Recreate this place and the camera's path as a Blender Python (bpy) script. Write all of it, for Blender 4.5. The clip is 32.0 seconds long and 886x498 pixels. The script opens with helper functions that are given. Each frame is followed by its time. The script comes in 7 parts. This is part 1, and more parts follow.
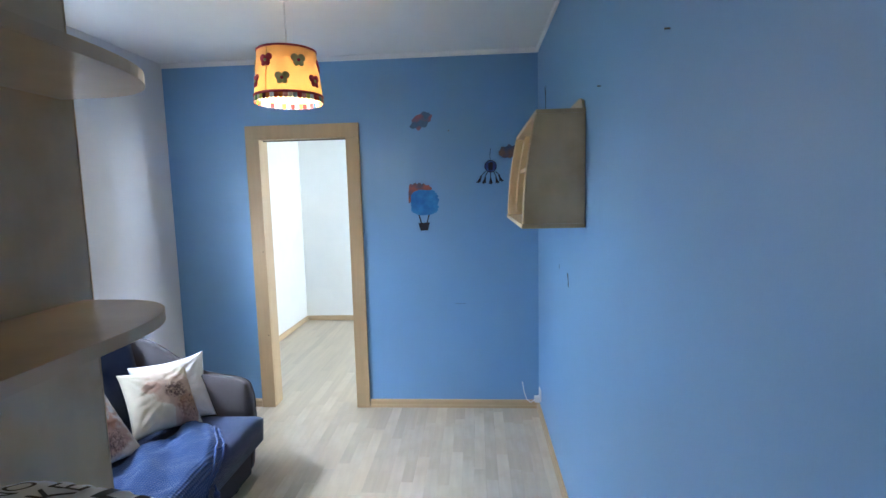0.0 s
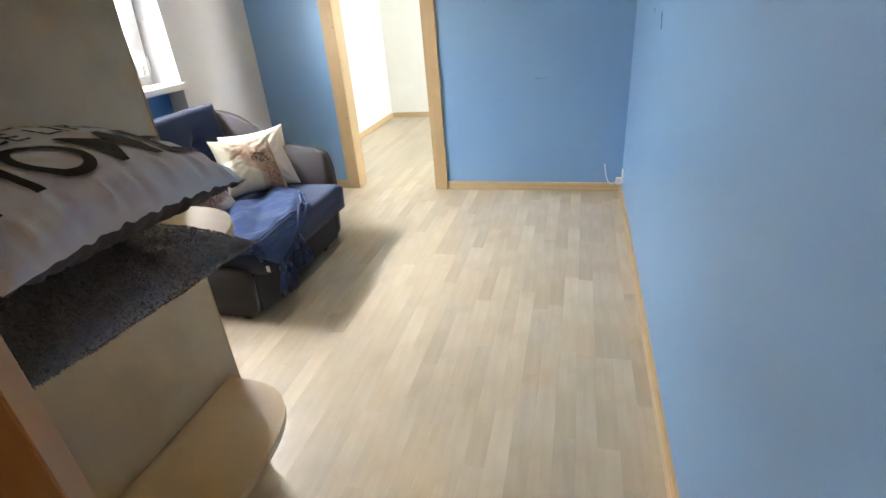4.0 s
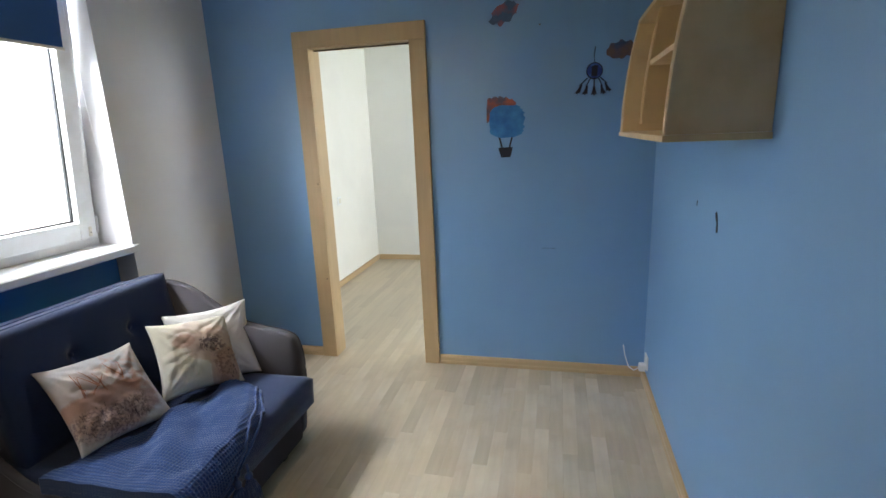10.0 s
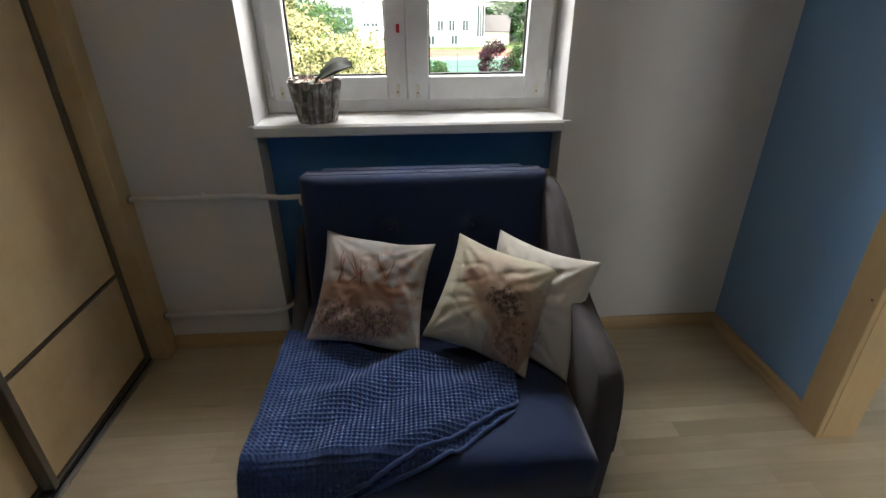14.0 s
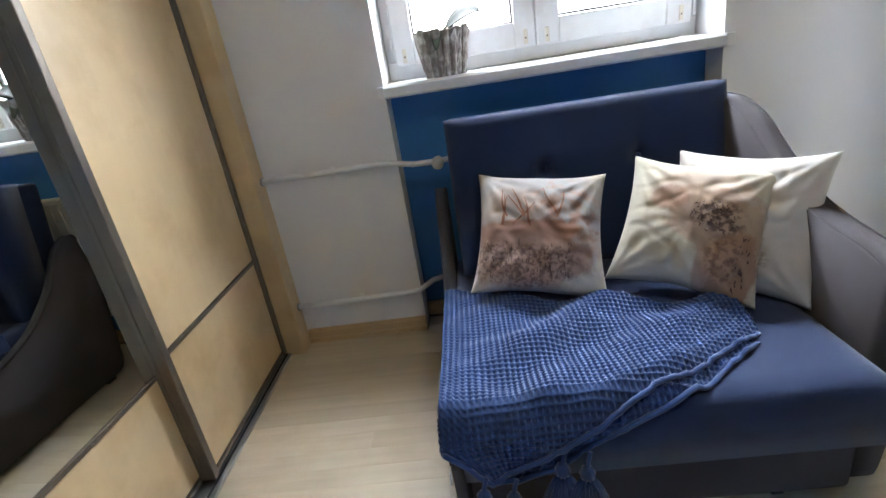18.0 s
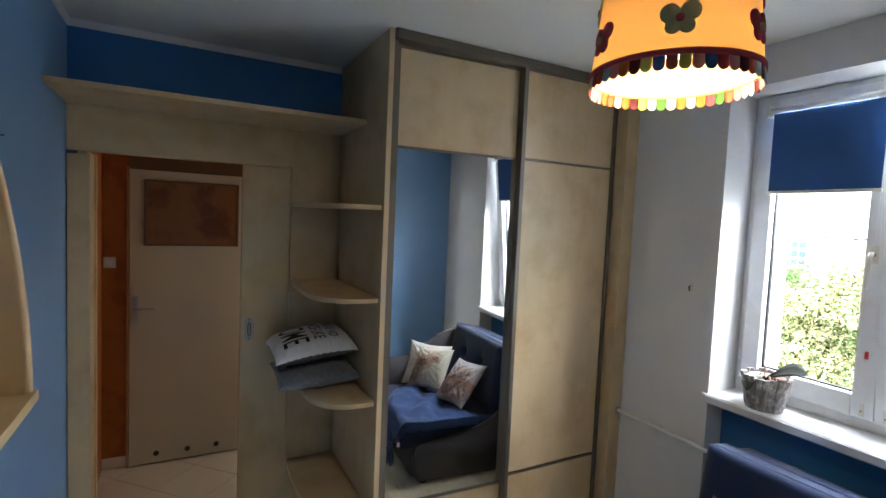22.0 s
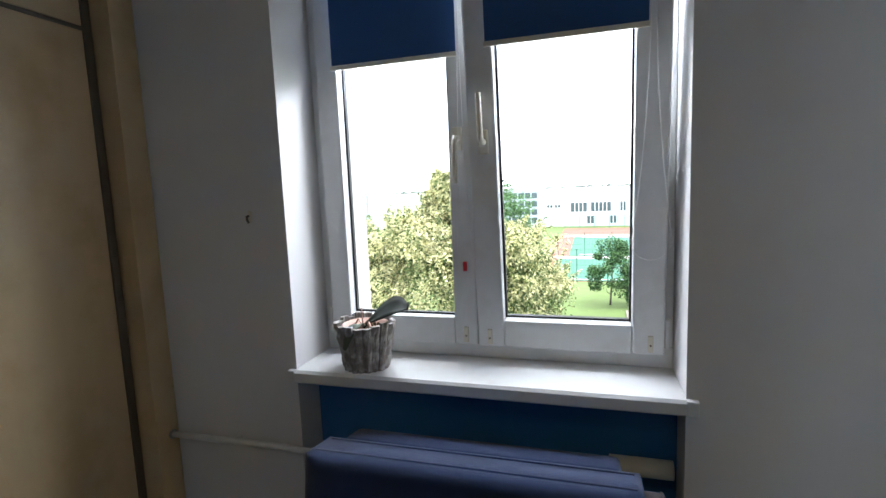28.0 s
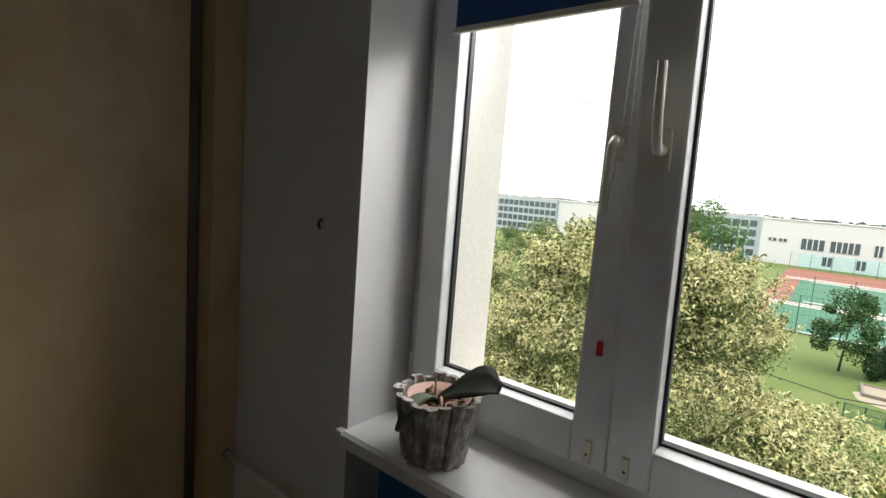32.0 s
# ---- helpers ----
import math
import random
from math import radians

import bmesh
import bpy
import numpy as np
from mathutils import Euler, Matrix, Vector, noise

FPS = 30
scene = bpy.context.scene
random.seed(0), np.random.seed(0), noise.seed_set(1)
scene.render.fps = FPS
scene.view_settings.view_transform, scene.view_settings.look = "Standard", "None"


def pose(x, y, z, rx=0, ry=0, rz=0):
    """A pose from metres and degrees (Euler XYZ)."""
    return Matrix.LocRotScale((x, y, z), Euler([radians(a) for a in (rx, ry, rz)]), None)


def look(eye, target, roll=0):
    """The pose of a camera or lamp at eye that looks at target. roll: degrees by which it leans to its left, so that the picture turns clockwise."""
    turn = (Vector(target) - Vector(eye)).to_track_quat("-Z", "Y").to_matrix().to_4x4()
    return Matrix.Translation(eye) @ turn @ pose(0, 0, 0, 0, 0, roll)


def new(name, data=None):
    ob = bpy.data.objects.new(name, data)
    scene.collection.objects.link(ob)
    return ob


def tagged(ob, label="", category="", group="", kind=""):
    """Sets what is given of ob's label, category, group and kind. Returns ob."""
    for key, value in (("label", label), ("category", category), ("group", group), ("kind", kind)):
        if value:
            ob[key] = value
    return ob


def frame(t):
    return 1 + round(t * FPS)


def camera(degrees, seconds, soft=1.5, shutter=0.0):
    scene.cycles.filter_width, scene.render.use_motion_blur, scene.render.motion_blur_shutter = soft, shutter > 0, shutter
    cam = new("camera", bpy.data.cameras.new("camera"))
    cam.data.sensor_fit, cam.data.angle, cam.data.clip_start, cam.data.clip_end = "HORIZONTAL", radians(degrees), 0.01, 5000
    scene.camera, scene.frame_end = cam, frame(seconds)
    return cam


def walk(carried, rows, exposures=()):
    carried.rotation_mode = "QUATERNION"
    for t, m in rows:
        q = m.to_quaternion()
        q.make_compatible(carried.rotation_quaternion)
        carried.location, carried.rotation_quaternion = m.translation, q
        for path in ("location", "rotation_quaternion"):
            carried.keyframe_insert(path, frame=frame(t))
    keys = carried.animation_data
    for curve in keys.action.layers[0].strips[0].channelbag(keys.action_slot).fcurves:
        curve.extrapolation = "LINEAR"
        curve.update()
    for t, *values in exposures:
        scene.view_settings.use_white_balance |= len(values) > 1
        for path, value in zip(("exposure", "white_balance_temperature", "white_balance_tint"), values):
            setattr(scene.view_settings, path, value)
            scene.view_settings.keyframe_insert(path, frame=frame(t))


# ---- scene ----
cam = camera(84.0, 32.0)
PATH = [
    (0, (-0.007, 0.019, 1.555), (-0.146, 2.002, 1.335), -1.4),
    (0.5, (-0.016, 0.146, 1.614), (-0.583, 2.063, 1.581), -1.1),
    (1, (0.041, 0.119, 1.669), (-0.792, 1.934, 1.771), -0.0),
    (1.5, (0.108, 0.065, 1.681), (-0.778, 1.854, 1.801), 0.5),
    (2, (0.139, 0.035, 1.612), (-0.696, 1.851, 1.558), -0.4),
    (2.5, (0.128, 0.051, 1.518), (-0.614, 1.885, 1.225), -1.2),
    (3, (0.126, 0.054, 1.437), (-0.554, 1.857, 0.903), -2.6),
    (3.5, (0.123, 0.067, 1.38), (-0.499, 1.808, 0.616), -4.3),
    (4, (0.121, 0.054, 1.274), (-0.391, 1.767, 0.377), -5.0),
    (4.5, (0.148, 0.073, 1.195), (-0.237, 1.725, 0.137), -4.6),
    (6.5, (0.084, -0.063, 1.14), (-0.21, 1.084, -0.472), -5.5),
    (7, (0.043, -0.162, 1.157), (-0.413, 1.31, -0.119), -4.2),
    (7.5, (0.042, -0.188, 1.308), (-0.645, 1.412, 0.324), -3.3),
    (8, (0.023, -0.084, 1.345), (-0.75, 1.554, 0.497), -1.4),
    (8.5, (0.005, 0.055, 1.374), (-0.701, 1.738, 0.556), -1.5),
    (9, (-0.019, 0.237, 1.371), (-0.596, 1.985, 0.587), -2.9),
    (9.5, (-0.086, 0.438, 1.408), (-0.54, 2.263, 0.726), -3.4),
    (10, (-0.08, 0.624, 1.461), (-0.536, 2.515, 0.998), -2.4),
    (10.5, (-0.038, 0.868, 1.535), (-0.644, 2.756, 1.272), -0.3),
    (11, (-0.064, 1.062, 1.548), (-0.923, 2.862, 1.39), 1.0),
    (11.5, (-0.131, 1.306, 1.583), (-1.394, 2.853, 1.486), 1.1),
    (12, (-0.162, 1.468, 1.58), (-1.795, 2.616, 1.462), 1.7),
    (12.5, (-0.152, 1.644, 1.544), (-1.966, 2.435, 1.258), 1.7),
    (13, (-0.159, 1.76, 1.424), (-2.014, 2.335, 0.945), -0.2),
    (13.5, (-0.267, 1.901, 1.373), (-2.101, 2.291, 0.677), -1.7),
    (14, (-0.398, 2.109, 1.361), (-2.179, 2.219, 0.457), -0.4),
    (14.5, (-0.467, 2.341, 1.329), (-2.152, 2.146, 0.27), 1.0),
    (16.5, (-0.486, 1.872, 0.956), (-2.237, 2.234, 0.06), -2.9),
    (17, (-0.444, 1.792, 0.879), (-2.218, 2.144, 0.025), -3.2),
    (17.5, (-0.412, 1.766, 0.87), (-2.192, 1.974, -0.019), -5.3),
    (18, (-0.459, 1.806, 1.045), (-2.31, 1.65, 0.303), -9.2),
    (18.5, (-0.505, 1.973, 1.272), (-2.272, 1.176, 0.782), -6.4),
    (19, (-0.435, 2.19, 1.41), (-1.871, 0.86, 0.999), -2.5),
    (19.5, (-0.321, 2.382, 1.463), (-1.492, 0.814, 1.05), -2.1),
    (20, (-0.224, 2.552, 1.52), (-1.186, 0.848, 1.108), -0.3),
    (20.5, (-0.222, 2.735, 1.584), (-1.003, 0.919, 1.274), 2.1),
    (21, (-0.173, 2.847, 1.651), (-0.862, 0.979, 1.459), 2.5),
    (21.5, (-0.089, 2.906, 1.713), (-0.856, 1.065, 1.574), 2.3),
    (22, (-0.028, 2.952, 1.726), (-0.965, 1.19, 1.603), 2.5),
    (22.5, (-0.008, 2.985, 1.7), (-1.072, 1.301, 1.52), 2.7),
    (23, (-0.002, 3.011, 1.632), (-1.104, 1.356, 1.413), 2.2),
    (23.5, (0.006, 3.013, 1.581), (-1.141, 1.389, 1.363), 1.0),
    (24, (0.01, 3.015, 1.517), (-1.224, 1.459, 1.278), -0.8),
    (24.5, (-0.01, 3.015, 1.446), (-1.278, 1.508, 1.095), -2.0),
    (25, (-0.036, 3.016, 1.348), (-1.357, 1.58, 0.907), -3.4),
    (25.5, (-0.048, 2.985, 1.313), (-1.542, 1.752, 0.815), -4.4),
    (26, (-0.155, 3.012, 1.321), (-1.776, 1.956, 0.811), -4.0),
    (26.5, (-0.23, 2.838, 1.374), (-1.977, 1.971, 0.934), -3.8),
    (28.5, (-1.183, 2.411, 1.532), (-3.107, 1.897, 1.351), -1.4),
    (29, (-1.393, 2.378, 1.555), (-3.338, 1.924, 1.459), 0.1),
    (29.5, (-1.51, 2.272, 1.586), (-3.482, 1.944, 1.537), 0.5),
    (30, (-1.554, 2.158, 1.617), (-3.539, 1.908, 1.62), 0.9),
    (30.5, (-1.576, 2.103, 1.641), (-3.558, 1.84, 1.624), 1.8),
    (31, (-1.595, 2.153, 1.628), (-3.545, 1.733, 1.49), 2.4),
    (31.5, (-1.543, 2.271, 1.602), (-3.395, 1.543, 1.401), 3.3),
    (32, (-1.463, 2.386, 1.548), (-3.025, 1.161, 1.304), 4.5),
]
EXPOSURES = [(0, 2.55, 5300, 10), (1, 2.6, 5900, 10), (2, 2.7, 6250, 10), (3, 2.8, 6400, 10), (4.5, 2.95, 6700, 10), (6.5, 3.1, 6100, 10), (8, 2.95, 5900, 10), (9, 2.8, 5950, 10), (10, 2.0, 6250, 10), (11, 1.5, 6450, 10), (12, 1.15, 6750, 10), (13, 0.85, 6900, 10), (14.5, 1.05, 6950, 10), (16.5, 2.3, 6300, 10), (17.3, 2.4, 6250, 10), (18, 2.5, 6100, 10), (19, 2.0, 6000, 10), (20, 1.95, 6250, 10), (21.5, 1.9, 6000, 10), (24, 1.65, 6100, 10), (26, 1.6, 6000, 10), (28.5, 0.25, 6050, 10), (30.5, -0.8, 6100, 10), (31.2, -0.65, 6300, 10), (32, -0.42, 6900, 10)]
walk(cam, [(t, look(eye, target, roll)) for t, eye, target, roll in PATH], EXPOSURES)

# ---- world, light ----
world = bpy.data.worlds.new("sky")
scene.world = world
world.use_nodes = True
wn, wl = world.node_tree.nodes, world.node_tree.links
wn.clear()
w_out, w_bg, w_sky = wn.new("ShaderNodeOutputWorld"), wn.new("ShaderNodeBackground"), wn.new("ShaderNodeTexSky")
w_sky.sky_type, w_sky.sun_disc = "NISHITA", False
w_sky.sun_elevation, w_sky.sun_rotation = radians(48), radians(200)
w_sky.air_density, w_sky.dust_density = 1.0, 3.0
w_tc, w_map, w_no, w_ramp, w_mix = wn.new("ShaderNodeTexCoord"), wn.new("ShaderNodeMapping"), wn.new("ShaderNodeTexNoise"), wn.new("ShaderNodeValToRGB"), wn.new("ShaderNodeMix")
w_map.inputs["Scale"].default_value = (1, 1, 3.6)
w_no.inputs["Scale"].default_value, w_no.inputs["Detail"].default_value = 2.8, 7
w_ramp.color_ramp.elements[0].position, w_ramp.color_ramp.elements[0].color = 0.31, (9.0, 9.6, 9.9, 1)
w_ramp.color_ramp.elements[1].position, w_ramp.color_ramp.elements[1].color = 0.66, (41.0, 42.6, 43.0, 1)
w_mix.data_type = "RGBA"
w_mix.inputs[0].default_value = 0.82
wl.new(w_tc.outputs["Generated"], w_map.inputs[0])
wl.new(w_map.outputs[0], w_no.inputs["Vector"])
wl.new(w_no.outputs[0], w_ramp.inputs[0])
wl.new(w_sky.outputs[0], w_mix.inputs[6])
wl.new(w_ramp.outputs[0], w_mix.inputs[7])
w_sep, w_grad, w_mul = wn.new("ShaderNodeSeparateXYZ"), wn.new("ShaderNodeMapRange"), wn.new("ShaderNodeVectorMath")
w_grad.inputs["From Min"].default_value, w_grad.inputs["From Max"].default_value = 0.22, 0.85
w_grad.inputs["To Min"].default_value, w_grad.inputs["To Max"].default_value = 1.0, 1.2
w_mul.operation = "SCALE"
wl.new(w_tc.outputs["Generated"], w_sep.inputs[0])
wl.new(w_sep.outputs["Z"], w_grad.inputs["Value"])
wl.new(w_mix.outputs[2], w_mul.inputs[0])
wl.new(w_grad.outputs[0], w_mul.inputs["Scale"])
wl.new(w_mul.outputs[0], w_bg.inputs[0])
wl.new(w_bg.outputs[0], w_out.inputs[0])
w_bg.inputs[1].default_value = 0.15

sun = new("sun", bpy.data.lights.new("sun", "SUN"))
sun.data.energy, sun.data.angle, sun.data.color = 2.3, radians(20), (1.0, 0.96, 0.9)
sun.matrix_world = look((-8, 16, 50), (0, 0, 0))

# sky light from the upper part of the window opening
sky_light = new("sky_light", bpy.data.lights.new("sky_light", "AREA"))
sky_light.data.shape, sky_light.data.size, sky_light.data.size_y = "RECTANGLE", 1.02, 0.30
sky_light.data.energy, sky_light.data.color = 19, (0.96, 0.98, 1.0)
sky_light.matrix_world = look((-2.72, 2.09, 2.20), (0.4, 2.02, 1.75))

# daylight at the window of the second room
room_light = new("window_light", bpy.data.lights.new("window_light", "AREA"))
room_light.data.shape, room_light.data.size, room_light.data.size_y = "RECTANGLE", 1.3, 1.4
room_light.data.spread = radians(95)
room_light.data.energy, room_light.data.color = 1.25, (1.0, 0.935, 0.82)
room_light.matrix_world = look((1.30, 4.75, 1.6), (-2.0, 4.75, 1.1))

# bulb of the pendant lamp
bulb_light = new("bulb_light", bpy.data.lights.new("bulb_light", "POINT"))
bulb_light.data.energy, bulb_light.data.color, bulb_light.data.shadow_soft_size = 2.4, (1.0, 0.80, 0.50), 0.085
bulb_light.location = (-0.860, 2.297, 2.030)
# added unseen area lamp at the hall's end wall, brightens the hall
hall_fill_light = new("hall_fill_light", bpy.data.lights.new("hall_fill_light", "AREA"))
hall_fill_light.data.shape, hall_fill_light.data.size, hall_fill_light.data.size_y = "RECTANGLE", 0.7, 1.7
hall_fill_light.data.energy, hall_fill_light.data.color = 3.4, (1.0, 0.90, 0.72)
hall_fill_light.matrix_world = look((-1.585, -0.38, 0.95), (0.0, -0.38, 0.85))


# ---- materials ----
def material(name, colour, rough=0.6, metal=0.0, vary=0.06, grain=(8, 8, 8), grain_amount=0.05, bump=0.0, bump_scale=200, coat=0.0,
             per_object=0.0, per_island=0.0, second=None, second_scale=6.0, second_cut=(0.5, 0.6), spec=0.5, sheen=0.0):
    """Principled material: base colour varied at two scales, an optional second colour in patches, and fine relief."""
    m = bpy.data.materials.new(name)
    m.use_nodes = True
    n, l = m.node_tree.nodes, m.node_tree.links
    p = n["Principled BSDF"]
    p.inputs["Roughness"].default_value, p.inputs["Metallic"].default_value = rough, metal
    p.inputs["Specular IOR Level"].default_value = spec
    p.inputs["Coat Weight"].default_value = coat
    p.inputs["Sheen Weight"].default_value = sheen
    tc = n.new("ShaderNodeTexCoord")

    def noise_of(scale, detail=4, vector=None):
        t = n.new("ShaderNodeTexNoise")
        t.inputs["Scale"].default_value, t.inputs["Detail"].default_value = scale, detail
        l.new(vector or tc.outputs["Object"], t.inputs["Vector"])
        return t.outputs[0]

    mp = n.new("ShaderNodeMapping")
    mp.inputs["Scale"].default_value = grain
    l.new(tc.outputs["Object"], mp.inputs[0])
    value = n.new("ShaderNodeMath")
    value.operation = "MULTIPLY_ADD"
    l.new(noise_of(1.6), value.inputs[0])
    value.inputs[1].default_value, value.inputs[2].default_value = 2 * vary, 1 - vary
    fine = n.new("ShaderNodeMath")
    fine.operation = "MULTIPLY_ADD"
    l.new(noise_of(1.0, 6, mp.outputs[0]), fine.inputs[0])
    fine.inputs[1].default_value, fine.inputs[2].default_value = 2 * grain_amount, -grain_amount
    total = n.new("ShaderNodeMath")
    total.operation = "ADD"
    l.new(value.outputs[0], total.inputs[0])
    l.new(fine.outputs[0], total.inputs[1])
    last = total
    for amount, node, out in ((per_object, "ShaderNodeObjectInfo", "Random"), (per_island, "ShaderNodeNewGeometry", "Random Per Island")):
        if amount:
            info, ma, ad = n.new(node), n.new("ShaderNodeMath"), n.new("ShaderNodeMath")
            ma.operation, ad.operation = "MULTIPLY_ADD", "ADD"
            l.new(info.outputs[out], ma.inputs[0])
            ma.inputs[1].default_value, ma.inputs[2].default_value = 2 * amount, -amount
            l.new(last.outputs[0], ad.inputs[0])
            l.new(ma.outputs[0], ad.inputs[1])
            last = ad
    base = n.new("ShaderNodeRGB")
    base.outputs[0].default_value = (*colour, 1)
    src = base.outputs[0]
    if second:
        cut, mx, other = n.new("ShaderNodeMapRange"), n.new("ShaderNodeMix"), n.new("ShaderNodeRGB")
        mx.data_type = "RGBA"
        other.outputs[0].default_value = (*second, 1)
        cut.inputs["From Min"].default_value, cut.inputs["From Max"].default_value = second_cut
        if per_island and second_scale == 0:
            info = n.new("ShaderNodeNewGeometry")
            l.new(info.outputs["Random Per Island"], cut.inputs["Value"])
        else:
            l.new(noise_of(second_scale, 5), cut.inputs["Value"])
        l.new(cut.outputs[0], mx.inputs[0])
        l.new(src, mx.inputs[6])
        l.new(other.outputs[0], mx.inputs[7])
        src = mx.outputs[2]
    mul = n.new("ShaderNodeVectorMath")
    mul.operation = "SCALE"
    l.new(src, mul.inputs[0])
    l.new(last.outputs[0], mul.inputs["Scale"])
    l.new(mul.outputs[0], p.inputs["Base Color"])
    if bump:
        b = n.new("ShaderNodeBump")
        b.inputs["Strength"].default_value, b.inputs["Distance"].default_value = bump, 0.002
        l.new(noise_of(bump_scale, 3), b.inputs["Height"])
        l.new(b.outputs[0], p.inputs["Normal"])
    return m


blue_paint = material("blue_paint", (0.180, 0.345, 0.60), 0.46, spec=0.8, vary=0.05, grain_amount=0.02, bump=0.12, bump_scale=160)
# deep blue: niche paint, and the painted-in shadow above the door shelf
niche_and_shade_blue = material("niche_and_shade_blue", (0.030, 0.165, 0.43), 0.5, vary=0.05, grain_amount=0.02, bump=0.1, bump_scale=160)
white_paint = material("white_paint", (0.74, 0.735, 0.745), 0.7, vary=0.03, grain_amount=0.02, bump=0.15, bump_scale=130, second=(0.715, 0.71, 0.72), second_scale=2.2)
cream_paint = material("cream_paint", (0.76, 0.745, 0.69), 0.7, vary=0.03, grain_amount=0.02, bump=0.12, bump_scale=130, second=(0.73, 0.715, 0.665), second_scale=1.6)
ceiling_paint = material("ceiling_paint", (0.80, 0.80, 0.80), 0.8, vary=0.02, grain_amount=0.02, bump=0.1, bump_scale=90)
maple = material("maple", (0.605, 0.46, 0.275), 0.33, vary=0.10, grain=(22, 22, 3.5), grain_amount=0.085, bump=0.04, bump_scale=260, second=(0.52, 0.375, 0.205), second_scale=6.5, second_cut=(0.47, 0.68), per_object=0.03)
maple_flat = material("maple_flat", (0.605, 0.46, 0.275), 0.33, vary=0.10, grain=(3.5, 22, 22), grain_amount=0.085, bump=0.04, bump_scale=260, second=(0.52, 0.375, 0.205), second_scale=6.5, second_cut=(0.47, 0.68))
maple_edge = material("maple_edge", (0.56, 0.42, 0.25), 0.42, vary=0.05, grain=(3, 3, 3), grain_amount=0.06)
oak_trim = material("oak_trim", (0.46, 0.33, 0.18), 0.45, vary=0.07, grain=(40, 40, 3), grain_amount=0.12, bump=0.08, bump_scale=250)
skirting_wood = material("skirting_wood", (0.50, 0.36, 0.20), 0.45, vary=0.07, grain=(6, 6, 60), grain_amount=0.10)
floor_wood = material("floor_wood", (0.470, 0.395, 0.286), 0.33, vary=0.05, grain=(40, 2.5, 40), grain_amount=0.17, bump=0.06, bump_scale=220, per_object=0.105, second=(0.545, 0.478, 0.372), second_scale=3.0, second_cut=(0.45, 0.62))
floor_wood_far = material("floor_wood_far", (0.455, 0.384, 0.280), 0.33, vary=0.05, grain=(40, 2.5, 40), grain_amount=0.17, per_island=0.09)
joint_pale = material("joint_pale", (0.44, 0.40, 0.33), 0.8)
joint_dark = material("joint_dark", (0.10, 0.08, 0.055), 0.8)
metal_dark = material("metal_dark", (0.13, 0.12, 0.11), 0.35, metal=0.7, vary=0.04)
metal_bronze = material("metal_bronze", (0.17, 0.145, 0.120), 0.42, metal=0.55, vary=0.05)
metal_light = material("metal_light", (0.42, 0.42, 0.43), 0.3, metal=0.9, vary=0.05)
plastic_white = material("plastic_white", (0.74, 0.75, 0.76), 0.34, vary=0.05, grain=(30, 30, 30), grain_amount=0.04, bump=0.05, bump_scale=120, second=(0.70, 0.70, 0.70), second_scale=9)
plastic_cream = material("plastic_cream", (0.68, 0.64, 0.55), 0.35, vary=0.03)
rubber_black = material("rubber_black", (0.012, 0.012, 0.014), 0.6)
orange_paint = material("orange_paint", (0.36, 0.115, 0.012), 0.5, vary=0.10, grain=(12, 12, 2), grain_amount=0.15, second=(0.30, 0.080, 0.008), second_scale=7)
hall_tile = material("hall_tile", (0.60, 0.55, 0.46), 0.3, vary=0.06, grain_amount=0.06, per_object=0.04)
door_paint = material("door_paint", (0.46, 0.43, 0.325), 0.42, vary=0.05, grain_amount=0.03, second=(0.44, 0.40, 0.33), second_scale=2)
blind_cloth = material("blind_cloth", (0.022, 0.085, 0.26), 0.75, vary=0.05, grain=(400, 400, 400), grain_amount=0.08)


def mirror_material():
    m = bpy.data.materials.new("mirror_glass")
    m.use_nodes = True
    p = m.node_tree.nodes["Principled BSDF"]
    p.inputs["Base Color"].default_value, p.inputs["Metallic"].default_value, p.inputs["Roughness"].default_value = (0.86, 0.88, 0.87, 1), 1.0, 0.01
    return m


def pane_material(name, tint=(1, 1, 1), rough=0.0):
    m = bpy.data.materials.new(name)
    m.use_nodes = True
    p = m.node_tree.nodes["Principled BSDF"]
    p.inputs["Base Color"].default_value, p.inputs["Roughness"].default_value = (*tint, 1), rough
    p.inputs["Transmission Weight"].default_value, p.inputs["IOR"].default_value = 1.0, 1.02
    return m


mirror_glass, clear_glass = mirror_material(), pane_material("clear_glass")
amber_glass = material("amber_glass", (0.22, 0.10, 0.035), 0.25, vary=0.2, grain_amount=0.1, second=(0.12, 0.05, 0.02), second_scale=4)


# ---- building helpers ----
def part(name, bm, mat, parent=None, label="", smooth=False):
    me = bpy.data.meshes.new(name)
    bmesh.ops.recalc_face_normals(bm, faces=bm.faces)
    bm.to_mesh(me)
    bm.free()
    if smooth:
        me.polygons.foreach_set("use_smooth", [True] * len(me.polygons))
    for one in mat if isinstance(mat, (list, tuple)) else (mat,):
        me.materials.append(one)
    ob = new(name, me)
    ob.parent = parent
    if label:
        ob["label"] = label
    return ob


def empty(name, place=(0, 0, 0)):
    ob = new(name)
    ob.location = place
    ob.empty_display_size = 0.1
    bpy.context.view_layer.update()
    return ob


def add_box(bm, x0, x1, y0, y1, z0, z1, bevel=0.0, segments=2):
    made = bmesh.ops.create_cube(bm, size=1.0, matrix=Matrix.LocRotScale(((x0 + x1) / 2, (y0 + y1) / 2, (z0 + z1) / 2), None, (abs(x1 - x0), abs(y1 - y0), abs(z1 - z0))))
    if bevel:
        edges = list({e for v in made["verts"] for e in v.link_edges})
        bmesh.ops.bevel(bm, geom=edges, offset=bevel, segments=segments, profile=0.6, affect="EDGES")
    return bm


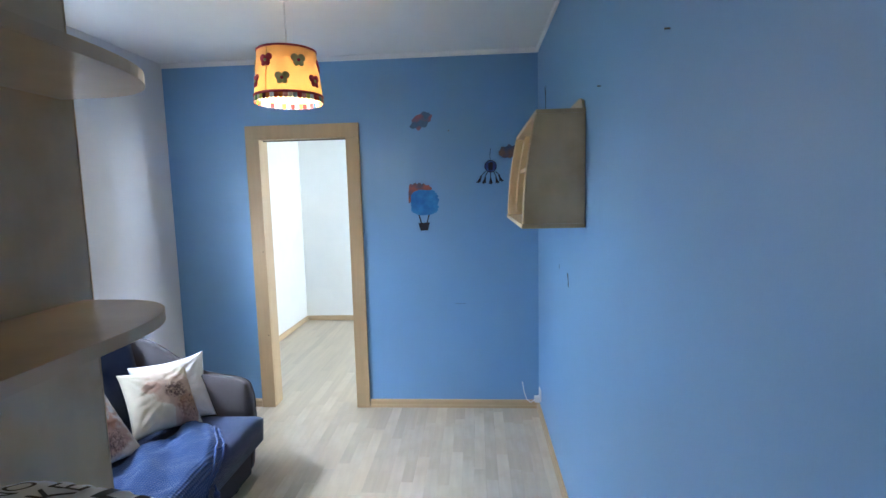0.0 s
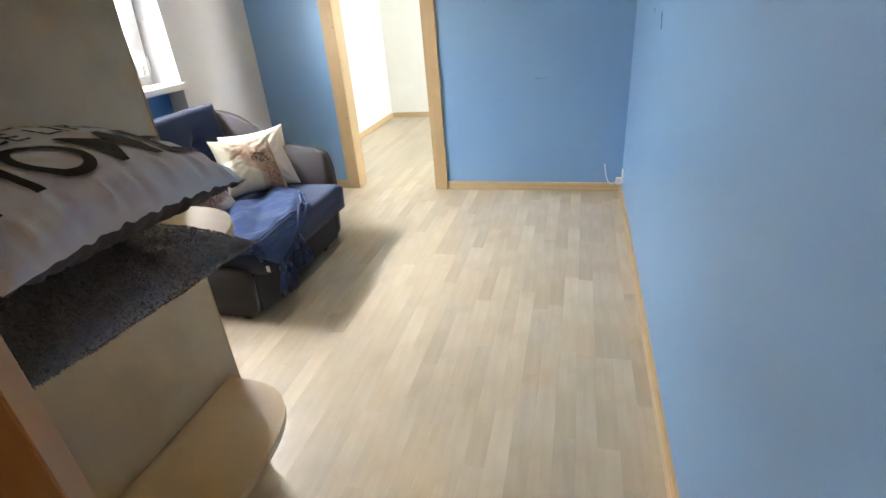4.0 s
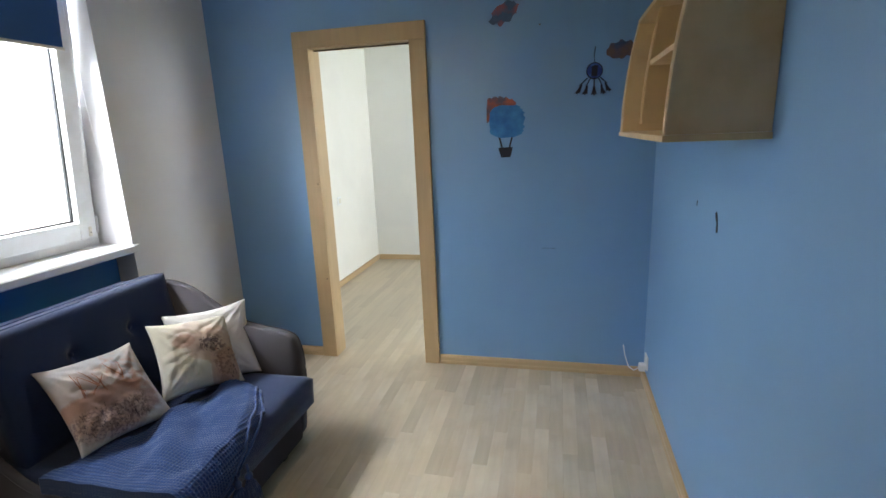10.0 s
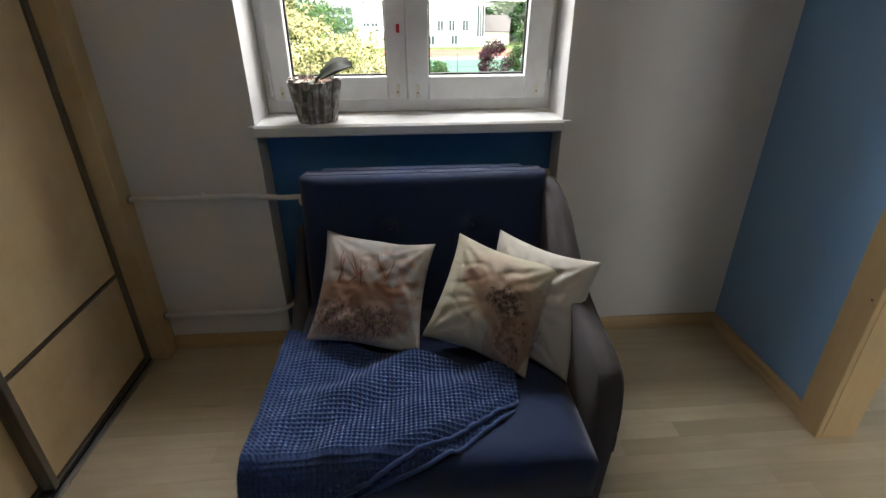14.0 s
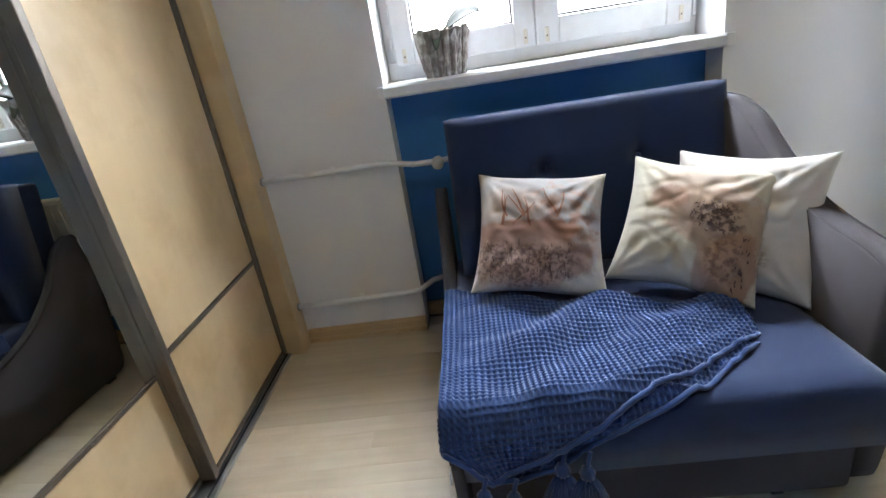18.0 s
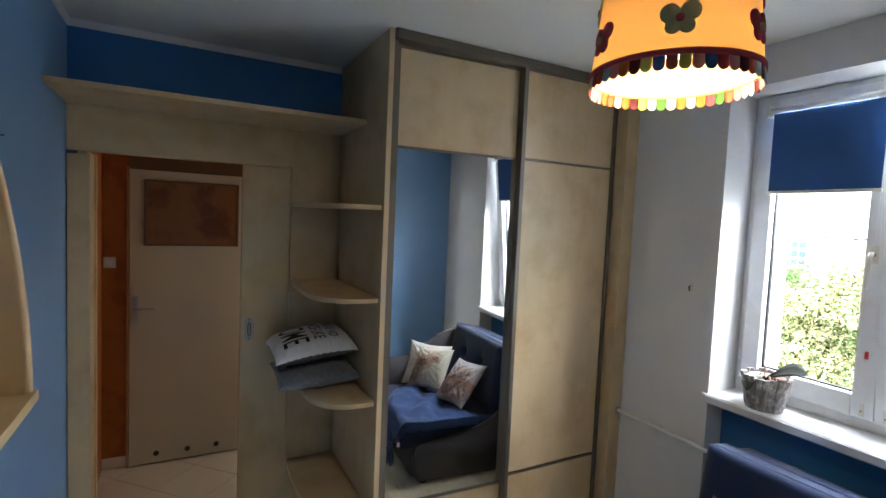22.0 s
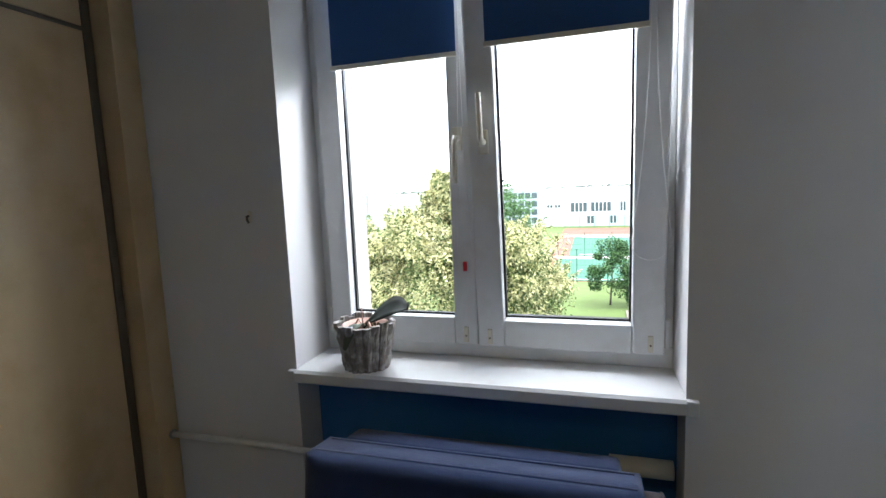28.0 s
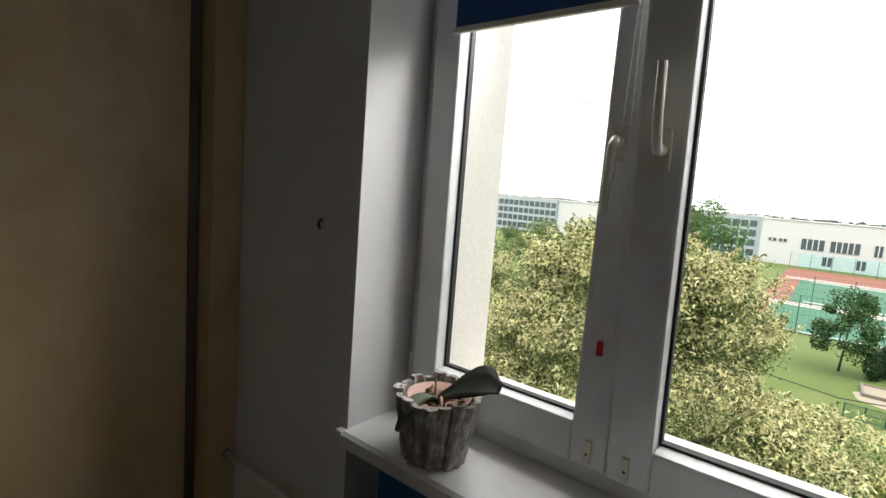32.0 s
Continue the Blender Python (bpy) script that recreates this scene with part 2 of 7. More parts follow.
def box(x0, x1, y0, y1, z0, z1, bevel=0.0, segments=2):
    return add_box(bmesh.new(), x0, x1, y0, y1, z0, z1, bevel, segments)


def child(name, bm, mat, parent, label="", smooth=False):
    """A part given in the world's coordinates, hung under a thing."""
    ob = part(name, bm, mat, None, label, smooth)
    ob.parent = parent
    ob.matrix_parent_inverse = parent.matrix_world.inverted()
    return ob


def add_prism(bm, outline, axis, a, b):
    """Extrudes a flat outline (pairs) along an axis from a to b. Pairs are the two other axes in order x, y, z."""
    def at(p, q):
        return {"x": (q, p[0], p[1]), "y": (p[0], q, p[1]), "z": (p[0], p[1], q)}[axis]
    lo, hi = [bm.verts.new(at(p, a)) for p in outline], [bm.verts.new(at(p, b)) for p in outline]
    bm.faces.new(lo)
    bm.faces.new(hi[::-1])
    for i in range(len(outline)):
        j = (i + 1) % len(outline)
        bm.faces.new((lo[i], hi[i], hi[j], lo[j]))
    return bm


def prism(outline, axis, a, b, bevel=0.0, segments=2):
    bm = add_prism(bmesh.new(), outline, axis, a, b)
    if bevel:
        bmesh.ops.recalc_face_normals(bm, faces=bm.faces)
        bmesh.ops.bevel(bm, geom=list(bm.edges), offset=bevel, segments=segments, affect="EDGES", clamp_overlap=True)
    return bm


def add_tube(bm, points, radius, sides=10, closed=False, taper=1.0):
    """A round bar along a line of points."""
    pts = [Vector(p) for p in points]
    rings = []
    for i, p in enumerate(pts):
        d = (pts[min(i + 1, len(pts) - 1)] - pts[max(i - 1, 0)]).normalized()
        side = d.cross(Vector((0, 0, 1)))
        side = d.cross(Vector((1, 0, 0))) if side.length < 1e-3 else side
        side.normalize()
        up = side.cross(d)
        r = radius * (1 + (taper - 1) * i / max(1, len(pts) - 1))
        rings.append([bm.verts.new(p + side * (r * math.cos(2 * math.pi * k / sides)) + up * (r * math.sin(2 * math.pi * k / sides))) for k in range(sides)])
    for a, b in zip(rings, rings[1:]):
        for k in range(sides):
            bm.faces.new((a[k], a[(k + 1) % sides], b[(k + 1) % sides], b[k]))
    bm.faces.new(rings[0][::-1])
    bm.faces.new(rings[-1])
    return bm


def tube(points, radius, sides=10, taper=1.0):
    return add_tube(bmesh.new(), points, radius, sides, taper=taper)


def lathe(profile, centre, sides=40, wave=None):
    """Turns pairs (radius, height) about the upright axis through centre."""
    bm = bmesh.new()
    rings = []
    for i, (r, h) in enumerate(profile):
        ring = []
        for k in range(sides):
            a = 2 * math.pi * k / sides
            q = r * (1 + (wave(a, h) if wave else 0))
            ring.append(bm.verts.new((centre[0] + q * math.cos(a), centre[1] + q * math.sin(a), centre[2] + h)))
        rings.append(ring)
    for a, b in zip(rings, rings[1:]):
        for k in range(sides):
            bm.faces.new((a[k], a[(k + 1) % sides], b[(k + 1) % sides], b[k]))
    return bm, rings


def structure(name, bm, mat, label, category):
    return tagged(part(name, bm, mat), label, category, kind="structure")


# ---- the plan ----
XR, XL, YF, YB, ZC = 0.42, -2.220, 3.485, 0.25, 2.52   # right and window wall, far and entrance wall, ceiling
DX0, DX1, DZ = -1.535, -0.914, 1.97                   # opening to the second room
NY0, NY1, NZ0, NZ1 = 1.545, 2.672, 0.965, 2.355       # window niche
RX, RY = 1.45, 6.055                                   # second room
GROUND = -13.0
SILL = NZ0 - 0.004                                    # top of the window board
LX = -2.190                                           # left wall of the second room

# walls of the room
structure("wall_right", box(XR, XR + 0.15, 0.1, YF + 0.12, -0.02, ZC), blue_paint, "light blue painted plaster wall with scuffs and small nail holes", "wall")
bm = bmesh.new()
add_box(bm, XL - 0.1, DX0 - 0.03, YF, YF + 0.12, -0.02, ZC - 0.03)
add_box(bm, DX1 + 0.03, XR, YF, YF + 0.12, -0.02, ZC - 0.03)
add_box(bm, DX0 - 0.03, DX1 + 0.03, YF, YF + 0.12, DZ + 0.03, ZC - 0.03)
structure("wall_far", bm, blue_paint, "blue painted plaster wall with a doorway and faded stickers", "wall")
bm = bmesh.new()
add_box(bm, XL - 0.25, XL, YB - 0.2, NY0, -0.02, ZC)
add_box(bm, XL - 0.25, XL, NY1, YF, -0.02, ZC)
add_box(bm, XL - 0.25, XL, NY0, NY1, NZ1, ZC)
structure("wall_window", bm, white_paint, "white painted plaster wall round a deep window niche", "wall")
bm = box(XL - 0.25, XL - 0.12, NY0, NY1, -0.02, SILL - 0.042)
structure("wall_niche", bm, niche_and_shade_blue, "deep blue painted wall of the niche below the window", "wall")
bm = bmesh.new()
add_box(bm, XL - 0.62, XL - 0.25, -1.2, NY0 - 0.025, -3, 5.5)
add_box(bm, XL - 0.62, XL - 0.25, NY1 + 0.008, 6.3, -3, 5.5)
add_box(bm, XL - 0.62, XL - 0.25, NY0 - 0.025, NY1 + 0.008, -3, NZ0 - 0.02)
add_box(bm, XL - 0.62, XL - 0.25, NY0 - 0.025, NY1 + 0.008, NZ1 - 0.02, 5.5)
render_plaster = material("render_plaster", (0.60, 0.575, 0.54), 0.9, vary=0.05, grain=(60, 60, 60), grain_amount=0.12, bump=0.9, bump_scale=120)
structure("wall_outside", bm, render_plaster, "rough cream facade render round the window opening", "wall")
structure("ceiling", box(XL - 0.1, XR + 0.1, -0.2, YF + 0.05, ZC, ZC + 0.15), ceiling_paint, "white painted ceiling with a cove along the walls", "ceiling")
bm = bmesh.new()
for y0, y1, x0, x1 in ((YF - 0.012, YF + 0.01, XL, XR), (0.24, 0.262, -0.79, XR)):
    add_box(bm, x0, x1, y0, y1, ZC - 0.032, ZC + 0.002, 0.004)
add_box(bm, XR - 0.012, XR + 0.01, 0.262, YF - 0.01, ZC - 0.032, ZC + 0.002, 0.004)
structure("trim_cove", bm, ceiling_paint, "narrow white band of ceiling paint along the wall top", "trim")

# entrance wall: hall side, back of the shelf over the door, pocket of the sliding door
bm = bmesh.new()
add_box(bm, -2.2, -0.514, 0.05, 0.10, -0.02, ZC)
add_box(bm, 0.37, XR, 0.05, 0.10, -0.02, ZC)
add_box(bm, -0.514, 0.37, 0.05, 0.10, 2.0, ZC)
structure("wall_hall", bm, orange_paint, "orange panelled hall wall beside the sliding door", "wall")
# the wall's shadow over the shelf is put into this darker blue
structure("wall_entrance", box(-0.80, XR, 0.105, 0.255, 2.0, ZC), niche_and_shade_blue, "strip of blue wall above the door shelf, its shadow painted in as deep blue", "wall")
bm = bmesh.new()
add_box(bm, -0.533, 0.297, 0.268, 0.292, 1.955, 2.152, 0.001)
add_box(bm, 0.298, XR - 0.003, 0.268, 0.290, 1.955, 2.152, 0.001)
structure("trim_header", bm, maple_flat, "light maple board above the sliding door", "trim")
structure("trim_pocket", box(-0.79, -0.534, 0.264, 0.280, 0.0, 2.152), maple, "light maple back panel of the corner shelves", "trim")
bm = bmesh.new()
add_box(bm, -0.80, -0.420, 0.105, 0.236, 0.0, 2.0)
structure("wall_pocket", bm, maple, "light maple lining of the sliding door pocket", "wall")
structure("trim_jamb", box(-0.512, -0.426, 0.044, 0.104, 0.0, 2.0, 0.003), door_paint, "pale painted door jamb on the hall side", "trim")
lining = structure("trim_lining", box(0.349, 0.383, 0.05, 0.262, 0.0, 1.96, 0.002), maple, "light maple lining of the entrance opening", "trim")
part("architrave", box(0.335, XR - 0.002, 0.262, 0.286, 0.0, 1.94, 0.003), maple, lining)
part("hall_architrave", box(0.340, 0.383, 0.02, 0.048, 0.0, 1.96, 0.003), maple, lining)
structure("trim_lintel", box(-0.43, 0.349, 0.105, 0.262, 1.965, 1.99), oak_trim, "wooden lintel lining with the sliding door rail", "trim")

# hall
structure("wall_hall_back", box(-1.6, 0.7, -0.90, -0.80, -0.02, ZC), orange_paint, "orange panelled wall behind the white inner door", "wall")
structure("wall_hall_right", box(XR, XR + 0.15, -0.9, 0.1, -0.02, ZC), orange_paint, "orange panelled hall wall beside the entrance", "wall")
structure("wall_hall_left", box(-1.7, -1.6, -0.9, 0.05, -0.02, ZC), white_paint, "pale painted hall wall", "wall")
structure("ceiling_hall", box(-1.7, XR + 0.1, -0.9, 0.05, ZC, ZC + 0.12), ceiling_paint, "white hall ceiling", "ceiling")
structure("baseboard_hall", box(0.285, XR, -0.80, -0.787, 0.0, 0.07, 0.003), plastic_cream, "pale baseboard in the hall", "baseboard")

# second room
bm = bmesh.new()
add_box(bm, LX - 0.2, LX, YF + 0.12, RY + 0.1, -0.02, ZC + 0.05)
structure("wall_second_left", bm, cream_paint, "plain white wall of the second room", "wall")
structure("wall_second_far", box(LX, RX + 0.1, RY, RY + 0.12, -0.02, ZC + 0.05), cream_paint, "plain white far wall of the second room", "wall")
bm = bmesh.new()
add_box(bm, RX, RX + 0.15, YF + 0.12, 4.05, -0.02, ZC + 0.05)
add_box(bm, RX, RX + 0.15, 5.45, RY, -0.02, ZC + 0.05)
add_box(bm, RX, RX + 0.15, 4.05, 5.45, -0.02, 0.85)
add_box(bm, RX, RX + 0.15, 4.05, 5.45, 2.3, ZC + 0.05)
structure("wall_second_right", bm, cream_paint, "white wall with a window opening in the second room", "wall")
structure("wall_second_near", box(XR, RX + 0.1, YF, YF + 0.12, -0.02, ZC + 0.05), cream_paint, "white wall of the second room", "wall")
structure("ceiling_second", box(-2.3, RX + 0.1, YF + 0.06, RY + 0.1, ZC + 0.05, ZC + 0.2), ceiling_paint, "white ceiling of the second room", "ceiling")
bm = bmesh.new()
add_box(bm, LX, LX + 0.015, YF + 0.12, RY - 0.016, 0.0, 0.06, 0.003)
add_box(bm, LX + 0.015, RX, RY - 0.016, RY, 0.0, 0.06, 0.003)
structure("baseboard_second", bm, skirting_wood, "light wooden baseboard of the second room", "baseboard")


def baseboards():
    """Light wooden baseboards with a cable groove and rounded top, run by run."""
    def run(x0, y0, x1, y1, nx, ny):
        t, h = 0.016, 0.06
        bm = bmesh.new()
        prof = ((0, 0), (t, 0), (t, 0.018), (t - 0.003, 0.022), (t, 0.026), (t, h - 0.012), (t - 0.006, h), (0, h))
        lo = [bm.verts.new((x0 + nx * a, y0 + ny * a, b)) for a, b in prof]
        hi = [bm.verts.new((x1 + nx * a, y1 + ny * a, b)) for a, b in prof]
        bm.faces.new(lo)
        bm.faces.new(hi[::-1])
        for i in range(len(prof)):
            j = (i + 1) % len(prof)
            bm.faces.new((lo[i], hi[i], hi[j], lo[j]))
        structure("baseboard", bm, skirting_wood, "light wooden baseboard along the wall", "baseboard")
    run(XR, 0.77, XR, YF, -1, 0)
    run(XR, 0.288, XR, 0.766, -1, 0)
    run(DX1 + 0.10, YF, XR - 0.016, YF, 0, -1)
    run(XL + 0.016, YF, DX0 - 0.105, YF, 0, -1)
    run(XL, NY1, XL, YF, 1, 0)
    run(XL, 1.05, XL, NY0, 1, 0)
    run(XL - 0.12, NY0, XL - 0.12, NY1, 1, 0)


baseboards()


# ---- doorway casing ----
def doorway():
    bm = bmesh.new()
    add_box(bm, DX0 - 0.100, DX0, YF - 0.022, YF - 0.001, 0.0, DZ, 0.004)
    add_box(bm, DX1, DX1 + 0.097, YF - 0.022, YF - 0.001, 0.0, DZ, 0.004)
    add_box(bm, DX0 - 0.100, DX1 + 0.097, YF - 0.022, YF - 0.001, DZ, DZ + 0.097, 0.004)
    add_box(bm, DX0 - 0.03, DX0, YF, YF + 0.118, 0.0, DZ, 0.002)
    add_box(bm, DX1, DX1 + 0.03, YF, YF + 0.118, 0.0, DZ, 0.002)
    add_box(bm, DX0 - 0.03, DX1 + 0.03, YF, YF + 0.118, DZ, DZ + 0.03, 0.002)
    d = structure("door_frame", bm, oak_trim, "light wooden casing of the doorway without a door leaf", "door frame")
    part("groove", box(DX0, DX1, YF + 0.05, YF + 0.058, DZ - 0.008, DZ - 0.001), joint_dark, d, "dark groove under the lintel")
    for z in (1.17, 0.55):
        part("screw_plug", box(DX0 - 0.022, DX0 - 0.015, YF - 0.0235, YF - 0.0215, z, z + 0.007), joint_dark, d)
    return d


doorway()


# ---- wardrobe with sliding doors and corner shelves ----
WX0, WX1, WY = -0.793, -2.13, 0.957


hang = child


def wardrobe():
    w = empty("wardrobe", (-1.5, 0.6, 0))
    tagged(w, "built-in maple wardrobe with two sliding doors, one mirrored", "wardrobe")
    child("side_panel", box(WX0 - 0.02, WX0, 0.255, WY, 0.0, ZC - 0.001, 0.001), maple, w)
    child("edge_strip", box(WX0 - 0.022, WX0 + 0.001, WY, WY + 0.003, 0.0, ZC - 0.002), maple_edge, w, "pale edging strip")
    child("side_profile", box(WX0 - 0.045, WX0 - 0.023, 0.90, WY - 0.004, 0.0, ZC - 0.035, 0.002), metal_bronze, w, "bronze metal closing strip")
    child("end_post", box(XL + 0.002, WX1, 0.80, 1.045, 0.0, ZC - 0.001, 0.003), maple, w, "upright maple filler post")
    child("back_panel", box(XL + 0.002, WX0 - 0.021, 0.26, 0.275, 0.0, ZC - 0.002), maple, w)
    child("top_rail", box(WX1, WX0 - 0.023, 0.85, WY + 0.022, 2.475, ZC - 0.001, 0.003), metal_bronze, w, "bronze metal top rail")
    child("bottom_rail", box(WX1, WX0 - 0.023, 0.87, WY + 0.034, 0.0, 0.010, 0.002), metal_light, w, "low pale metal floor rail")
    child("rail_groove", box(WX1, WX0 - 0.023, 0.968, 0.976, 0.010, 0.0105), rubber_black, w)

    def door(x0, x1, y, bars, label, skew=0.0):
        turn = Matrix.Translation(((x0 + x1) / 2, y, 0)) @ Matrix.Rotation(radians(skew), 4, "Z") @ Matrix.Translation((-(x0 + x1) / 2, -y, 0))

        def child(name, bm, mat, parent, label=""):
            bm.transform(turn)
            return hang(name, bm, mat, parent, label)
        d = child("sliding_door", box(x0 + 0.02, x1 - 0.02, y - 0.018, y - 0.012, 0.022, 2.476), maple, w, label)
        kinds = {"panel": maple, "mirror": mirror_glass}
        for z0, z1, kind in bars:
            child(kind, box(x0 + 0.022, x1 - 0.022, y - 0.011, y - 0.003, z0, z1, 0.0006, 1), kinds[kind], d)
        for a, b in ((x0, x0 + 0.024), (x1 - 0.024, x1)):
            child("stile", box(a, b, y - 0.028, y + 0.008, 0.020, 2.478, 0.003), metal_bronze, d, "bronze metal grip profile")
        for z in [bars[0][0] - 0.012] + [bar[1] + 0.006 for bar in bars]:
            child("rail", box(x0 + 0.024, x1 - 0.024, y - 0.02, y + 0.002, z - 0.006, z + 0.006, 0.001), metal_bronze, d, "thin metal divider")
    door(-1.512, WX0 - 0.048, 0.921, ((0.04, 0.375, "panel"), (0.39, 2.03, "mirror"), (2.045, 2.465, "panel")), "sliding door with a tall mirror between maple panels", -2.8)
    door(WX1 + 0.004, -1.490, 0.968, ((0.04, 0.425, "panel"), (0.44, 2.03, "panel"), (2.045, 2.465, "panel")), "sliding door of maple panels")
    return w


wardrobe()


def corner_shelf(z, deep):
    """A quarter-round maple shelf between the wardrobe side and the back panel."""
    x, y, wide, bow = WX0 + 0.001, 0.281, 0.262, 0.28
    pts = [(x, y), (x, y + deep)]
    for k in range(0, 15):
        a = math.pi / 2 * k / 14
        pts.append((x + 0.06 + (wide - 0.06) * math.sin(a) ** 0.85, y + deep - bow + bow * max(0.0, math.cos(a)) ** 0.75))
    pts.append((x + wide, y + 0.12))
    pts.append((x + wide - 0.012, y))
    s = empty("corner_shelf", (x, y, z))
    tagged(s, "quarter-round maple corner shelf with a pale rounded edge", "shelf", "corner shelves")
    child("board", prism(pts, "z", z - 0.020, z), maple_flat, s)
    bm = bmesh.new()
    rim = pts[1:]
    for i, (p, q) in enumerate(zip(rim, rim[1:])):
        d = Vector((q[0] - p[0], q[1] - p[1]))
        nrm = Vector((-d.y, d.x)).normalized() * 0.0022
        add_prism(bm, [(p[0], p[1]), (q[0], q[1]), (q[0] + nrm.x, q[1] + nrm.y), (p[0] + nrm.x, p[1] + nrm.y)], "z", z - 0.020, z)
    child("edging", bm, maple_edge, s, "pale edge band")


for height, depth in ((1.772, 0.648), (1.364, 0.648), (0.898, 0.644), (0.385, 0.640)):
    corner_shelf(height, depth)
door_shelf = tagged(part("door_shelf", box(WX0 + 0.002, XR - 0.002, 0.256, 0.697, 2.154, 2.174, 0.0015), maple_flat), "long maple shelf board over the sliding door", "shelf")
part("edging", box(WX0 + 0.002, XR - 0.002, 0.697, 0.700, 2.1535, 2.1745, 0.0008, 1), maple_edge, door_shelf, "pale edging strip")


def sliding_door():
    d = empty("sliding_door", (-0.5, 0.23, 0))
    tagged(d, "half-open maple sliding door with an oval flush pull", "door")
    child("leaf", box(-0.78, -0.299, 0.245, 0.262, 0.012, 1.955, 0.001), maple, d)
    child("hall_face", box(-0.78, -0.2992, 0.241, 0.245, 0.012, 1.955, 0.001), oak_trim, d, "browner wooden face towards the hall")
    child("edge", box(-0.299, -0.295, 0.242, 0.261, 0.012, 1.955, 0.001), maple_edge, d, "pale door edge")

    def pull(m, mat_plate):
        outline = [(0.024 * math.cos(a) * (1 if abs(math.cos(a)) < 0.99 else 1), 0.062 * (1 if math.sin(a) >= 0 else -1) * abs(math.sin(a)) ** 0.55) for a in [2 * math.pi * k / 28 for k in range(28)]]
        bm = prism(outline, "y", 0.0, 0.004)
        bm.transform(m)
        plate = child("flush_pull", bm, mat_plate, d, "oval metal flush pull")
        bm = prism([(p * 0.52, q * 0.66) for p, q in outline], "y", 0.0041, 0.0058)
        bm.transform(m)
        rim = child("rim", bm, metal_light, plate, "raised chrome rim")
        bm = prism([(p * 0.36, q * 0.60) for p, q in outline], "y", 0.0058, 0.0062)
        bm.transform(m)
        child("recess", bm, rubber_black, rim)
        bm = prism([(p * 0.16, q * 0.52) for p, q in outline], "y", 0.0062, 0.0066)
        bm.transform(m)
        child("recess_floor", bm, oak_trim, rim)
        for z in (-0.049, 0.049):
            bm, _ = lathe([(0.0045, 0), (0.004, 0.0015), (0.0, 0.0015)], (0, 0, 0), 10)
            bm.transform(m @ pose(0, 0.004, z, -90))
            child("screw", bm, metal_dark, plate)
    pull(pose(-0.339, 0.262, 1.112), metal_light)
    pull(pose(-0.346, 0.241, 1.115, 0, 0, 180), metal_light)
    child("roller_guide", box(-0.36, -0.34, 0.24, 0.275, 0.0, 0.012, 0.003), plastic_white, d, "small white floor guide")


sliding_door()


oak_dark = material("oak_dark", (0.11, 0.062, 0.03), 0.5, vary=0.08, grain=(30, 30, 4), grain_amount=0.15)


def inner_door():
    d = structure("door_bathroom", box(-0.59, 0.268, -0.786, -0.750, 0.012, 1.955, 0.003), door_paint, "cream painted inner door with an amber glass pane", "door")
    part("glass_pane", box(-0.362, 0.175, -0.7505, -0.7465, 1.482, 1.882), amber_glass, d, "amber frosted glass pane")
    bm = bmesh.new()
    for x0, x1, z0, z1 in ((-0.375, -0.360, 1.469, 1.895), (0.173, 0.188, 1.469, 1.895), (-0.360, 0.173, 1.469, 1.484), (-0.360, 0.173, 1.880, 1.895)):
        add_box(bm, x0, x1, -0.7502, -0.742, z0, z1, 0.003)
    part("glazing_bead", bm, oak_dark, d, "dark stained glazing bead")
    for x in (0.112, -0.074, -0.254, -0.434):
        bm = bmesh.new()
        bmesh.ops.create_cone(bm, cap_ends=True, segments=20, radius1=0.017, radius2=0.017, depth=0.004, matrix=pose(x, -0.748, 0.075, 90))
        part("vent_hole", bm, rubber_black, d, "round dark vent hole")
    h = part("door_handle", tube([(0.235, -0.75, 1.06), (0.235, -0.715, 1.06), (0.22, -0.708, 1.06), (0.13, -0.706, 1.058)], 0.008, 10), metal_light, d, "metal lever handle")
    part("handle_plate", box(0.218, 0.252, -0.7505, -0.746, 0.96, 1.14, 0.002), metal_light, h)
    part("architrave", box(0.270, 0.284, -0.80, -0.76, 0.0, 1.97, 0.002), oak_trim, d)
    part("lintel", box(-0.62, 0.268, -0.80, -0.752, 1.958, 2.12, 0.002), oak_dark, d, "dark brown wooden door lintel")
    s = tagged(part("light_switch", box(0.345, 0.412, -0.80, -0.790, 1.32, 1.39, 0.004), plastic_cream), "cream light switch on the orange hall wall", "switch")
    part("rocker", box(0.36, 0.40, -0.79, -0.786, 1.335, 1.375, 0.003), plastic_white, s)


inner_door()


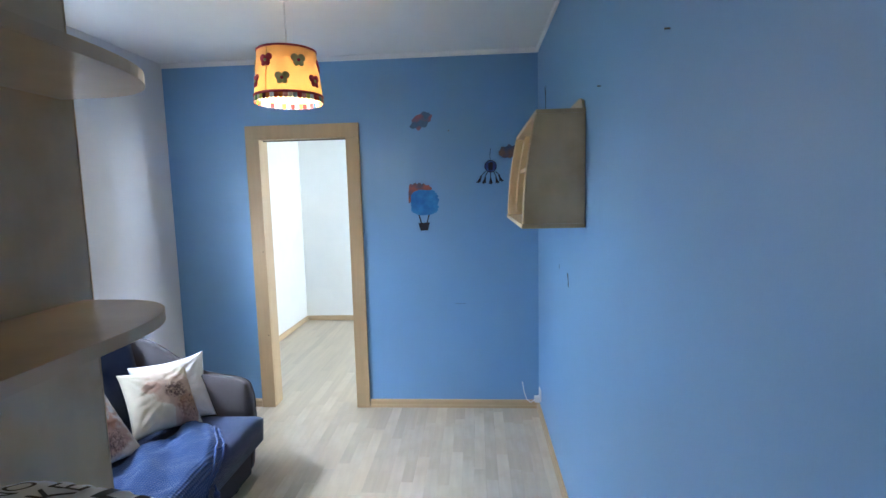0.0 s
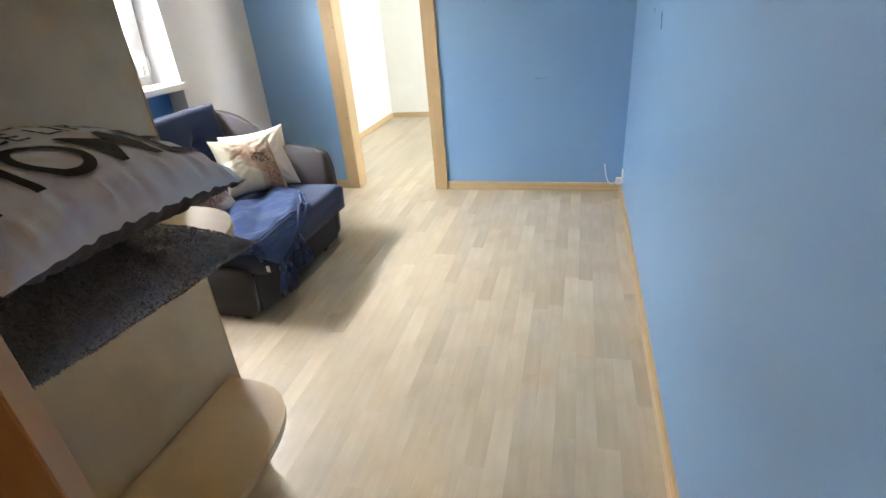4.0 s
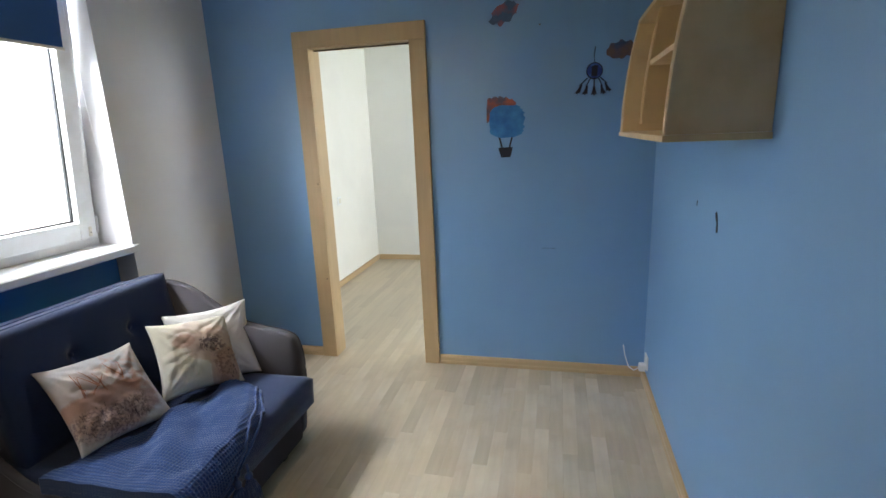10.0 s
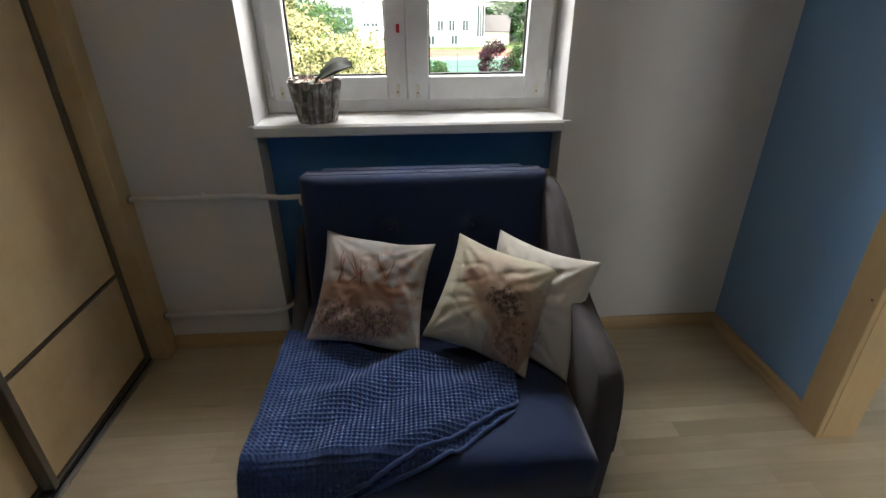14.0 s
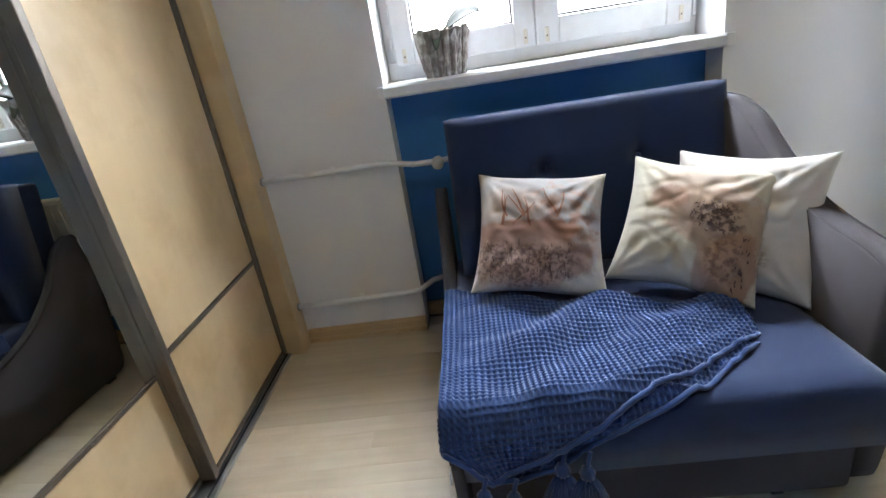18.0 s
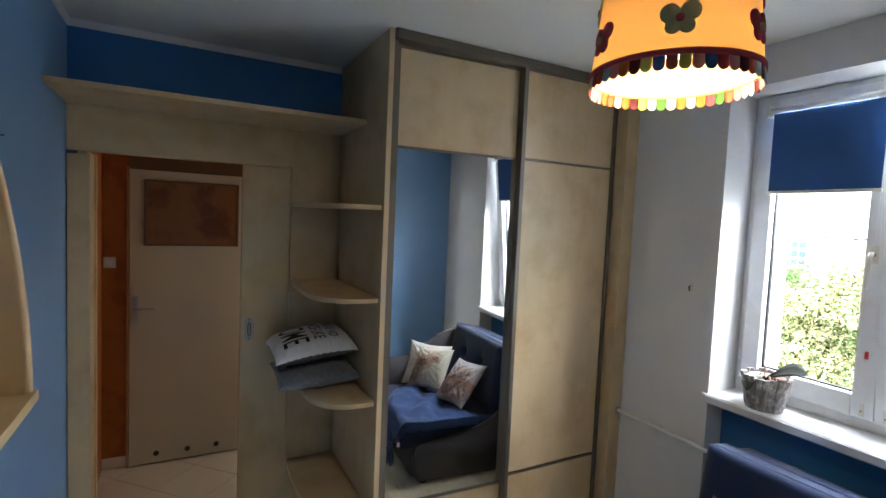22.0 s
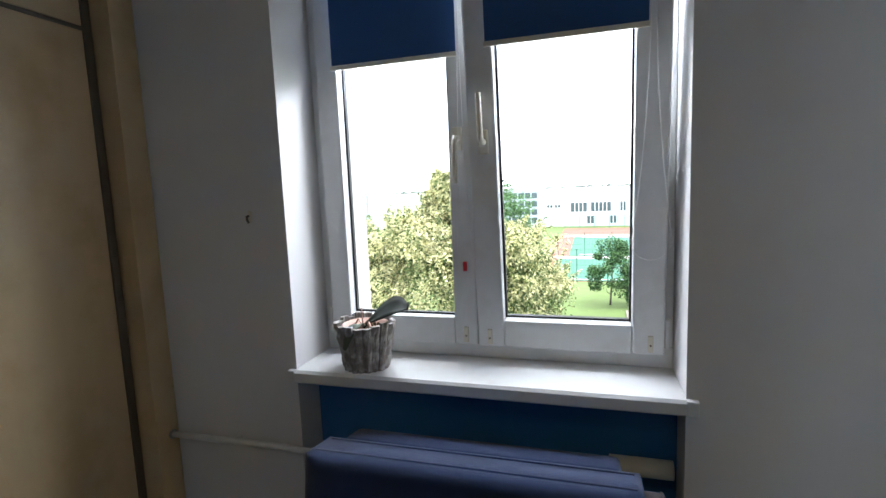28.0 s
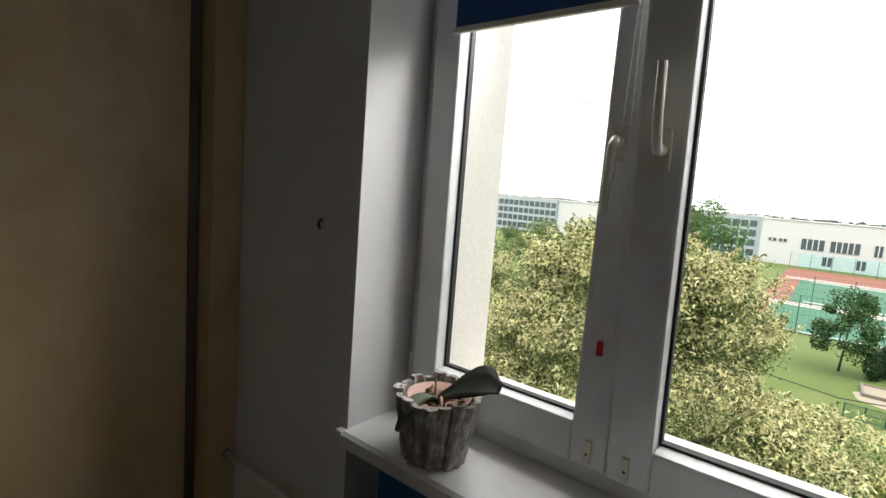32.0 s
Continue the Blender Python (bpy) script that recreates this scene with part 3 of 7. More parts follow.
# ---- window ----
def window():
    w = structure("window_1", box(-2.485, -2.425, NY0 + 0.001, NY1 - 0.001, SILL + 0.001, NZ0 + 0.060, 0.004), plastic_white, "white plastic casement window, one sash tilted open", "window")
    for y0, y1, z0, z1 in ((NY0 + 0.001, NY0 + 0.045, NZ0 + 0.06, NZ1 - 0.042), (NY1 - 0.045, NY1 - 0.001, NZ0 + 0.06, NZ1 - 0.042), (NY0 + 0.001, NY1 - 0.001, NZ1 - 0.042, NZ1 - 0.001)):
        part("window_frame", box(-2.485, -2.425, y0, y1, z0, z1, 0.004), plastic_white, w)
    part("mullion", box(-2.483, -2.43, 2.075, 2.125, NZ0 + 0.06, NZ1 - 0.042, 0.003), plastic_white, w)
    bm = bmesh.new()
    for i, z in enumerate((1.22, 1.31, 1.46, 1.6, 1.68)):
        add_box(bm, -2.4262, -2.4245, NY0 + 0.0445 + 0.0005 * i, NY0 + 0.0465 + 0.0005 * i, z, z + 0.05 + 0.02 * (i % 2))
    part("seal_crack", bm, rubber_black, w, "dark open joint along the frame")

    def sash(y0, y1, gy0, gy1, m, right):
        """One sash with its glass, gasket, handle and roller blind; m tilts it about its foot."""
        z0, z1, gz0, gz1 = NZ0 + 0.045, NZ1 - 0.03, 1.098, 2.262
        def put(name, bm, mat, parent, label="", smooth=False):
            bm.transform(m)
            return part(name, bm, mat, parent, label, smooth)
        s = put("sash", box(-2.465, -2.400, y0, gy0, z0, z1, 0.006), plastic_white, w, "tilted open sash" if right else "")
        put("stile", box(-2.465, -2.400, gy1, y1, z0, z1, 0.006), plastic_white, s)
        put("bottom_rail", box(-2.464, -2.401, gy0, gy1, z0, gz0, 0.005), plastic_white, s)
        put("top_rail", box(-2.464, -2.401, gy0, gy1, gz1, z1, 0.005), plastic_white, s)
        bm = bmesh.new()
        for a, b, c, d in ((gy0 - 0.001, gy0 + 0.006, gz0, gz1), (gy1 - 0.006, gy1 + 0.001, gz0, gz1), (gy0, gy1, gz0 - 0.001, gz0 + 0.006), (gy0, gy1, gz1 - 0.006, gz1 + 0.001)):
            add_box(bm, -2.452, -2.436, a, b, c, d)
        put("gasket", bm, rubber_black, s, "black rubber glazing seal")
        g = put("pane", box(-2.446, -2.442, gy0 + 0.004, gy1 - 0.004, gz0 + 0.004, gz1 - 0.004), clear_glass, s)
        g.visible_shadow = False
        hy = y0 + 0.046 if right else y1 - 0.045
        hz = 1.645 if right else 1.66
        d = 1 if right else -1
        h = put("handle", tube([(-2.400, hy, hz), (-2.372, hy, hz), (-2.360, hy, hz + 0.012 * d), (-2.355, hy, hz + 0.05 * d), (-2.352, hy, hz + 0.135 * d)], 0.0095, 12, 0.8), plastic_cream, s, "cream lever handle", True)
        put("handle_plate", box(-2.4005, -2.393, hy - 0.015, hy + 0.015, hz - 0.035, hz + 0.035, 0.004), plastic_cream, h)
        for a in ((y0 + 0.03, y0 + 0.045), (y1 - 0.045, y1 - 0.03)):
            put("keep", box(-2.400, -2.394, a[0], a[1], z0 + 0.01, z0 + 0.06, 0.002), plastic_cream, s, "small worn cream latch")
            put("rust_spot", box(-2.3945, -2.3935, a[0] + 0.005, a[0] + 0.010, z0 + 0.028, z0 + 0.034), joint_dark, s)
        hinge = y1 + 0.002 if right else y0 - 0.012
        put("hinge", box(-2.420, -2.398, hinge, hinge + 0.012, z0 + 0.02, z0 + 0.11, 0.004), plastic_white, s)
        # roller blind hung on the sash
        b0, b1 = (2.160, 2.590) if right else (1.640, 2.062)
        b = put("roller_blind", box(-2.3935, -2.3925, b0 + 0.004, b1 - 0.004, 1.914, 2.262), blind_cloth, s, "blue roller blind, a third drawn")
        put("blind_tube", tube([(-2.378, b0 - 0.006, 2.274), (-2.378, b1 + 0.006, 2.274)], 0.013, 16), plastic_white, b, "pale blind tube with end caps", True)
        put("bottom_bar", box(-2.398, -2.386, b0, b1, 1.902, 1.916, 0.003), plastic_cream, b, "pale bottom bar")
        for e in (b0 - 0.012, b1 + 0.002):
            put("bracket", box(-2.400, -2.358, e, e + 0.010, 2.245, 2.300, 0.003), plastic_cream, b)
        cy = b1 + 0.008
        low, wide = (1.30, 0.05) if not right else (1.360, 0.10)
        pts = []
        for k in range(25):
            f = k / 24
            z = 2.27 - (2.27 - low) * f
            pts.append((-2.376 + 0.004 * math.sin(f * 3), cy - 0.003 - wide * (f ** 3) * 0.45, z))
        for k in range(1, 9):
            a = math.pi * k / 9
            pts.append((-2.373, cy - 0.003 - wide * 0.45 * math.cos(a) + (0.0 if not right else 0.004 * k / 9), low - wide * 0.45 * math.sin(a)))
        for k in range(25):
            f = 1 - k / 24
            z = 2.27 - (2.27 - low) * f
            pts.append((-2.370, cy + 0.003 + wide * (f ** 3) * 0.45 + (0.004 * f if right else 0.0), z))
        if right:
            pts = [(x + 0.065 * (2.27 - z), y - 0.006, z) for x, y, z in pts]
        bm = bmesh.new()
        run = [Vector(p) for p in pts]
        for p, q in zip(run, run[1:]):
            n = max(1, int((q - p).length / 0.0085))
            for i in range(n):
                bmesh.ops.create_icosphere(bm, subdivisions=1, radius=0.0021, matrix=Matrix.Translation(p.lerp(q, i / n)))
        add_tube(bm, pts, 0.0008, 5)
        chain = put("bead_chain", bm, plastic_white, b, "white bead chain loop")
        if not right:
            put("chain_tag", box(-2.378, -2.368, cy - 0.006, cy + 0.006, low - 0.046, low - 0.016, 0.003), red_plastic, chain, "small red plastic tag")

    sash(NY0 + 0.035, 2.098, 1.655, 2.022, Matrix.Identity(4), False)
    foot = Vector((-2.43, 2.4, NZ0 + 0.05))
    sash(2.100, NY1 - 0.028, 2.183, 2.556, Matrix.Translation(foot) @ Matrix.Rotation(radians(5.4), 4, "Y") @ Matrix.Translation(-foot), True)
    front = XL + 0.020
    bm = prism([(-2.43, SILL - 0.042), (front - 0.006, SILL - 0.042), (front, SILL - 0.036), (front, SILL - 0.008), (front - 0.008, SILL), (-2.43, SILL)], "y", NY0 + 0.001, NY1 - 0.001)
    add_box(bm, XL + 0.001, front, NY0 - 0.022, NY0 + 0.001, SILL - 0.042, SILL - 0.001, 0.003)
    add_box(bm, XL + 0.001, front, NY1 - 0.001, NY1 + 0.028, SILL - 0.042, SILL - 0.001, 0.003)
    part("window_sill", bm, plastic_white, w, "white window sill board")
    part("outer_sill", prism([(-2.47, NZ0 + 0.01), (-2.87, NZ0 - 0.05), (-2.87, NZ0 - 0.06), (-2.47, NZ0 - 0.01)], "y", NY0 - 0.02, NY1 - 0.045), metal_light, w, "sheet metal outer sill")


red_plastic = material("red_plastic", (0.55, 0.02, 0.03), 0.35)
window()


# ---- radiator and pipes ----
def radiator():
    r = empty("radiator", (-2.27, 2.2, 0.15))
    tagged(r, "white panel radiator in the blue window niche", "radiator")
    body = child("body", box(-2.322, -2.262, 1.76, 2.50, 0.17, 0.72, 0.012), plastic_cream, r)
    for k in range(17):
        y = 1.785 + 0.041 * k
        child("rib", box(-2.263, -2.256, y, y + 0.026, 0.19, 0.70, 0.003), plastic_cream, body)
    child("end_cap", tube([(-2.285, 2.49, 0.725), (-2.285, 2.655, 0.725)], 0.026, 16), plastic_cream, r, "", True)
    for z in (0.25, 0.66):
        child("wall_bracket", box(-2.33, -2.321, 2.3, 2.34, z - 0.02, z + 0.02), plastic_cream, r)


def pipes():
    for z, drop in ((0.702, -0.028), (0.182, 0.035)):
        p = tagged(part("heating_pipe", tube([(XL + 0.03, 1.035, z), (XL + 0.03, 1.30, z + 0.002), (XL + 0.03, 1.49, z + 0.004), (XL + 0.022, 1.545, z + drop * 0.2), (XL - 0.01, 1.60, z + drop * 0.8), (XL - 0.03, 1.68, z + drop), (XL - 0.06, 1.77, z + drop)], 0.0105, 12), plastic_white, smooth=True),
                   "white painted heating pipe along the wall", "pipe", "heating pipes")
        part("wall_clip", box(XL + 0.001, XL + 0.022, 1.30, 1.315, z - 0.012, z + 0.014, 0.003), plastic_white, p)
        part("collar", tube([(XL + 0.03, 1.046, z), (XL + 0.03, 1.052, z)], 0.016, 14), metal_light, p)
    bm, _ = lathe([(0.0, 0), (0.017, 0.0), (0.021, 0.008), (0.021, 0.038), (0.016, 0.05), (0.0, 0.052)], (0, 0, 0), 24)
    bm.transform(pose(XL - 0.005, 1.690, 0.678, 0, 90, 0))
    v = tagged(part("radiator_valve", bm, plastic_cream, smooth=True), "round cream thermostat knob on the heating pipe", "valve")
    part("valve_body", tube([(XL - 0.045, 1.69, 0.678), (XL - 0.005, 1.69, 0.678)], 0.014, 14), metal_light, v)


radiator()
pipes()

# ---- sofa ----
navy_cloth = material("navy_cloth", (0.011, 0.024, 0.076), 0.85, vary=0.10, grain=(500, 500, 500), grain_amount=0.35, bump=0.5, bump_scale=700, sheen=0.25, spec=0.2)
grey_cloth = material("grey_cloth", (0.074, 0.069, 0.078), 0.9, vary=0.08, grain=(450, 450, 450), grain_amount=0.35, bump=0.5, bump_scale=650, sheen=0.06, spec=0.2)
knit_blue = material("knit_blue", (0.030, 0.062, 0.175), 0.9, vary=0.08, grain=(300, 300, 300), grain_amount=0.3, bump=0.4, bump_scale=500, sheen=0.3, spec=0.15)


def rounded(points, radius, steps=5):
    """Rounds the corners of a flat outline."""
    out, n = [], len(points)
    for i, p in enumerate(points):
        p, a, b = Vector(p), Vector(points[i - 1]), Vector(points[(i + 1) % n])
        r = min(radius, (a - p).length * 0.45, (b - p).length * 0.45)
        s, e = p + (a - p).normalized() * r, p + (b - p).normalized() * r
        for k in range(steps + 1):
            f = k / steps
            out.append(tuple((1 - f) ** 2 * s + 2 * f * (1 - f) * p + f * f * e))
    return out


def sofa():
    s = empty("sofa_chair", (-1.6, 2.15, 0))
    tagged(s, "navy blue fold-out armchair sofa with dark grey arms below the window", "sofa")
    arm = [(-2.12, 0.012), (-2.15, 0.30), (-2.14, 0.74), (-2.06, 0.800), (-1.93, 0.800), (-1.82, 0.765), (-1.70, 0.680), (-1.58, 0.607), (-1.47, 0.582), (-1.36, 0.570), (-1.290, 0.545), (-1.268, 0.46), (-1.266, 0.34), (-1.298, 0.012)]
    arm = rounded(arm, 0.06, 4)
    low = rounded([(-2.10, 0.012), (-2.16, 0.40), (-2.13, 0.62), (-2.05, 0.59), (-1.95, 0.455), (-1.83, 0.360), (-1.68, 0.305), (-1.45, 0.270), (-1.31, 0.255), (-1.285, 0.21), (-1.300, 0.012)], 0.05, 4)
    for y0, y1, outline, words in ((1.676, 1.712, low, "low dark grey side panel sweeping up to the back"), (2.540, 2.600, arm, "dark grey upholstered arm with a sloping rounded top")):
        a = child("arm", prism(outline, "y", y0, y1, 0.012, 3), grey_cloth, s, words, True)
        child("piping", tube([(x, (y0 if y0 < 2 else y1), z) for x, z in outline[10:-6]], 0.0025, 6), grey_cloth, a)
    child("base", box(-2.08, -1.283, 1.714, 2.538, 0.030, 0.222, 0.012), grey_cloth, s, "dark grey base drawer front")
    child("base_gap", box(-2.05, -1.30, 1.73, 2.52, 0.220, 0.232), rubber_black, s)
    bm = bmesh.new()
    bmesh.ops.create_grid(bm, x_segments=40, y_segments=40, size=0.5)
    for v in bm.verts:
        u, w2 = v.co.x * 2, v.co.y * 2
        e = max(abs(u), abs(w2))
        v.co = Vector((-1.612 + 0.415 * u, 2.125 + 0.411 * w2, 0.382 - 0.026 * max(0.0, e - 0.88) ** 2 / 0.0144 + 0.006 * noise.noise((u * 2, w2 * 2, 1))))
    top = list(bm.faces)
    r = bmesh.ops.extrude_face_region(bm, geom=top)
    for v in [g for g in r["geom"] if isinstance(g, bmesh.types.BMVert)]:
        v.co.z = 0.230
        v.co.x = min(v.co.x, -1.206)
    child("seat", bm, navy_cloth, s, "", True)
    # backrest: leaning cushion with two buttons
    bm = bmesh.new()
    bmesh.ops.create_grid(bm, x_segments=56, y_segments=40, size=0.5)
    m = Matrix.Translation((-1.868, 2.146, 0.368)) @ Matrix.Rotation(radians(-9), 4, "Y")
    tufts = ((-0.122, 0.31), (0.156, 0.31))
    verts = list(bm.verts)
    for v in verts:
        y, z = v.co.x * 0.81, (v.co.y + 0.5) * 0.49
        e = max(abs(y) / 0.405, abs(z - 0.245) / 0.245)
        bulge = 0.02 * (1 - max(0.0, e - 0.85) ** 2 / 0.0225)
        for ty, tz in tufts:
            d = math.hypot(y - ty, z - tz)
            bulge -= 0.030 * math.exp(-(d / 0.028) ** 2) + 0.014 * math.exp(-(d / 0.09) ** 2) + 0.007 * math.exp(-((y - ty) / 0.012) ** 2) * max(0.0, 1 - abs(z - tz) / 0.12)
        v.co = Vector((bulge, y, z))
    r = bmesh.ops.extrude_face_region(bm, geom=list(bm.faces))
    for v in [g for g in r["geom"] if isinstance(g, bmesh.types.BMVert)]:
        v.co.x = -0.125
    bm.transform(m)
    back = child("backrest", bm, navy_cloth, s, "", True)
    for ty, tz in tufts:
        bm = bmesh.new()
        bmesh.ops.create_uvsphere(bm, u_segments=14, v_segments=8, radius=0.009, matrix=m @ Matrix.Translation((-0.018, ty, tz)) @ Matrix.Diagonal((0.5, 1, 1, 1)))
        child("button", bm, navy_cloth, back, "", True)
    for x in (-0.03, -0.112):
        child("seam", tube([tuple(m @ Vector((x, -0.392, 0.489))), tuple(m @ Vector((x, 0.392, 0.489)))], 0.0045, 8), navy_cloth, back, "", True)
    bm = box(-0.236, -0.128, -0.372, 0.368, -0.08, 0.487, 0.02, 3)
    bm.transform(m)
    child("back_fold", bm, navy_cloth, s, "folded rear cushion", True)
    for y in (1.694, 2.576):
        for x in (-2.02, -1.36):
            child("foot", box(x - 0.02, x + 0.02, y - 0.014, y + 0.014, 0.0, 0.014, 0.002), rubber_black, s, "black plastic foot")
    for y in (1.95, 2.40):
        c = child("castor_fork", box(-1.345, -1.315, y - 0.012, y + 0.012, 0.018, 0.034, 0.003), rubber_black, s)
        child("castor_wheel", tube([(-1.312, y - 0.011, 0.013), (-1.312, y + 0.011, 0.013)], 0.013, 16), rubber_black, c)
    return s


sofa()


# ---- cushions ----
CREASE = 0.65


def puff(u, v, thick, seed, crease, side=1, power=2.3):
    """Height of a cushion's cover over its rim plane, with wrinkles."""
    h = thick / 2 * ((1 - abs(u) ** power) * (1 - abs(v) ** power)) ** 0.55
    still = 1.0 if power < 3 else 0.2
    edge = min(1.0, 3.0 * (1 - max(abs(u), abs(v))))
    h += 0.009 * still * edge * noise.noise((u * 2.3 + seed, v * 2.3, 0.4 * side))
    h += 0.0045 * crease * edge * (1 - abs(noise.noise((u * 3.1 + 2 * v + seed, v * 1.3, 5))) * 3)
    h -= 0.005 * crease * edge * max(0.0, 1 - 9 * abs(noise.noise((u * 1.7 - 1.2 * v + 2 * seed, u + v * 2.1, 8))))
    for a, b in ((-1, -1), (1, -1), (-1, 1), (1, 1)):
        far = math.hypot(u - a, v - b)
        h += 0.0045 * crease * edge * math.exp(-((far - 0.55) / 0.32) ** 2) * math.sin(17 * math.atan2(v - b, u - a) + seed * a + b)
    return h + 0.0035 * still * edge * (1 - edge * 0.7) * math.sin(15 * math.atan2(v, u) + seed + 3 * noise.noise((u * 2, v * 2, seed)))


def cushion_mesh(width, height, thick, seed, n=56, pinch=0.10, crease=CREASE, power=2.3):
    """A stuffed square cushion about its centre, in its x-z plane, bulging along y; with corner ears and wrinkles."""
    bm = bmesh.new()
    grid = {}
    for side in (1, -1):
        for i in range(n + 1):
            for j in range(n + 1):
                u, v = 2 * i / n - 1, 2 * j / n - 1
                rim = i in (0, n) or j in (0, n)
                if rim and side == -1:
                    continue
                x = u * width / 2 * (1 - pinch * (1 - v * v) * abs(u) ** 3)
                z = v * height / 2 * (1 - pinch * (1 - u * u) * abs(v) ** 3)
                h = puff(u, v, thick, seed, crease, side, power)
                z += 0.006 * noise.noise((u * 1.5, v * 1.5, seed + 7)) * (1 if rim else 0.5)
                grid[side, i, j] = bm.verts.new((x, 0 if rim else -side * max(h, 0.002), z))
    def at(side, i, j):
        return grid.get((side, i, j)) or grid[1, i, j]
    for side in (1, -1):
        for i in range(n):
            for j in range(n):
                bm.faces.new((at(side, i, j), at(side, i + 1, j), at(side, i + 1, j + 1), at(side, i, j + 1)))
    return bm


def printed_cloth(name, pale, washes, seed):
    """Pale cloth with watercolour washes; each wash: colour, centre, half sizes, softness, strength, speckle."""
    m = material(name, pale, 0.85, vary=0.05, grain=(400, 400, 400), grain_amount=0.08, bump=0.25, bump_scale=500, sheen=0.1, spec=0.2)
    n, l = m.node_tree.nodes, m.node_tree.links
    p = n["Principled BSDF"]
    tc = n.new("ShaderNodeTexCoord")
    src = p.inputs["Base Color"].links[0].from_socket
    for k, (colour, centre, half, soft, strength, speckle) in enumerate(washes):
        mp, no, gr, ad, mr, mx, st = n.new("ShaderNodeMapping"), n.new("ShaderNodeTexNoise"), n.new("ShaderNodeVectorMath"), n.new("ShaderNodeMath"), n.new("ShaderNodeMapRange"), n.new("ShaderNodeMix"), n.new("ShaderNodeMath")
        mp.inputs["Location"].default_value = (-centre[0] / half[0], 0, -centre[1] / half[1])
        mp.inputs["Scale"].default_value = (1 / half[0], 0, 1 / half[1])
        l.new(tc.outputs["Object"], mp.inputs[0])
        gr.operation = "LENGTH"
        l.new(mp.outputs[0], gr.inputs[0])
        place = n.new("ShaderNodeMapping")
        place.inputs["Location"].default_value = (seed + k, seed, 3.1 * k)
        l.new(tc.outputs["Object"], place.inputs[0])
        l.new(place.outputs[0], no.inputs["Vector"])
        no.inputs["Scale"].default_value, no.inputs["Detail"].default_value, no.inputs["Roughness"].default_value = 13.0, 9, 0.66
        ad.operation = "MULTIPLY_ADD"
        l.new(no.outputs[0], ad.inputs[0])
        ad.inputs[1].default_value = 1.5
        l.new(gr.outputs["Value"], ad.inputs[2])
        mr.inputs["From Min"].default_value, mr.inputs["From Max"].default_value = 1.86 + 0.45 * soft, 1.86 - 0.45 * soft
        l.new(ad.outputs[0], mr.inputs["Value"])
        st.operation = "MULTIPLY"
        l.new(mr.outputs[0], st.inputs[0])
        st.inputs[1].default_value = strength
        out = st.outputs[0]
        if speckle:
            fine, cut, both = n.new("ShaderNodeTexNoise"), n.new("ShaderNodeMapRange"), n.new("ShaderNodeMath")
            fine.inputs["Scale"].default_value, fine.inputs["Detail"].default_value = speckle, 4
            l.new(place.outputs[0], fine.inputs["Vector"])
            cut.inputs["From Min"].default_value, cut.inputs["From Max"].default_value = 0.44, 0.58
            l.new(fine.outputs[0], cut.inputs["Value"])
            both.operation = "MULTIPLY"
            l.new(out, both.inputs[0])
            l.new(cut.outputs[0], both.inputs[1])
            out = both.outputs[0]
        mx.data_type = "RGBA"
        l.new(out, mx.inputs[0])
        l.new(src, mx.inputs[6])
        mx.inputs[7].default_value = (*colour, 1)
        src = mx.outputs[2]
    l.new(src, p.inputs["Base Color"])
    return m


def cushion(label, mat, size, thick, m, seed, group=""):
    ob = part("cushion", cushion_mesh(size, size, thick, seed), mat, None, "", True)
    ob.matrix_world = m
    return tagged(ob, label, "cushion", group)


umber, dusk = (0.21, 0.095, 0.062), (0.060, 0.036, 0.042)
print_a = printed_cloth("print_brown", (0.36, 0.325, 0.30), (
    ((0.27, 0.27, 0.285), (-0.01, 0.065), (0.17, 0.10), 0.5, 0.75, 0), ((0.50, 0.47, 0.41), (0.10, -0.125), (0.075, 0.045), 0.4, 0.9, 0), ((0.45, 0.37, 0.33), (-0.09, 0.05), (0.10, 0.06), 0.5, 0.6, 0),
    ((0.29, 0.15, 0.10), (-0.045, -0.020), (0.150, 0.036), 0.3, 0.8, 0), ((0.32, 0.21, 0.17), (-0.02, -0.085), (0.145, 0.062), 0.35, 0.85, 0), (dusk, (-0.045, -0.100), (0.13, 0.05), 0.5, 0.6, 95),
    ((0.30, 0.16, 0.11), (0.06, 0.055), (0.085, 0.075), 0.6, 0.7, 28), (umber, (0.10, 0.0), (0.06, 0.045), 0.6, 0.55, 40)), 1.3)
print_b = printed_cloth("print_taupe", (0.44, 0.41, 0.335), (
    ((0.50, 0.41, 0.34), (0.02, 0.075), (0.10, 0.060), 0.4, 0.85, 0), ((0.33, 0.235, 0.18), (0.055, 0.010), (0.105, 0.070), 0.25, 0.85, 0),
    ((0.30, 0.185, 0.135), (-0.055, 0.055), (0.040, 0.028), 0.3, 0.7, 0), ((0.28, 0.175, 0.125), (0.100, -0.105), (0.050, 0.085), 0.22, 0.9, 0), ((0.36, 0.26, 0.21), (0.045, -0.10), (0.018, 0.070), 0.3, 0.8, 0),
    ((0.07, 0.045, 0.045), (0.060, 0.018), (0.050, 0.036), 0.5, 0.75, 70), ((0.10, 0.06, 0.05), (0.085, -0.075), (0.035, 0.05), 0.5, 0.6, 80)), 4.6)
print_c = printed_cloth("print_rust", (0.52, 0.50, 0.475), (
    ((0.36, 0.215, 0.155), (0.015, -0.030), (0.055, 0.115), 0.25, 0.92, 0), ((0.24, 0.115, 0.075), (0.005, 0.065), (0.030, 0.045), 0.25, 0.85, 0),
    ((0.18, 0.09, 0.07), (0.02, -0.09), (0.055, 0.05), 0.5, 0.6, 70)), 7.9)


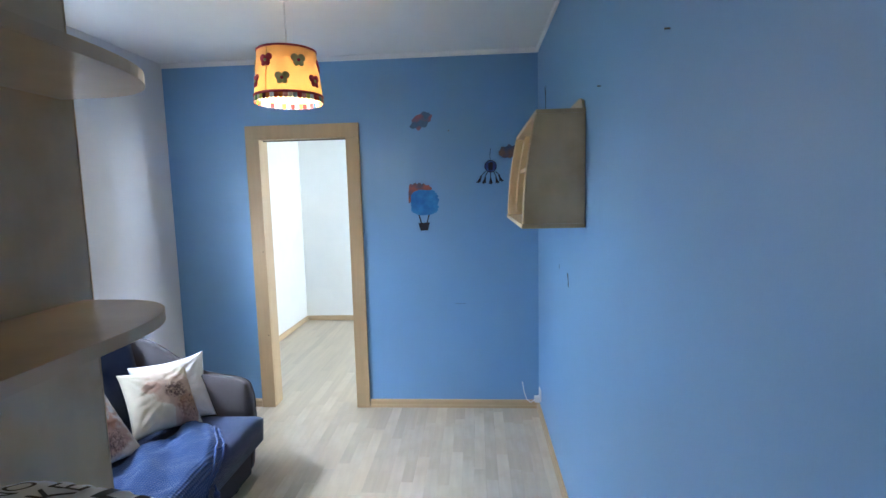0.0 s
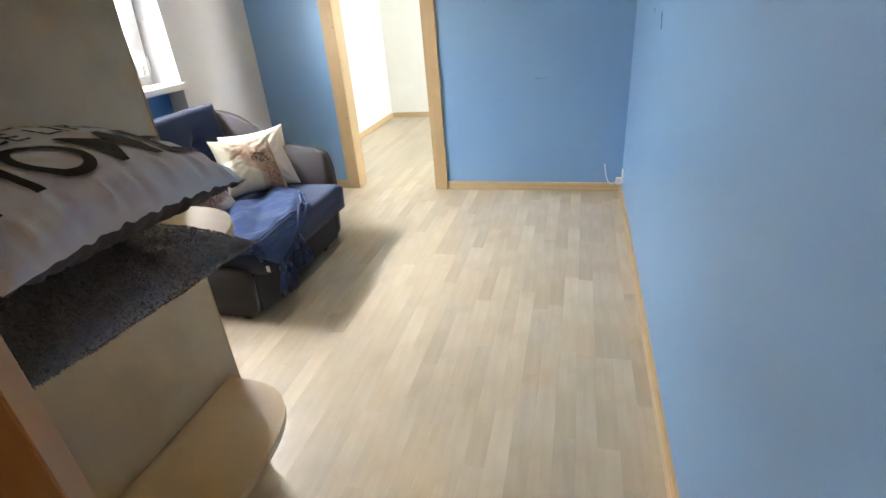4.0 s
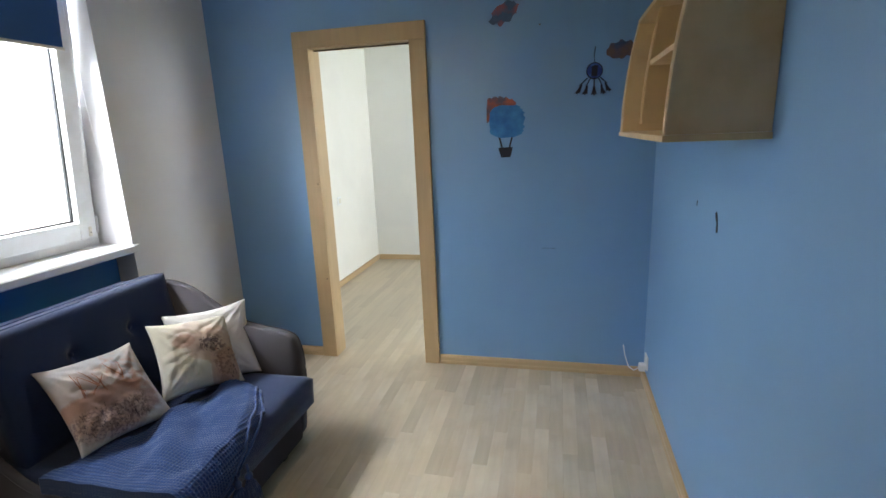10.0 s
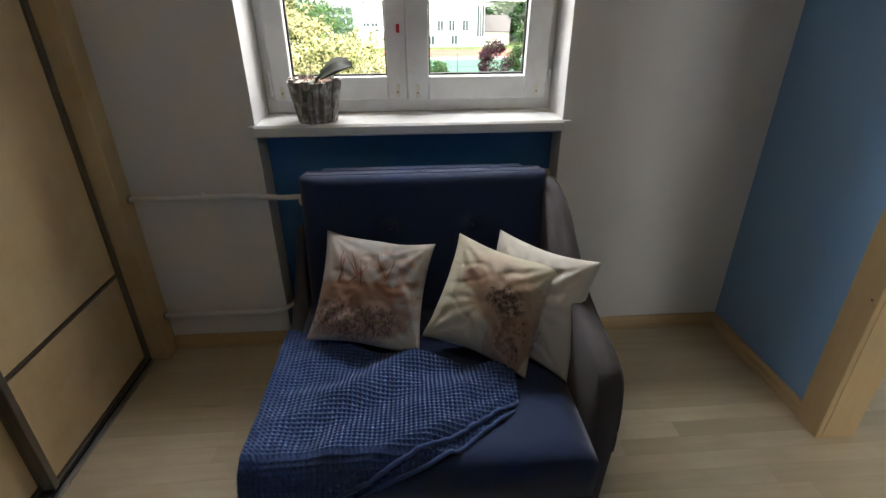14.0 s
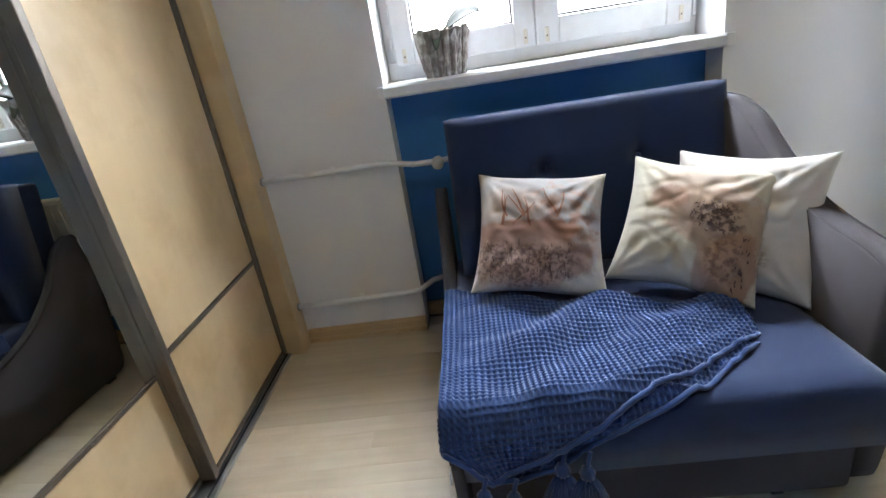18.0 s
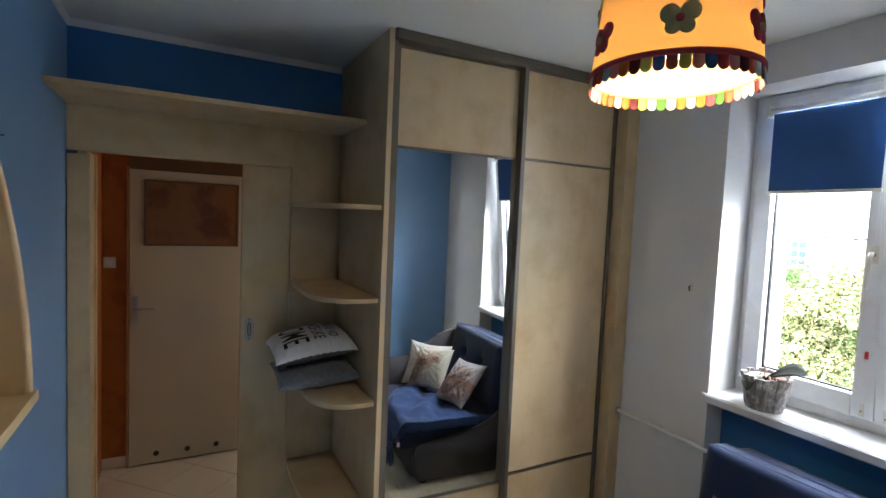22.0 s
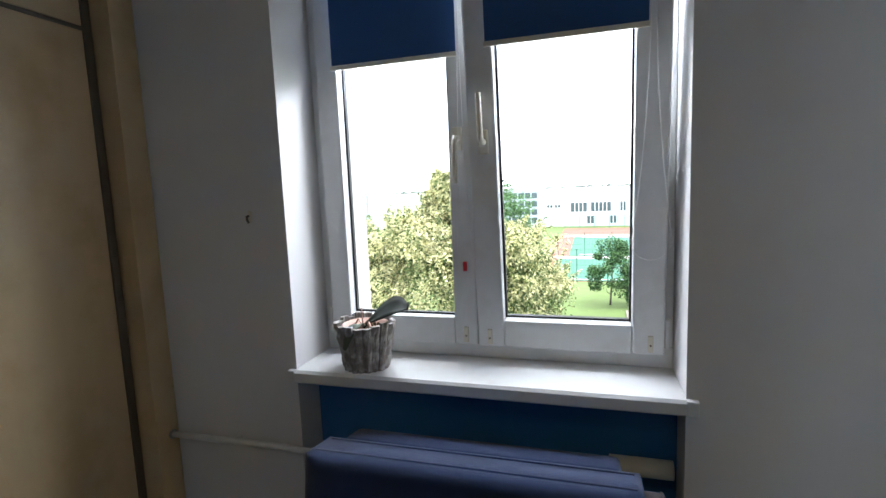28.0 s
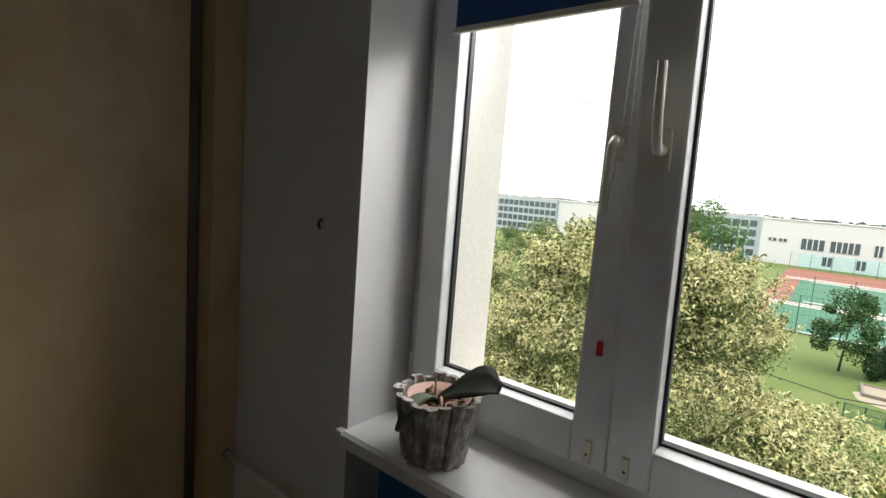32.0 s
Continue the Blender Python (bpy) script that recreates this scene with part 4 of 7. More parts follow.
def stroke(bm, pts, w0, w1, size, thick, seed, lift=0.0016):
    """Lays a tapering brush stroke (pairs across, up) on a cushion's front."""
    run = []
    for (a, b), (c, d) in zip(pts, pts[1:]):
        n = max(2, int(math.hypot(c - a, d - b) / 0.006))
        run += [(a + (c - a) * k / n, b + (d - b) * k / n) for k in range(n)]
    run.append(pts[-1])
    rows = []
    for i, (x, z) in enumerate(run):
        p, q = run[max(0, i - 1)], run[min(len(run) - 1, i + 1)]
        dx, dz = q[0] - p[0], q[1] - p[1]
        ln = math.hypot(dx, dz) or 1.0
        w = (w0 + (w1 - w0) * i / max(1, len(run) - 1)) * (1 + 0.35 * noise.noise((x * 90, z * 90, seed)))
        row = []
        for s in (-0.5, 0.5):
            u, v = x - dz / ln * w * s, z + dx / ln * w * s
            row.append(bm.verts.new((u, -puff(2 * u / size, 2 * v / size, thick, seed, CREASE) - lift, v)))
        rows.append(row)
    for a, b in zip(rows, rows[1:]):
        bm.faces.new((a[0], a[1], b[1], b[0]))


def print_strokes(ob, size, thick, seed, groups):
    """Brush marks of the printed cloth, one mesh for each ink."""
    for ink, marks in groups:
        bm = bmesh.new()
        for pts, w0, w1 in marks:
            stroke(bm, pts, w0, w1, size, thick, seed)
        marks = part("brush_print", bm, ink, ob, "brown brush strokes of the print", True)
        marks["kind"] = "stuff"


def leaning(centre, across, upward):
    """Stands a cushion at a place by the way its lower edge runs and the way it leans."""
    a = Vector(across).normalized()
    b = Vector(upward)
    b = (b - a * b.dot(a)).normalized()
    n = b.cross(a)
    return Matrix(((a.x, n.x, b.x, centre[0]), (a.y, n.y, b.y, centre[1]), (a.z, n.z, b.z, centre[2]), (0, 0, 0, 1)))


ink_rust, ink_dusk = material("ink_rust", (0.25, 0.115, 0.070), 0.9, vary=0.2, grain=(90, 90, 90), grain_amount=0.3), material("ink_dusk", (0.075, 0.050, 0.048), 0.9, vary=0.2, grain=(90, 90, 90), grain_amount=0.3)
rng = random.Random(17)
one = cushion("cream cushion with a brown watercolour print leaning on the sofa back", print_a, 0.356, 0.115, leaning((-1.727, 1.967, 0.546), (0.0595, 0.347, -0.031), (-0.2175, 0.062, 0.259)), 2.0, "cushions on the sofa")
flecks = []
for k in range(85):
    x, z = rng.uniform(-0.145, 0.085), rng.uniform(-0.135, -0.045)
    flecks.append((((x, z), (x + rng.uniform(-0.003, 0.003), z + rng.uniform(0.005, 0.014))), rng.uniform(0.0015, 0.0035), 0.001))
twigs = []
for k in range(9):
    x, z, a = rng.uniform(-0.12, 0.13), rng.uniform(0.0, 0.06), rng.uniform(1.0, 2.2)
    run = [(x, z)]
    for q in range(4):
        a += rng.uniform(-0.22, 0.22)
        run.append((run[-1][0] + 0.021 * math.cos(a), run[-1][1] + 0.021 * math.sin(a)))
    twigs.append((tuple(run), 0.006, 0.002))
print_strokes(one, 0.356, 0.115, 2.0, ((ink_rust, twigs), (ink_dusk, flecks)))
two = cushion("cream cushion with a taupe print leaning on another cushion", print_b, 0.342, 0.13, leaning((-1.632, 2.328, 0.548), (0.181, 0.300, -0.041), (-0.162, 0.106, 0.265)), 5.0, "cushions on the sofa")
curls = []
for k in range(60):
    a, r = rng.uniform(0, 6.28), 0.040 * rng.random() ** 0.6
    x, z, t = 0.048 + 1.25 * r * math.cos(a), 0.018 + r * math.sin(a), rng.uniform(0, 6.28)
    curls.append((tuple((x + 0.009 * q * math.cos(t + 1.3 * q), z + 0.009 * q * math.sin(t + 1.3 * q)) for q in (0, 0.5, 1.0)), rng.uniform(0.002, 0.0045), 0.001))
for k in range(26):
    x, z = 0.125 + rng.uniform(-0.012, 0.012), rng.uniform(-0.150, -0.020)
    curls.append((((x, z), (x + rng.uniform(-0.004, 0.004), z + 0.008)), 0.003, 0.001))
print_strokes(two, 0.342, 0.13, 5.0, ((ink_dusk, curls),))
cushion("white cushion with a rust print beside the sofa arm", print_c, 0.364, 0.11, leaning((-1.650, 2.456, 0.535), (0.273, 0.242, 0.020), (-0.133, 0.080, 0.335)), 9.0, "cushions on the sofa")


# ---- knitted throw ----
def along(table, u):
    for (a, p), (b, q) in zip(table, table[1:]):
        if u <= b:
            return p + (q - p) * max(0.0, (u - a) / (b - a))
    return table[-1][1]


def throw():
    """A waffle-knit throw folded double, laid over the seat's corner, its hem hanging down the front."""
    seat_front, edge_l, r, pitch, top = -1.182, 1.698, 0.045, 0.0120, 0.388
    upper = ((-0.06, 0.44), (0.0, 0.480), (0.045, 0.552), (0.12, 0.545), (0.25, 0.465), (0.40, 0.400), (0.52, 0.345), (0.685, 0.230), (0.70, 0.200))
    under = ((-0.06, 0.45), (0.0, 0.485), (0.045, 0.555), (0.12, 0.580), (0.25, 0.505), (0.40, 0.440), (0.52, 0.378), (0.685, 0.245), (0.70, 0.215))
    back = ((-0.06, -0.11), (0.0, -0.115), (0.20, -0.01), (0.43, 0.055), (0.70, 0.125))

    def layer(name, table, sink, nu, ns):
        verts, faces = [], []
        for i in range(nu + 1):
            u = -0.06 + 0.74 * i / nu
            end = along(table, u) + 0.004 * math.sin(u * 31)
            start = min(along(back, u), end - 0.02) if sink == 0 else end - 0.12
            for j in range(ns + 1):
                s = start + (end - start) * j / ns
                y, x = edge_l + max(u, 0.0), -1.63 + s
                over = x - (seat_front - r)
                h = 0.0
                if over <= 0:
                    z = top
                elif over / r < math.pi / 2:
                    a = over / r
                    x, z = seat_front - r + r * math.sin(a), top - r * (1 - math.cos(a))
                else:
                    h = over - r * math.pi / 2
                    x, z = seat_front + 0.010 * math.sin(u * 34 + 1.0) * min(1.0, h / 0.06) + 0.05 * h, top - r - h
                if u < 0:
                    z += 0.9 * u
                    y += 0.10 * u
                y += (0.5 * h - 0.014 * math.exp(-(h / 0.05) ** 2)) * max(0.0, min(1.0, (0.12 - u) / 0.12))
                flat = 1 - max(0.0, min(1.0, over / 0.05))
                fold = 0.020 * math.sin(30 * (0.80 * s + 0.55 * u) + 2.2 * noise.noise((x * 4, y * 4, 1))) * max(0.0, min(1.0, (u - 0.02) / 0.2))
                z += flat * (0.016 + 0.020 * noise.noise((x * 6, y * 6, 2)) + 0.008 * noise.noise((x * 16, y * 16, 5)) + fold * 0.8)
                z += flat * 0.012 * math.exp(-((s - end + 0.03) / 0.025) ** 2)
                w = max(abs(math.cos(math.pi * u / pitch)), abs(math.cos(math.pi * s / pitch))) ** 2.2
                lift = 0.0062 * w - sink
                if over <= 0:
                    z += lift
                else:
                    x += lift
                    z += 0.2 * lift
                verts.append((x, y, z))
        k = ns + 1
        for i in range(nu):
            for j in range(ns):
                a = i * k + j
                faces.append((a, a + 1, a + k + 1, a + k))
        me = bpy.data.meshes.new(name)
        me.from_pydata(verts, [], faces)
        me.materials.append(knit_blue)
        me.polygons.foreach_set("use_smooth", [True] * len(faces))
        ob = new(name, me)
        thick = ob.modifiers.new("thickness", "SOLIDIFY")
        thick.thickness, thick.offset = 0.004, -1
        rope = [tuple(Vector(verts[i * k + ns]) + Vector((0.003, 0, 0.001))) for i in range(nu // 14, nu + 1, 4)]
        part("hem", tube(rope, 0.0055, 8), knit_blue, ob, "twisted blue hem", True)
        return ob
    b = tagged(layer("throw_blanket", upper, 0.0, 330, 270), "rumpled blue waffle-knit throw with tassels over the sofa seat", "throw")
    layer("under_fold", under, 0.012, 256, 40).parent = b
    part("care_label", box(-1.190, -1.172, 1.688, 1.690, 0.262, 0.292, 0.0005, 1), plastic_white, b, "small white care label at the hem")
    rng = random.Random(3)
    for y, z, x, flare in ((1.750, 0.250, -1.150, 1.2), (1.806, 0.234, -1.154, 1.3), (1.946, 0.288, -1.150, 1.25), (1.903, 0.284, -1.166, 1.2)):
        bm = bmesh.new()
        bmesh.ops.create_uvsphere(bm, u_segments=18, v_segments=12, radius=0.014, matrix=Matrix.Translation((x, y, z)) @ Matrix.Diagonal((1, 1, 1.15, 1)))
        for v in bm.verts:
            v.co += (v.co - Vector((x, y, z))) * 0.10 * math.sin(9 * math.atan2(v.co.y - y, v.co.x - x))
        t = part("tassel", bm, knit_blue, b, "blue yarn tassel", True)
        bm = bmesh.new()
        for i in range(150):
            a, rr = rng.uniform(0, 2 * math.pi), rng.uniform(0.0, 1.0) ** 0.5
            dx, dy = math.cos(a) * rr, math.sin(a) * rr
            long = rng.uniform(0.085, 0.115)
            bend = rng.uniform(-0.006, 0.006)
            add_tube(bm, [(x + 0.008 * dx, y + 0.009 * dy, z - 0.010), (x + 0.016 * dx, y + 0.022 * dy * flare, z - 0.035), (x + 0.020 * dx + bend, y + 0.034 * dy * flare, z - 0.070), (x + 0.021 * dx, y + 0.040 * dy * flare + bend, z - 0.012 - long)], 0.0017, 4)
        part("fringe", bm, knit_blue, t, "", True)
        part("tie", tube([(x, y, z + 0.010), (x - 0.004, y + 0.004, z + 0.026), (x - 0.010, y + 0.010, z + 0.040)], 0.0045, 8), knit_blue, t)


throw()


# ---- pendant lamp ----
shade_cloth = bpy.data.materials.new("shade_cloth")
shade_cloth.use_nodes = True
sn, sl = shade_cloth.node_tree.nodes, shade_cloth.node_tree.links
s_mix, s_tr = sn.new("ShaderNodeMixShader"), sn.new("ShaderNodeBsdfTranslucent")
sn["Principled BSDF"].inputs["Base Color"].default_value = (0.80, 0.46, 0.16, 1)
sn["Principled BSDF"].inputs["Roughness"].default_value = 0.8
s_tr.inputs["Color"].default_value = (0.92, 0.58, 0.22, 1)
s_mix.inputs[0].default_value = 0.24
sl.new(sn["Principled BSDF"].outputs[0], s_mix.inputs[1])
sl.new(s_tr.outputs[0], s_mix.inputs[2])
sl.new(s_mix.outputs[0], sn["Material Output"].inputs[0])
bulb_glow = bpy.data.materials.new("bulb_glow")
bulb_glow.use_nodes = True
bulb_glow.node_tree.nodes["Principled BSDF"].inputs["Emission Color"].default_value = (1.0, 0.82, 0.50, 1)
bulb_glow.node_tree.nodes["Principled BSDF"].inputs["Emission Strength"].default_value = 7.0
felt_red = material("felt_red", (0.40, 0.050, 0.085), 0.9, vary=0.08, grain_amount=0.15)
felt_grey = material("felt_grey", (0.40, 0.36, 0.19), 0.9, vary=0.08, grain_amount=0.15)
lining_cloth = material("lining_cloth", (0.66, 0.57, 0.36), 0.9, vary=0.03, grain_amount=0.03)
l_mix, l_tr = lining_cloth.node_tree.nodes.new("ShaderNodeMixShader"), lining_cloth.node_tree.nodes.new("ShaderNodeBsdfTranslucent")
l_tr.inputs["Color"].default_value, l_mix.inputs[0].default_value = (0.9, 0.80, 0.58, 1), 0.45
lining_cloth.node_tree.links.new(lining_cloth.node_tree.nodes["Principled BSDF"].outputs[0], l_mix.inputs[1])
lining_cloth.node_tree.links.new(l_tr.outputs[0], l_mix.inputs[2])
lining_cloth.node_tree.links.new(l_mix.outputs[0], lining_cloth.node_tree.nodes["Material Output"].inputs[0])


def pendant_lamp():
    cx, cy, z0, z1, r0, r1 = -0.860, 2.297, 2.012, 2.220, 0.152, 0.130
    lamp = empty("pendant_lamp", (cx, cy, ZC))
    tagged(lamp, "lit pendant lamp, yellow cloth shade with felt flowers and coloured fringe", "lamp")
    bm, _ = lathe([(r0, z0 - z1), (r1, 0.0)], (cx, cy, z1), 56)
    shade = child("shade", bm, shade_cloth, lamp, "yellow cloth shade", True)
    child("lining", lathe([(r0 - 0.003, z0 - z1 + 0.002), (r1 - 0.003, -0.002)], (cx, cy, z1), 56)[0], lining_cloth, shade, "pale cloth lining", True)
    for r, z, h, t in ((r0, z0, 0.010, 0.0035), (r1, z1 - 0.008, 0.008, 0.0035)):
        bm, rings = lathe([(r + 0.001, 0), (r + t, 0.001), (r + t, h), (r + 0.001, h)], (cx, cy, z), 56)
        child("trim_band", bm, felt_red, shade, "dark red felt band", True)

    def wrap(pts, a0, z, lift):
        """Lays a flat outline (along, up) on the shade's cone."""
        out = []
        for p, q in pts:
            f = (z + q - z0) / (z1 - z0)
            r = r0 + (r1 - r0) * f + lift
            out.append((cx + r * math.cos(a0 + p / r), cy + r * math.sin(a0 + p / r), z + q))
        return out

    def patch(name, pts, a0, z, lift, mat, parent, label=""):
        bm = bmesh.new()
        outer, inner = [bm.verts.new(p) for p in wrap(pts, a0, z, lift)], [bm.verts.new(p) for p in wrap(pts, a0, z, lift - 0.003)]
        centre = bm.verts.new(wrap([(sum(p[0] for p in pts) / len(pts), sum(p[1] for p in pts) / len(pts))], a0, z, lift)[0])
        for i in range(len(pts)):
            j = (i + 1) % len(pts)
            bm.faces.new((outer[i], outer[j], centre))
            bm.faces.new((outer[i], inner[i], inner[j], outer[j]))
        return child(name, bm, mat, parent, label, True)

    lobes = ((-0.016, 0.010, 0.016), (0.016, 0.012, 0.0165), (-0.0105, -0.013, 0.0125), (0.0115, -0.013, 0.0125))
    for k in range(12):
        a = 2 * math.pi * (k + 1.35) / 12
        z = z0 + (0.140 if k % 2 else 0.060)
        mat = felt_red if (k // 2) % 2 else felt_grey
        pts = []
        for i in range(40):
            t = 2 * math.pi * i / 40
            d = (math.cos(t), math.sin(t))
            reach = 0.006
            for lx, lz, lr in lobes:
                along = d[0] * lx + d[1] * lz
                off = lx * lx + lz * lz - along * along
                if along > 0 and off < lr * lr:
                    reach = max(reach, along + math.sqrt(lr * lr - off))
            pts.append((d[0] * reach, d[1] * reach))
        fl = patch("flower", pts, a, z, 0.004, mat, shade, "four-lobed felt flower")
        patch("flower_centre", [(0.007 * math.cos(t), 0.007 * math.sin(t)) for t in [2 * math.pi * i / 14 for i in range(14)]], a, z, 0.007, felt_grey if mat is felt_red else felt_red, fl)
    palette = ((0.55, 0.10, 0.04), (0.65, 0.63, 0.58), (0.62, 0.56, 0.10), (0.62, 0.25, 0.22), (0.03, 0.10, 0.28), (0.07, 0.22, 0.03), (0.55, 0.14, 0.02), (0.10, 0.015, 0.02), (0.30, 0.36, 0.40), (0.5, 0.05, 0.06))
    tints = [material("felt_tint", c, 0.9, vary=0.1, grain_amount=0.2) for c in palette]
    rng = random.Random(8)
    last = -1
    for k in range(48):
        a = 2 * math.pi * k / 48
        w = 0.0095
        pts = [(-w, 0.004), (-w, -0.014)] + [(-w * math.cos(t), -0.014 - w * math.sin(t)) for t in [math.pi * i / 7 for i in range(1, 7)]] + [(w, -0.014), (w, 0.004)]
        pick = rng.choice([i for i in range(len(tints)) if i != last])
        last = pick
        patch("fringe_tab", pts, a, z0 - 0.001, 0.001, tints[pick], shade)
    child("seam", tube([(cx + (r0 + 0.001) * math.cos(-1.9), cy + (r0 + 0.001) * math.sin(-1.9), z0 + 0.01), (cx + (r1 + 0.001) * math.cos(-1.9), cy + (r1 + 0.001) * math.sin(-1.9), z1 - 0.01)], 0.003, 6), shade_cloth, shade)
    bm = bmesh.new()
    bmesh.ops.create_uvsphere(bm, u_segments=20, v_segments=14, radius=0.030, matrix=Matrix.Translation((cx, cy, 2.085)) @ Matrix.Diagonal((1, 1, 1.15, 1)))
    child("bulb", bm, bulb_glow, lamp, "glowing bulb", True)
    child("socket", tube([(cx, cy, 2.118), (cx, cy, 2.17)], 0.019, 16), plastic_white, lamp, "", True)
    # added disc over the bulb, keeps its direct light off the ceiling
    child("bulb_base", lathe([(0.0, 0.0), (0.070, 0.0), (0.074, 0.006), (0.040, 0.022), (0.0, 0.023)], (cx, cy, 2.112), 28)[0], plastic_white, lamp, "added white disc that blocks the bulb's upward light", True)
    ring = bmesh.new()
    for k in range(3):
        a = 2 * math.pi * k / 3
        add_tube(ring, [(cx, cy, 2.165), (cx + (r1 - 0.003) * math.cos(a), cy + (r1 - 0.003) * math.sin(a), z1 - 0.004)], 0.0018, 6)
    child("spider", ring, metal_light, lamp, "thin wire carrier")
    child("cord", tube([(cx, cy, 2.17), (cx, cy, 2.44)], 0.0032, 8), plastic_white, lamp)
    bm, _ = lathe([(0.0, 0.0), (0.012, 0.0), (0.020, 0.012), (0.026, 0.05), (0.030, 0.082), (0.0, 0.083)], (cx, cy, 2.436), 24)
    child("ceiling_rose", bm, plastic_white, lamp, "small white ceiling cup", True)
    child("cord_loop", tube([(cx + 0.004, cy, 2.44), (cx + 0.03, cy + 0.01, 2.455), (cx + 0.045, cy + 0.012, 2.49), (cx + 0.03, cy, 2.515)], 0.003, 6), plastic_white, lamp)


pendant_lamp()


# ---- wall shelf unit ----
def wall_shelf():
    y0, y1, z0, z1 = 1.990, 2.930, 1.430, 1.856
    s = empty("wall_shelf", (XR, 2.5, z0))
    tagged(s, "maple wall shelf unit with a bowed open front and three compartments", "wall shelf")

    def front(z):
        f = (z - z0) / (z1 - z0)
        return 0.182 + 0.052 * f ** 1.9
    edge = [(front(z0 + (z1 - z0) * k / 14), z0 + (z1 - z0) * k / 14) for k in range(15)]
    outline = edge + [(XR - 0.002, z1), (XR - 0.002, z0)]
    for a, b in ((y0, y0 + 0.016), (y1 - 0.016, y1)):
        p = child("side_panel", prism(outline, "y", a, b), maple, s)
        child("edging", tube([(x - 0.0005, (a + b) / 2, z) for x, z in edge], 0.0078, 8), maple_edge, p, "", True)
    inner = [(x + 0.012, z) for x, z in edge[1:-1]]
    p = child("divider", prism(inner + [(XR - 0.012, z1 - 0.02), (XR - 0.012, z0 + 0.02)], "y", 2.474, 2.490), maple, s)
    child("edging", tube([(x, 2.482, z) for x, z in inner], 0.0075, 8), maple_edge, p, "", True)
    child("bottom_board", box(front(z0) - 0.012, XR - 0.002, y0 - 0.008, y1 + 0.008, z0 - 0.018, z0 - 0.0005, 0.002), maple_flat, s)
    child("top_board", box(front(z1) - 0.006, XR - 0.002, y0 - 0.004, y1 + 0.004, z1 + 0.0005, z1 + 0.017, 0.002), maple_flat, s)
    child("shelf_board", box(front(1.655) + 0.012, XR - 0.012, y0 + 0.016, 2.474, 1.648, 1.664, 0.001), maple_flat, s)
    back = [(y0 + 0.017, z0), (y1 - 0.017, z0), (y1 - 0.017, z1), (2.62, z1 + 0.02), (2.45, z1 + 0.045), (2.25, z1 + 0.062), (2.06, z1 + 0.064), (2.02, z1 + 0.05), (y0 + 0.017, z1 + 0.02)]
    child("back_board", prism(back, "x", XR - 0.0115, XR - 0.001), maple, s)


wall_shelf()

# ---- stickers and marks on the walls ----
def watercolour(name, a, b, scale, cut):
    return material(name, a, 0.75, vary=0.15, grain=(40, 40, 40), grain_amount=0.2, second=b, second_scale=scale, second_cut=cut, bump=0.1)


def blob(w, h, seed, n=44, rough=0.16):
    return [(w / 2 * math.cos(t) * (1 + rough * noise.noise((math.cos(t) * 2.2 + seed, math.sin(t) * 2.2, seed))) , h / 2 * math.sin(t) * (1 + rough * noise.noise((math.cos(t) * 2.2, math.sin(t) * 2.2 + seed, 3 + seed))) + 0.004 * math.sin(9 * t + seed)) for t in [2 * math.pi * k / n for k in range(n)]]


def flat_far(pts, x, z, lift=0.0012):
    return prism([(x + p, z + q) for p, q in pts], "y", YF - lift, YF - 0.0002)


sticker_blue, sticker_rust = watercolour("sticker_blue", (0.022, 0.13, 0.42), (0.05, 0.24, 0.54), 9, (0.4, 0.65)), watercolour("sticker_rust", (0.34, 0.10, 0.065), (0.10, 0.09, 0.13), 12, (0.42, 0.62))
sticker_smoke = watercolour("sticker_smoke", (0.17, 0.10, 0.085), (0.05, 0.08, 0.18), 11, (0.42, 0.58))
sticker_cloud, sticker_ink = watercolour("sticker_cloud", (0.42, 0.11, 0.11), (0.09, 0.15, 0.26), 10, (0.42, 0.58)), material("sticker_ink", (0.012, 0.014, 0.03), 0.7)
for cx, cz, w, h, seed, slant, wash in ((-0.380, 2.066, 0.150, 0.105, 2.0, 0.35, sticker_cloud), (0.222, 1.838, 0.148, 0.085, 6.0, 0.1, sticker_smoke)):
    tagged(part("cloud_sticker", flat_far([(p * (0.92 + 0.13 * abs(math.sin(3.5 * math.atan2(q, p) + seed))), (q + slant * p) * (0.92 + 0.13 * abs(math.sin(3.5 * math.atan2(q, p) + seed)))) for p, q in blob(w, h, seed, 72, 0.22)], cx, cz), wash), "faded red and blue watercolour cloud sticker on the blue wall", "sticker", "cloud stickers")
balloon = tagged(part("balloon_sticker", flat_far([(0.098 * math.copysign(abs(math.cos(t)) ** 0.62, math.cos(t)) * (1 + 0.10 * noise.noise((3 * math.cos(t), 3 * math.sin(t), 2))) + (0.006 * math.sin(23 * t) if math.cos(t) > 0.3 else 0.0), 0.088 * math.copysign(abs(math.sin(t)) ** 0.62, math.sin(t)) * (1 + 0.08 * noise.noise((3 * math.cos(t), 3 * math.sin(t), 7)))) for t in [2 * math.pi * k / 72 for k in range(72)]], -0.372, 1.502, 0.0016), sticker_blue), "blue watercolour hot-air balloon sticker on the wall", "sticker")
part("crown", flat_far([(-0.106 + 0.003 * math.sin(40 * f), -0.01 + 0.085 * f) for f in [k / 12 for k in range(13)]] + [(-0.10 + 0.16 * f, 0.075 + 0.055 * math.sin(math.pi * (0.30 + 0.55 * f)) + 0.006 * math.sin(31 * f)) for f in [k / 14 for k in range(15)]] + [(0.055, 0.06), (-0.05, 0.02)], -0.378, 1.508, 0.001), sticker_rust, balloon, "rust brown wash behind the balloon")
